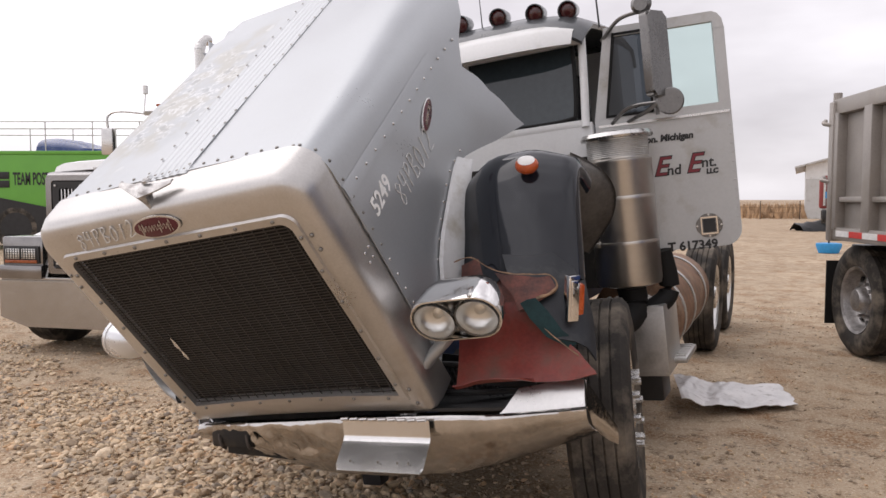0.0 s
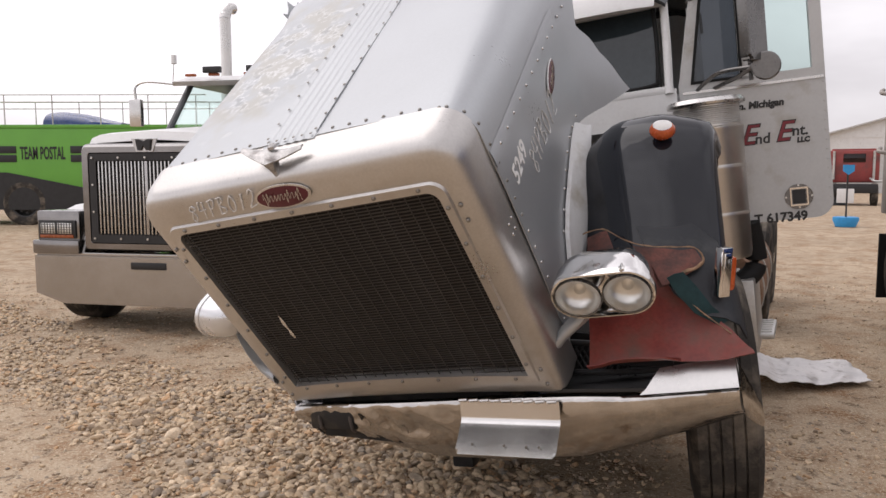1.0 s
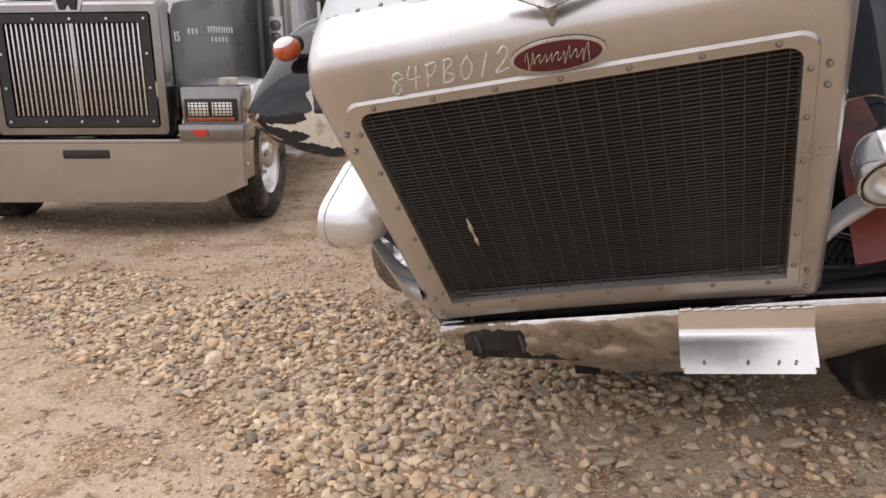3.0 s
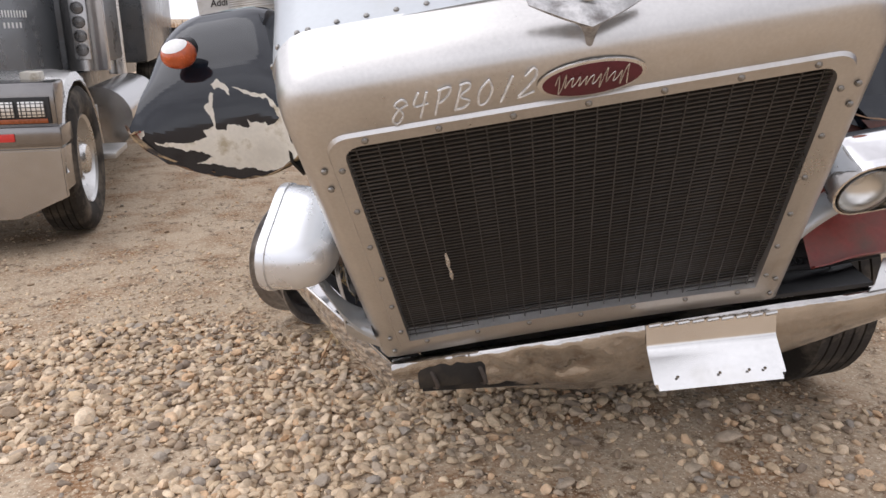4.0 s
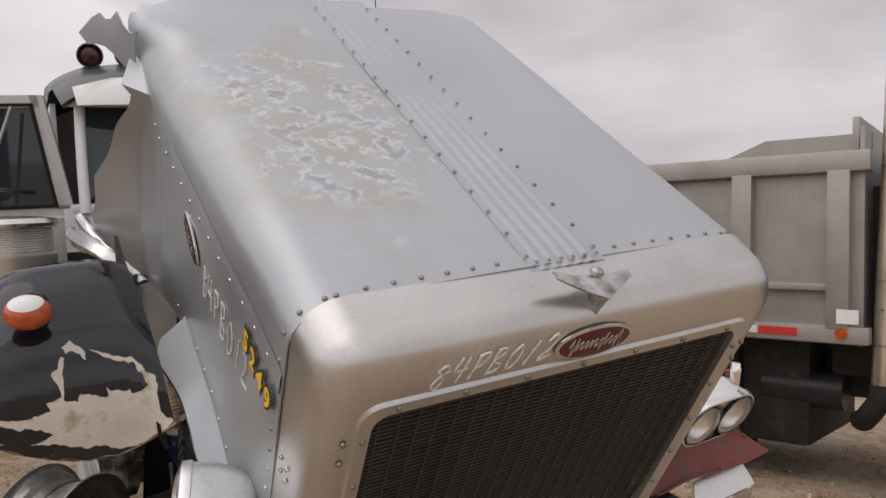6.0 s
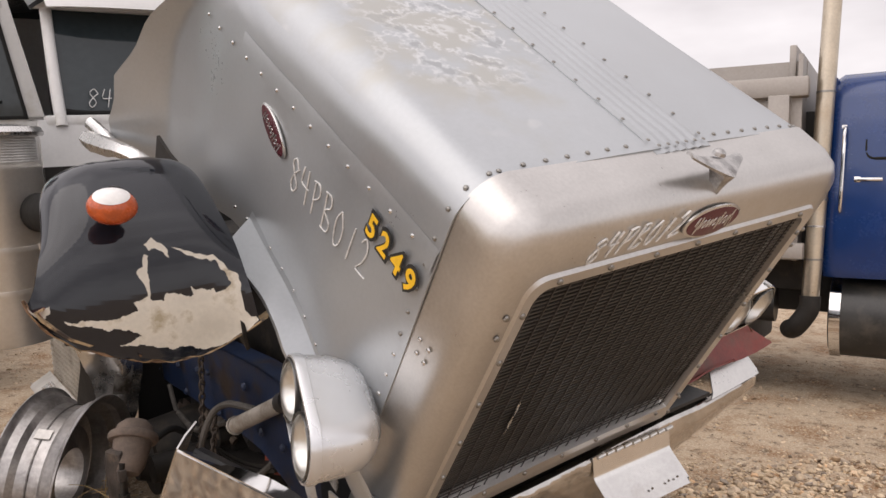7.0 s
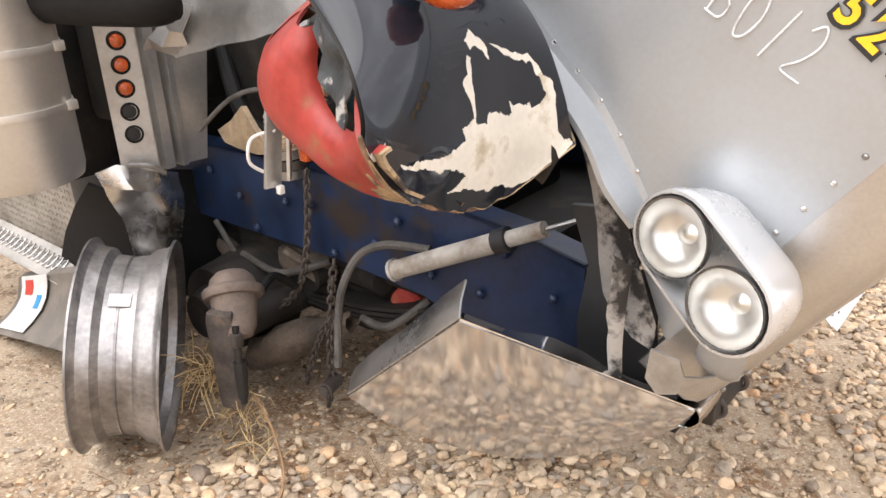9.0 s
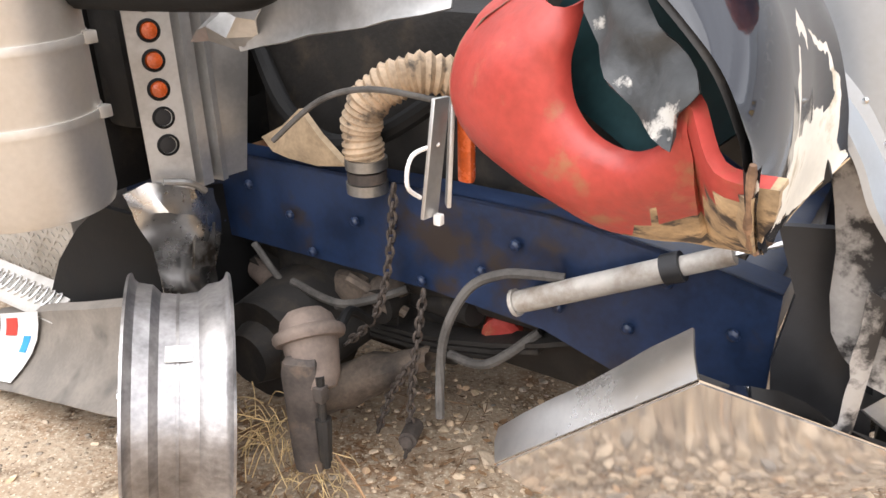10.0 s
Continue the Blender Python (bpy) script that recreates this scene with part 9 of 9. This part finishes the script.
# stack, cab, tank
S0, S1 = Vector((0.10, -0.395, 0.80)), Vector((0.10, -0.482, 3.30))
bm = bmesh.new()
tube(bm, [S0, S0.lerp(S1, 0.5), S1, S1 + Vector((0.0, -0.02, 0.06)), S1 + Vector((0, -0.07, 0.11))], 0.064, 20, 4)
stack = part("exhaust_pipe", bm, HEAT_TINT, dump, "tall heat-tinted exhaust stack", FRONT_AT)
bm = bmesh.new()
tube(bm, [S1 + Vector((0.0, -0.018, 0.055)), S1 + Vector((0, -0.04, 0.09)), S1 + Vector((0, -0.085, 0.12))], 0.068, 20, 4)
part("stack_tip", bm, BLACK, stack, "sooty stack tip", FRONT_AT)
bm = bmesh.new()
tube(bm, [S0 + Vector((0, 0, 0.03)), S0 + Vector((0, 0.01, -0.08)), S0 + Vector((0.03, 0.10, -0.22)), S0 + Vector((0.2, 0.16, -0.26))], 0.075, 16, 5)
part("stack_elbow", bm, GRIME, stack, "dark exhaust elbow", FRONT_AT)
for f in (0.12, 0.22, 0.30, 0.62):
    bm = bmesh.new()
    c_ = S0.lerp(S1, f)
    rod(bm, c_, c_ + Vector((0, 0, 0.014)), 0.069, n=20)
    part("stack_clamp", bm, BOLT if f != 0.22 else STEEL, stack, "", FRONT_AT)
bm = bmesh.new()
rows = []
for y, w, zt in ((-0.485, 0.03, 2.40), (-0.50, 0.01, 2.46), (-0.56, 0.0, 2.50), (-1.5, 0.0, 2.52), (-2.0, 0.02, 2.48), (-2.35, 0.06, 1.75)):
    rows.append([(0.20 + w, y, 0.99), (0.17 + w, y, 1.04), (0.165 + w, y, 1.6), (0.185 + w, y, zt - 0.2), (0.22 + w, y, zt - 0.08), (0.32 + w, y, zt - 0.02), (0.5, y, zt), (1.16, y, zt + 0.02), (1.85, y, zt), (2.1, y, zt - 0.1), (2.14, y, 1.0)])
grid(bm, [r[::-1] for r in rows][::-1], thick=0.03)
box(bm, (1.16, -0.50, 1.75), (1.9, 0.03, 1.45))
dcab = part("cab", bm, BLUE_CAB, dump, "blue cab with a dark window", FRONT_AT, 50)
DOOR = rounded(-1.75, -0.64, 1.05, 2.38, 0.10, 6)
bm = bmesh.new()
tube(bm, [(lerp_table([(1.0, 0.160), (1.6, 0.160), (2.3, 0.18), (2.4, 0.185)], z), y, z) for y, z in DOOR] + [(0.160, DOOR[0][0], DOOR[0][1])], 0.006, 6, 1)
part("door_gap", bm, BLACK, dcab, "", FRONT_AT)
bm = bmesh.new()
WIN = rounded(-1.62, -0.725, 1.86, 2.32, 0.06, 5)
plate(bm, WIN[::-1], 0.010, frame_at((0.158, 0, 0), (0, 1, 0), (0.05, 0, 1)) @ Matrix.Translation((0, 0, 0.0)))
part("door_window", bm, SLATE, dcab, "dark cab side window", FRONT_AT)
bm = bmesh.new()
tube(bm, [(lerp_table([(1.8, 0.150), (2.4, 0.178)], z), y, z) for y, z in WIN] + [(0.150, WIN[0][0], WIN[0][1])], 0.014, 8, 1)
part("window_rubber", bm, RUBBER, dcab, "", FRONT_AT)
bm = bmesh.new()
tube(bm, [(0.16, -0.571, 1.47), (0.11, -0.571, 1.50), (0.105, -0.577, 1.78), (0.115, -0.583, 2.06), (0.16, -0.584, 2.09)], 0.013, 8)
part("grab_handle", bm, CHROME, dcab, "chrome grab handle", FRONT_AT)
for z in (1.47, 2.09):
    bm = bmesh.new()
    box(bm, (0.155, -0.577, z), (0.012, 0.04, 0.05), 0.004)
    part("handle_foot", bm, STEEL, dcab, "", FRONT_AT)
bm = bmesh.new()
box(bm, (0.135, -0.75, 1.708), (0.02, 0.18, 0.026), 0.008)
box(bm, (0.15, -0.675, 1.708), (0.03, 0.045, 0.045), 0.008)
part("door_handle", bm, CHROME, dcab, "chrome door handle", FRONT_AT)
bm = bmesh.new()
rod(bm, (0.165, -0.685, 1.60), (0.152, -0.685, 1.60), 0.014, n=12)
part("door_lock", bm, STEEL, dcab, "", FRONT_AT)
bm = bmesh.new()
box(bm, (0.150, -0.555, 1.385), (0.004, 0.10, 0.06), 0, pose(0, 0, 0, -30, 0, 0))
part("paper_tag", bm, WHITE_DECAL, dcab, "white paper tag", FRONT_AT)
# dark gear between the box and the cab, and a shade block below the box
bm = bmesh.new()
box(bm, (0.55, -0.20, 1.55), (0.5, 0.34, 1.4), 0.03)
part("head_rack", bm, GRIME, dump, "dark hoist and air gear behind the cab", FRONT_AT)
bm = bmesh.new()
rod(bm, (0.36, -0.12, 0.72), (0.36, 0.45, 0.72), 0.14, n=20)
part("air_tank", bm, BLACK, dump, "black air tank", FRONT_AT)
# one dark mass added for parts and shadow under the box
bm = bmesh.new()
box(bm, (1.0, 1.45, 0.72), (1.5, 2.7, 0.86), 0.05)
part("underbox_shade", bm, GRIME, dump, "dark block added for the parts and shade below the box", FRONT_AT)
bm = bmesh.new()
box(bm, (1.16, -3.2, 1.35), (1.9, 1.7, 0.9), 0.12)
part("hood", bm, BLUE_CAB, dump, "blue hood", FRONT_AT)
bm = bmesh.new()
mz = Matrix.Translation((0.46, -0.52, 0.655)) @ pose(0, 0, 0, 90, 0, 0)
rings = lathe(bm, [(0.02, -0.02), (0.27, -0.012), (0.30, 0.02), (0.305, 0.05), (0.305, 1.5), (0.30, 1.53), (0.02, 1.54)], mz, 40)
dtank = part("fuel_tank", bm, TANK_GREY, dump, "round dusty black fuel tank with a polished band", FRONT_AT)
for z in (0.0, 0.95):
    bm = bmesh.new()
    lathe(bm, [(0.306, z), (0.318, z), (0.318, z + 0.075), (0.306, z + 0.075)], mz, 40)
    part("tank_band", bm, CHROME, dtank, "polished tank band", FRONT_AT)
for sx in (0.28, 2.04):
    wheel("front_wheel", dump, FRONT_AT @ (Matrix.Translation((sx, -3.3, 0.53)) @ Vector((sx - 1.16, 0, 0)).to_track_quat("Z", "Y").to_matrix().to_4x4()), "front wheel")

# ---- green bus ----
BUS_POSE = pose(-11.75, 23.0, 0, 0, 0, 0)
bus = thing("green_bus", "lime green bus with a black skirt and a roof deck railing", "bus", BUS_POSE)
bm = bmesh.new()
box(bm, (-3.0, 1.25, 1.68), (15.0, 2.5, 2.4), 0.08)
bus_b = part("bus_body", bm, BUS_GREEN, bus, "lime green bus body", BUS_POSE)
bm = bmesh.new()
plate(bm, [(-10.5, 0.45), (4.5, 0.45), (4.5, 0.85), (1.0, 1.05), (-1.5, 1.55), (-10.5, 1.7)], 0.03, frame_at((0, -0.01, 0), (1, 0, 0), (0, 0, 1)))
part("skirt", bm, BLACK, bus_b, "black sweeping skirt", BUS_POSE)
bm = bmesh.new()
box(bm, (0, 0, 0), (0.85, 0.03, 0.21), 0.01)
bw = part("bus_window", bm, BLACK, bus_b, "dark sliding window", BUS_POSE @ Matrix.Translation((-3.35, -0.01, 1.96)))
for x, z in ((-3.35, 2.22), (-1.65, 1.96), (-1.65, 2.22), (0.80, 1.96), (0.80, 2.22), (1.85, 1.96), (1.85, 2.22), (2.9, 1.96), (2.9, 2.22)):
    again(bw, bus_b, BUS_POSE @ Matrix.Translation((x, -0.01, z)))
writing("lettering", "TEAM POSTAL", 0.52, BLACK_DECAL, bus_b, BUS_POSE @ frame_at((-0.45, -0.012, 2.10), (1, 0, 0), (0, 0, 1)), 0.002, 0, "", 0.012, 0.40)
bm = bmesh.new()
for z in (3.61, 3.82):
    rod(bm, (-10.4, 0.05, z), (4.4, 0.05, z), 0.018, n=6)
    rod(bm, (-10.4, 2.4, z), (4.4, 2.4, z), 0.018, n=6)
for k in range(11):
    rod(bm, (-10.0 + 1.41 * k, 0.05, 2.9), (-10.0 + 1.41 * k, 0.05, 3.82), 0.018, n=6)
    rod(bm, (-10.3 + 1.41 * k, 2.4, 2.9), (-10.3 + 1.41 * k, 2.4, 3.82), 0.018, n=6)
part("railing", bm, ALU, bus, "thin pale roof deck railing", BUS_POSE)
bm = bmesh.new()
box(bm, (-3.0, 1.25, 2.90), (15.1, 2.55, 0.10), 0.02)
part("roof_edge", bm, BUS_GREEN, bus, "", BUS_POSE)
bm = bmesh.new()
grid(bm, [[(-0.6 + 2.3 * t, 1.2 - 0.8 * math.cos(math.pi * q), 2.95 + (0.50 - 0.32 * t) * math.sin(math.pi * q) * (0.6 + 0.4 * math.sin(3 * t + 0.6)) + 0.03 * noise.noise((t * 8, q * 6, 0))) for q in [k / 10 for k in range(11)]] for t in [k / 14 for k in range(15)]], thick=0.02)
tarp = part("tarp", bm, BLUE_CAB, bus, "blue tarpaulin bundle on the roof", BUS_POSE)
wheel("bus_wheel", bus, BUS_POSE @ (Matrix.Translation((-1.05, 0.1, 0.64)) @ Vector((0, -1, 0)).to_track_quat("Z", "Y").to_matrix().to_4x4() @ Matrix.Diagonal((1.25, 1.25, 1, 1))), "dark bus wheel", BLACK)
wheel("bus_wheel", bus, BUS_POSE @ (Matrix.Translation((-8.0, 0.1, 0.53)) @ Vector((0, -1, 0)).to_track_quat("Z", "Y").to_matrix().to_4x4()), "dark bus wheel", BLACK)

# ---- far yard ----
SHED_AT = pose(28.4, 60.2, 0, 0, 0, -25)
shed = thing("metal_shed", "pale metal shed with a low gable roof", "shed", SHED_AT)
bm = bmesh.new()
box(bm, (9, 7, 2.1), (18, 14, 4.2))
plate(bm, [(0, 4.2), (18, 4.2), (9, 6.7)], 0.1, frame_at((0, 0.05, 0), (1, 0, 0), (0, 0, 1)))
part("shed_wall", bm, CAB_WHITE, shed, "", SHED_AT)
bm = bmesh.new()
grid(bm, [[(-0.8, -0.5, 4.05), (9, -0.5, 6.8), (18.8, -0.5, 4.05)], [(-0.8, 14.5, 4.05), (9, 14.5, 6.8), (18.8, 14.5, 4.05)]], thick=0.12)
part("shed_roof", bm, ALU, shed, "", SHED_AT)
# grey band over the lower 3.1 m of the front wall
bm = bmesh.new()
box(bm, (9, -0.06, 1.55), (18, 0.06, 3.1))
part("shed_lower_band", bm, CAB_GREY, shed, "grey lower band of the wall", SHED_AT)
bm = bmesh.new()
box(bm, (1.9, -0.12, 1.9), (0.5, 0.05, 2.2), 0.02)
part("door_trim", bm, FAR_RED, shed, "red door trim", SHED_AT)
RT_AT = pose(19.35, 37.0, 0, 0, 0, -26)
red_truck = thing("red_truck", "red cab truck parked far across the yard", "truck", RT_AT)
bm = bmesh.new()
box(bm, (0, 1.0, 1.82), (2.2, 1.9, 1.55), 0.14)
rt = part("cab", bm, FAR_RED, red_truck, "red cab seen from behind", RT_AT)
bm = bmesh.new()
box(bm, (0.02, 0.045, 2.22), (0.95, 0.03, 0.42), 0.02)
part("rear_window", bm, TINTED, rt, "", RT_AT)
bm = bmesh.new()
box(bm, (0, 1.0, 2.62), (1.9, 1.5, 0.10), 0.04)
part("roof_cap", bm, FAR_RED, rt, "", RT_AT)
for sx in (-1, 1):
    bm = bmesh.new()
    rod(bm, (sx * 0.85, -0.02, 1.2), (sx * 0.85, -0.02, 2.55), 0.06, n=10)
    part("exhaust_pipe", bm, ALU, red_truck, "pale exhaust stack", RT_AT)
bm = bmesh.new()
box(bm, (0, -0.4, 0.78), (1.9, 2.2, 0.42), 0.03)
part("frame", bm, BLACK, red_truck, "black frame and fifth wheel", RT_AT)
bm = bmesh.new()
box(bm, (-0.35, -1.55, 0.45), (0.72, 0.03, 0.66), 0.01)
part("splash_flap", bm, CAB_WHITE, red_truck, "white mud flap", RT_AT)
bm = bmesh.new()
tube(bm, [(0.7, -0.2, 1.25), (0.9, -0.5, 1.12), (1.35, -0.6, 1.10), (1.4, -0.6, 0.9)], 0.05, 8)
part("air_line", bm, ALU, red_truck, "", RT_AT)
for sx in (-0.85, 0.85):
    wheel("rear_wheel", red_truck, RT_AT @ (Matrix.Translation((sx, -0.9, 0.50)) @ Vector((sx, 0, 0)).to_track_quat("Z", "Y").to_matrix().to_4x4()), "dark wheel", BLACK)
GRASS = mat("dry_grass", (0.42, 0.28, 0.165), 0.95, 0.0, 0.25, 3, 60, 0.0, per_island=0.3)
rng = random.Random(9)
verts, faces = [], []
for k in range(22000):
    x, y = rng.uniform(-60, 70), rng.choice((rng.uniform(60, 75), rng.uniform(60, 110)))
    h, w, a = rng.uniform(0.3, 1.25), rng.uniform(0.05, 0.22), rng.uniform(0, 3.14)
    n0 = len(verts)
    verts += [(x - w * math.cos(a), y - w * math.sin(a), 0), (x + w * math.cos(a), y + w * math.sin(a), 0), (x + rng.uniform(-0.3, 0.3), y, h)]
    faces.append((n0, n0 + 1, n0 + 2))
me = bpy.data.meshes.new("dry_grass")
me.from_pydata(verts, [], faces)
me.materials.append(GRASS)
tagged(new("dry_grass", me), "tall dry brown grass along the far fence", "grass", kind="stuff")
fence = thing("wire_fence", "low far wire fence on thin posts", "fence", pose(0, 58, 0))
bm = bmesh.new()
rod(bm, (0, 0, 0), (0, 0, 1.4), 0.03, n=6)
fp = part("fence_post", bm, RUSTY, fence, "", pose(-30, 58, 0))
for k in range(1, 20):
    again(fp, fence, pose(-30 + 3 * k, 58, 0))
bm = bmesh.new()
for z in (0.5, 0.9, 1.3):
    rod(bm, (-30, 58, z), (27, 58, z), 0.006, n=4)
part("fence_wire", bm, RUSTY, fence, "", Matrix())
# crumpled sheet on the ground
bm = bmesh.new()
rows = []
p0, p1 = Vector((1.72, 5.55, 0)), Vector((2.62, 5.72, 0))
for i in range(61):
    t = i / 60
    row = []
    for j in range(29):
        s = j / 28
        edge = 1 + 0.10 * noise.noise((t * 6, 0 if s < 0.5 else 9, 2))
        p = p0.lerp(p1, t * (1 + 0.05 * noise.noise((s * 5, 3, 1)))) + Vector((-0.14, -0.62, 0)) * (s - 0.5) * (1 - 0.25 * t) * 1.3 * edge
        fold = abs(noise.noise((t * 8 + s * 2, s * 2, 0))) + 0.3 * abs(noise.noise((t * 20, s * 4 + t * 4, 5)))
        p.z = 0.025 + 0.020 * fold + 0.022 * abs(math.sin(t * 9 + 1.5 * s)) * (1 - 0.6 * t) + 0.10 * (1 - t) ** 3
        row.append(p)
    rows.append(row)
grid(bm, rows, thick=0.003)
bmesh.ops.recalc_face_normals(bm, faces=bm.faces)
solo("crumpled_sheet", bm, GREY_VINYL, "crumpled white sheet lying on the dirt by the step", "sheet", smooth=50)
# blue stand and dark heap far off
STAND_AT = pose(10.85, 21.5, 0)
stand = thing("sign_stand", "blue weighted stand with a thin pole and small sign", "sign stand", STAND_AT)
bm = bmesh.new()
rings = lathe(bm, [(0.26, 0.0), (0.34, 0.20), (0.33, 0.27), (0.26, 0.28), (0.06, 0.27)], None, 20)
bm.faces.new(rings[-1])
part("base", bm, BLUE_PRINT, stand, "", STAND_AT)
bm = bmesh.new()
rod(bm, (0, 0, 0.2), (0, 0, 1.7), 0.025, n=8)
part("pole", bm, BLACK, stand, "", STAND_AT)
bm = bmesh.new()
plate(bm, [(-0.16, 1.72), (0.16, 1.72), (0.16, 1.55), (0.0, 1.44), (-0.16, 1.55)], 0.02, frame_at((0, -0.03, 0), (1, 0, 0), (0, 0, 1)))
part("sign", bm, BLUE_PRINT, stand, "", STAND_AT)
bm = bmesh.new()
grid(bm, [[(16.9 + 1.6 * t, 36.6 + 0.7 * math.cos(math.pi * q), 0.62 * math.sin(math.pi * q) * (0.5 + 0.5 * t) + 0.15 * noise.noise((t * 5, q * 4, 0))) for q in [k / 8 for k in range(9)]] for t in [k / 10 for k in range(11)]], thick=0.02)
solo("tarp_heap", bm, BLACK, "dark crumpled tarp heap on the far dirt", "tarp")
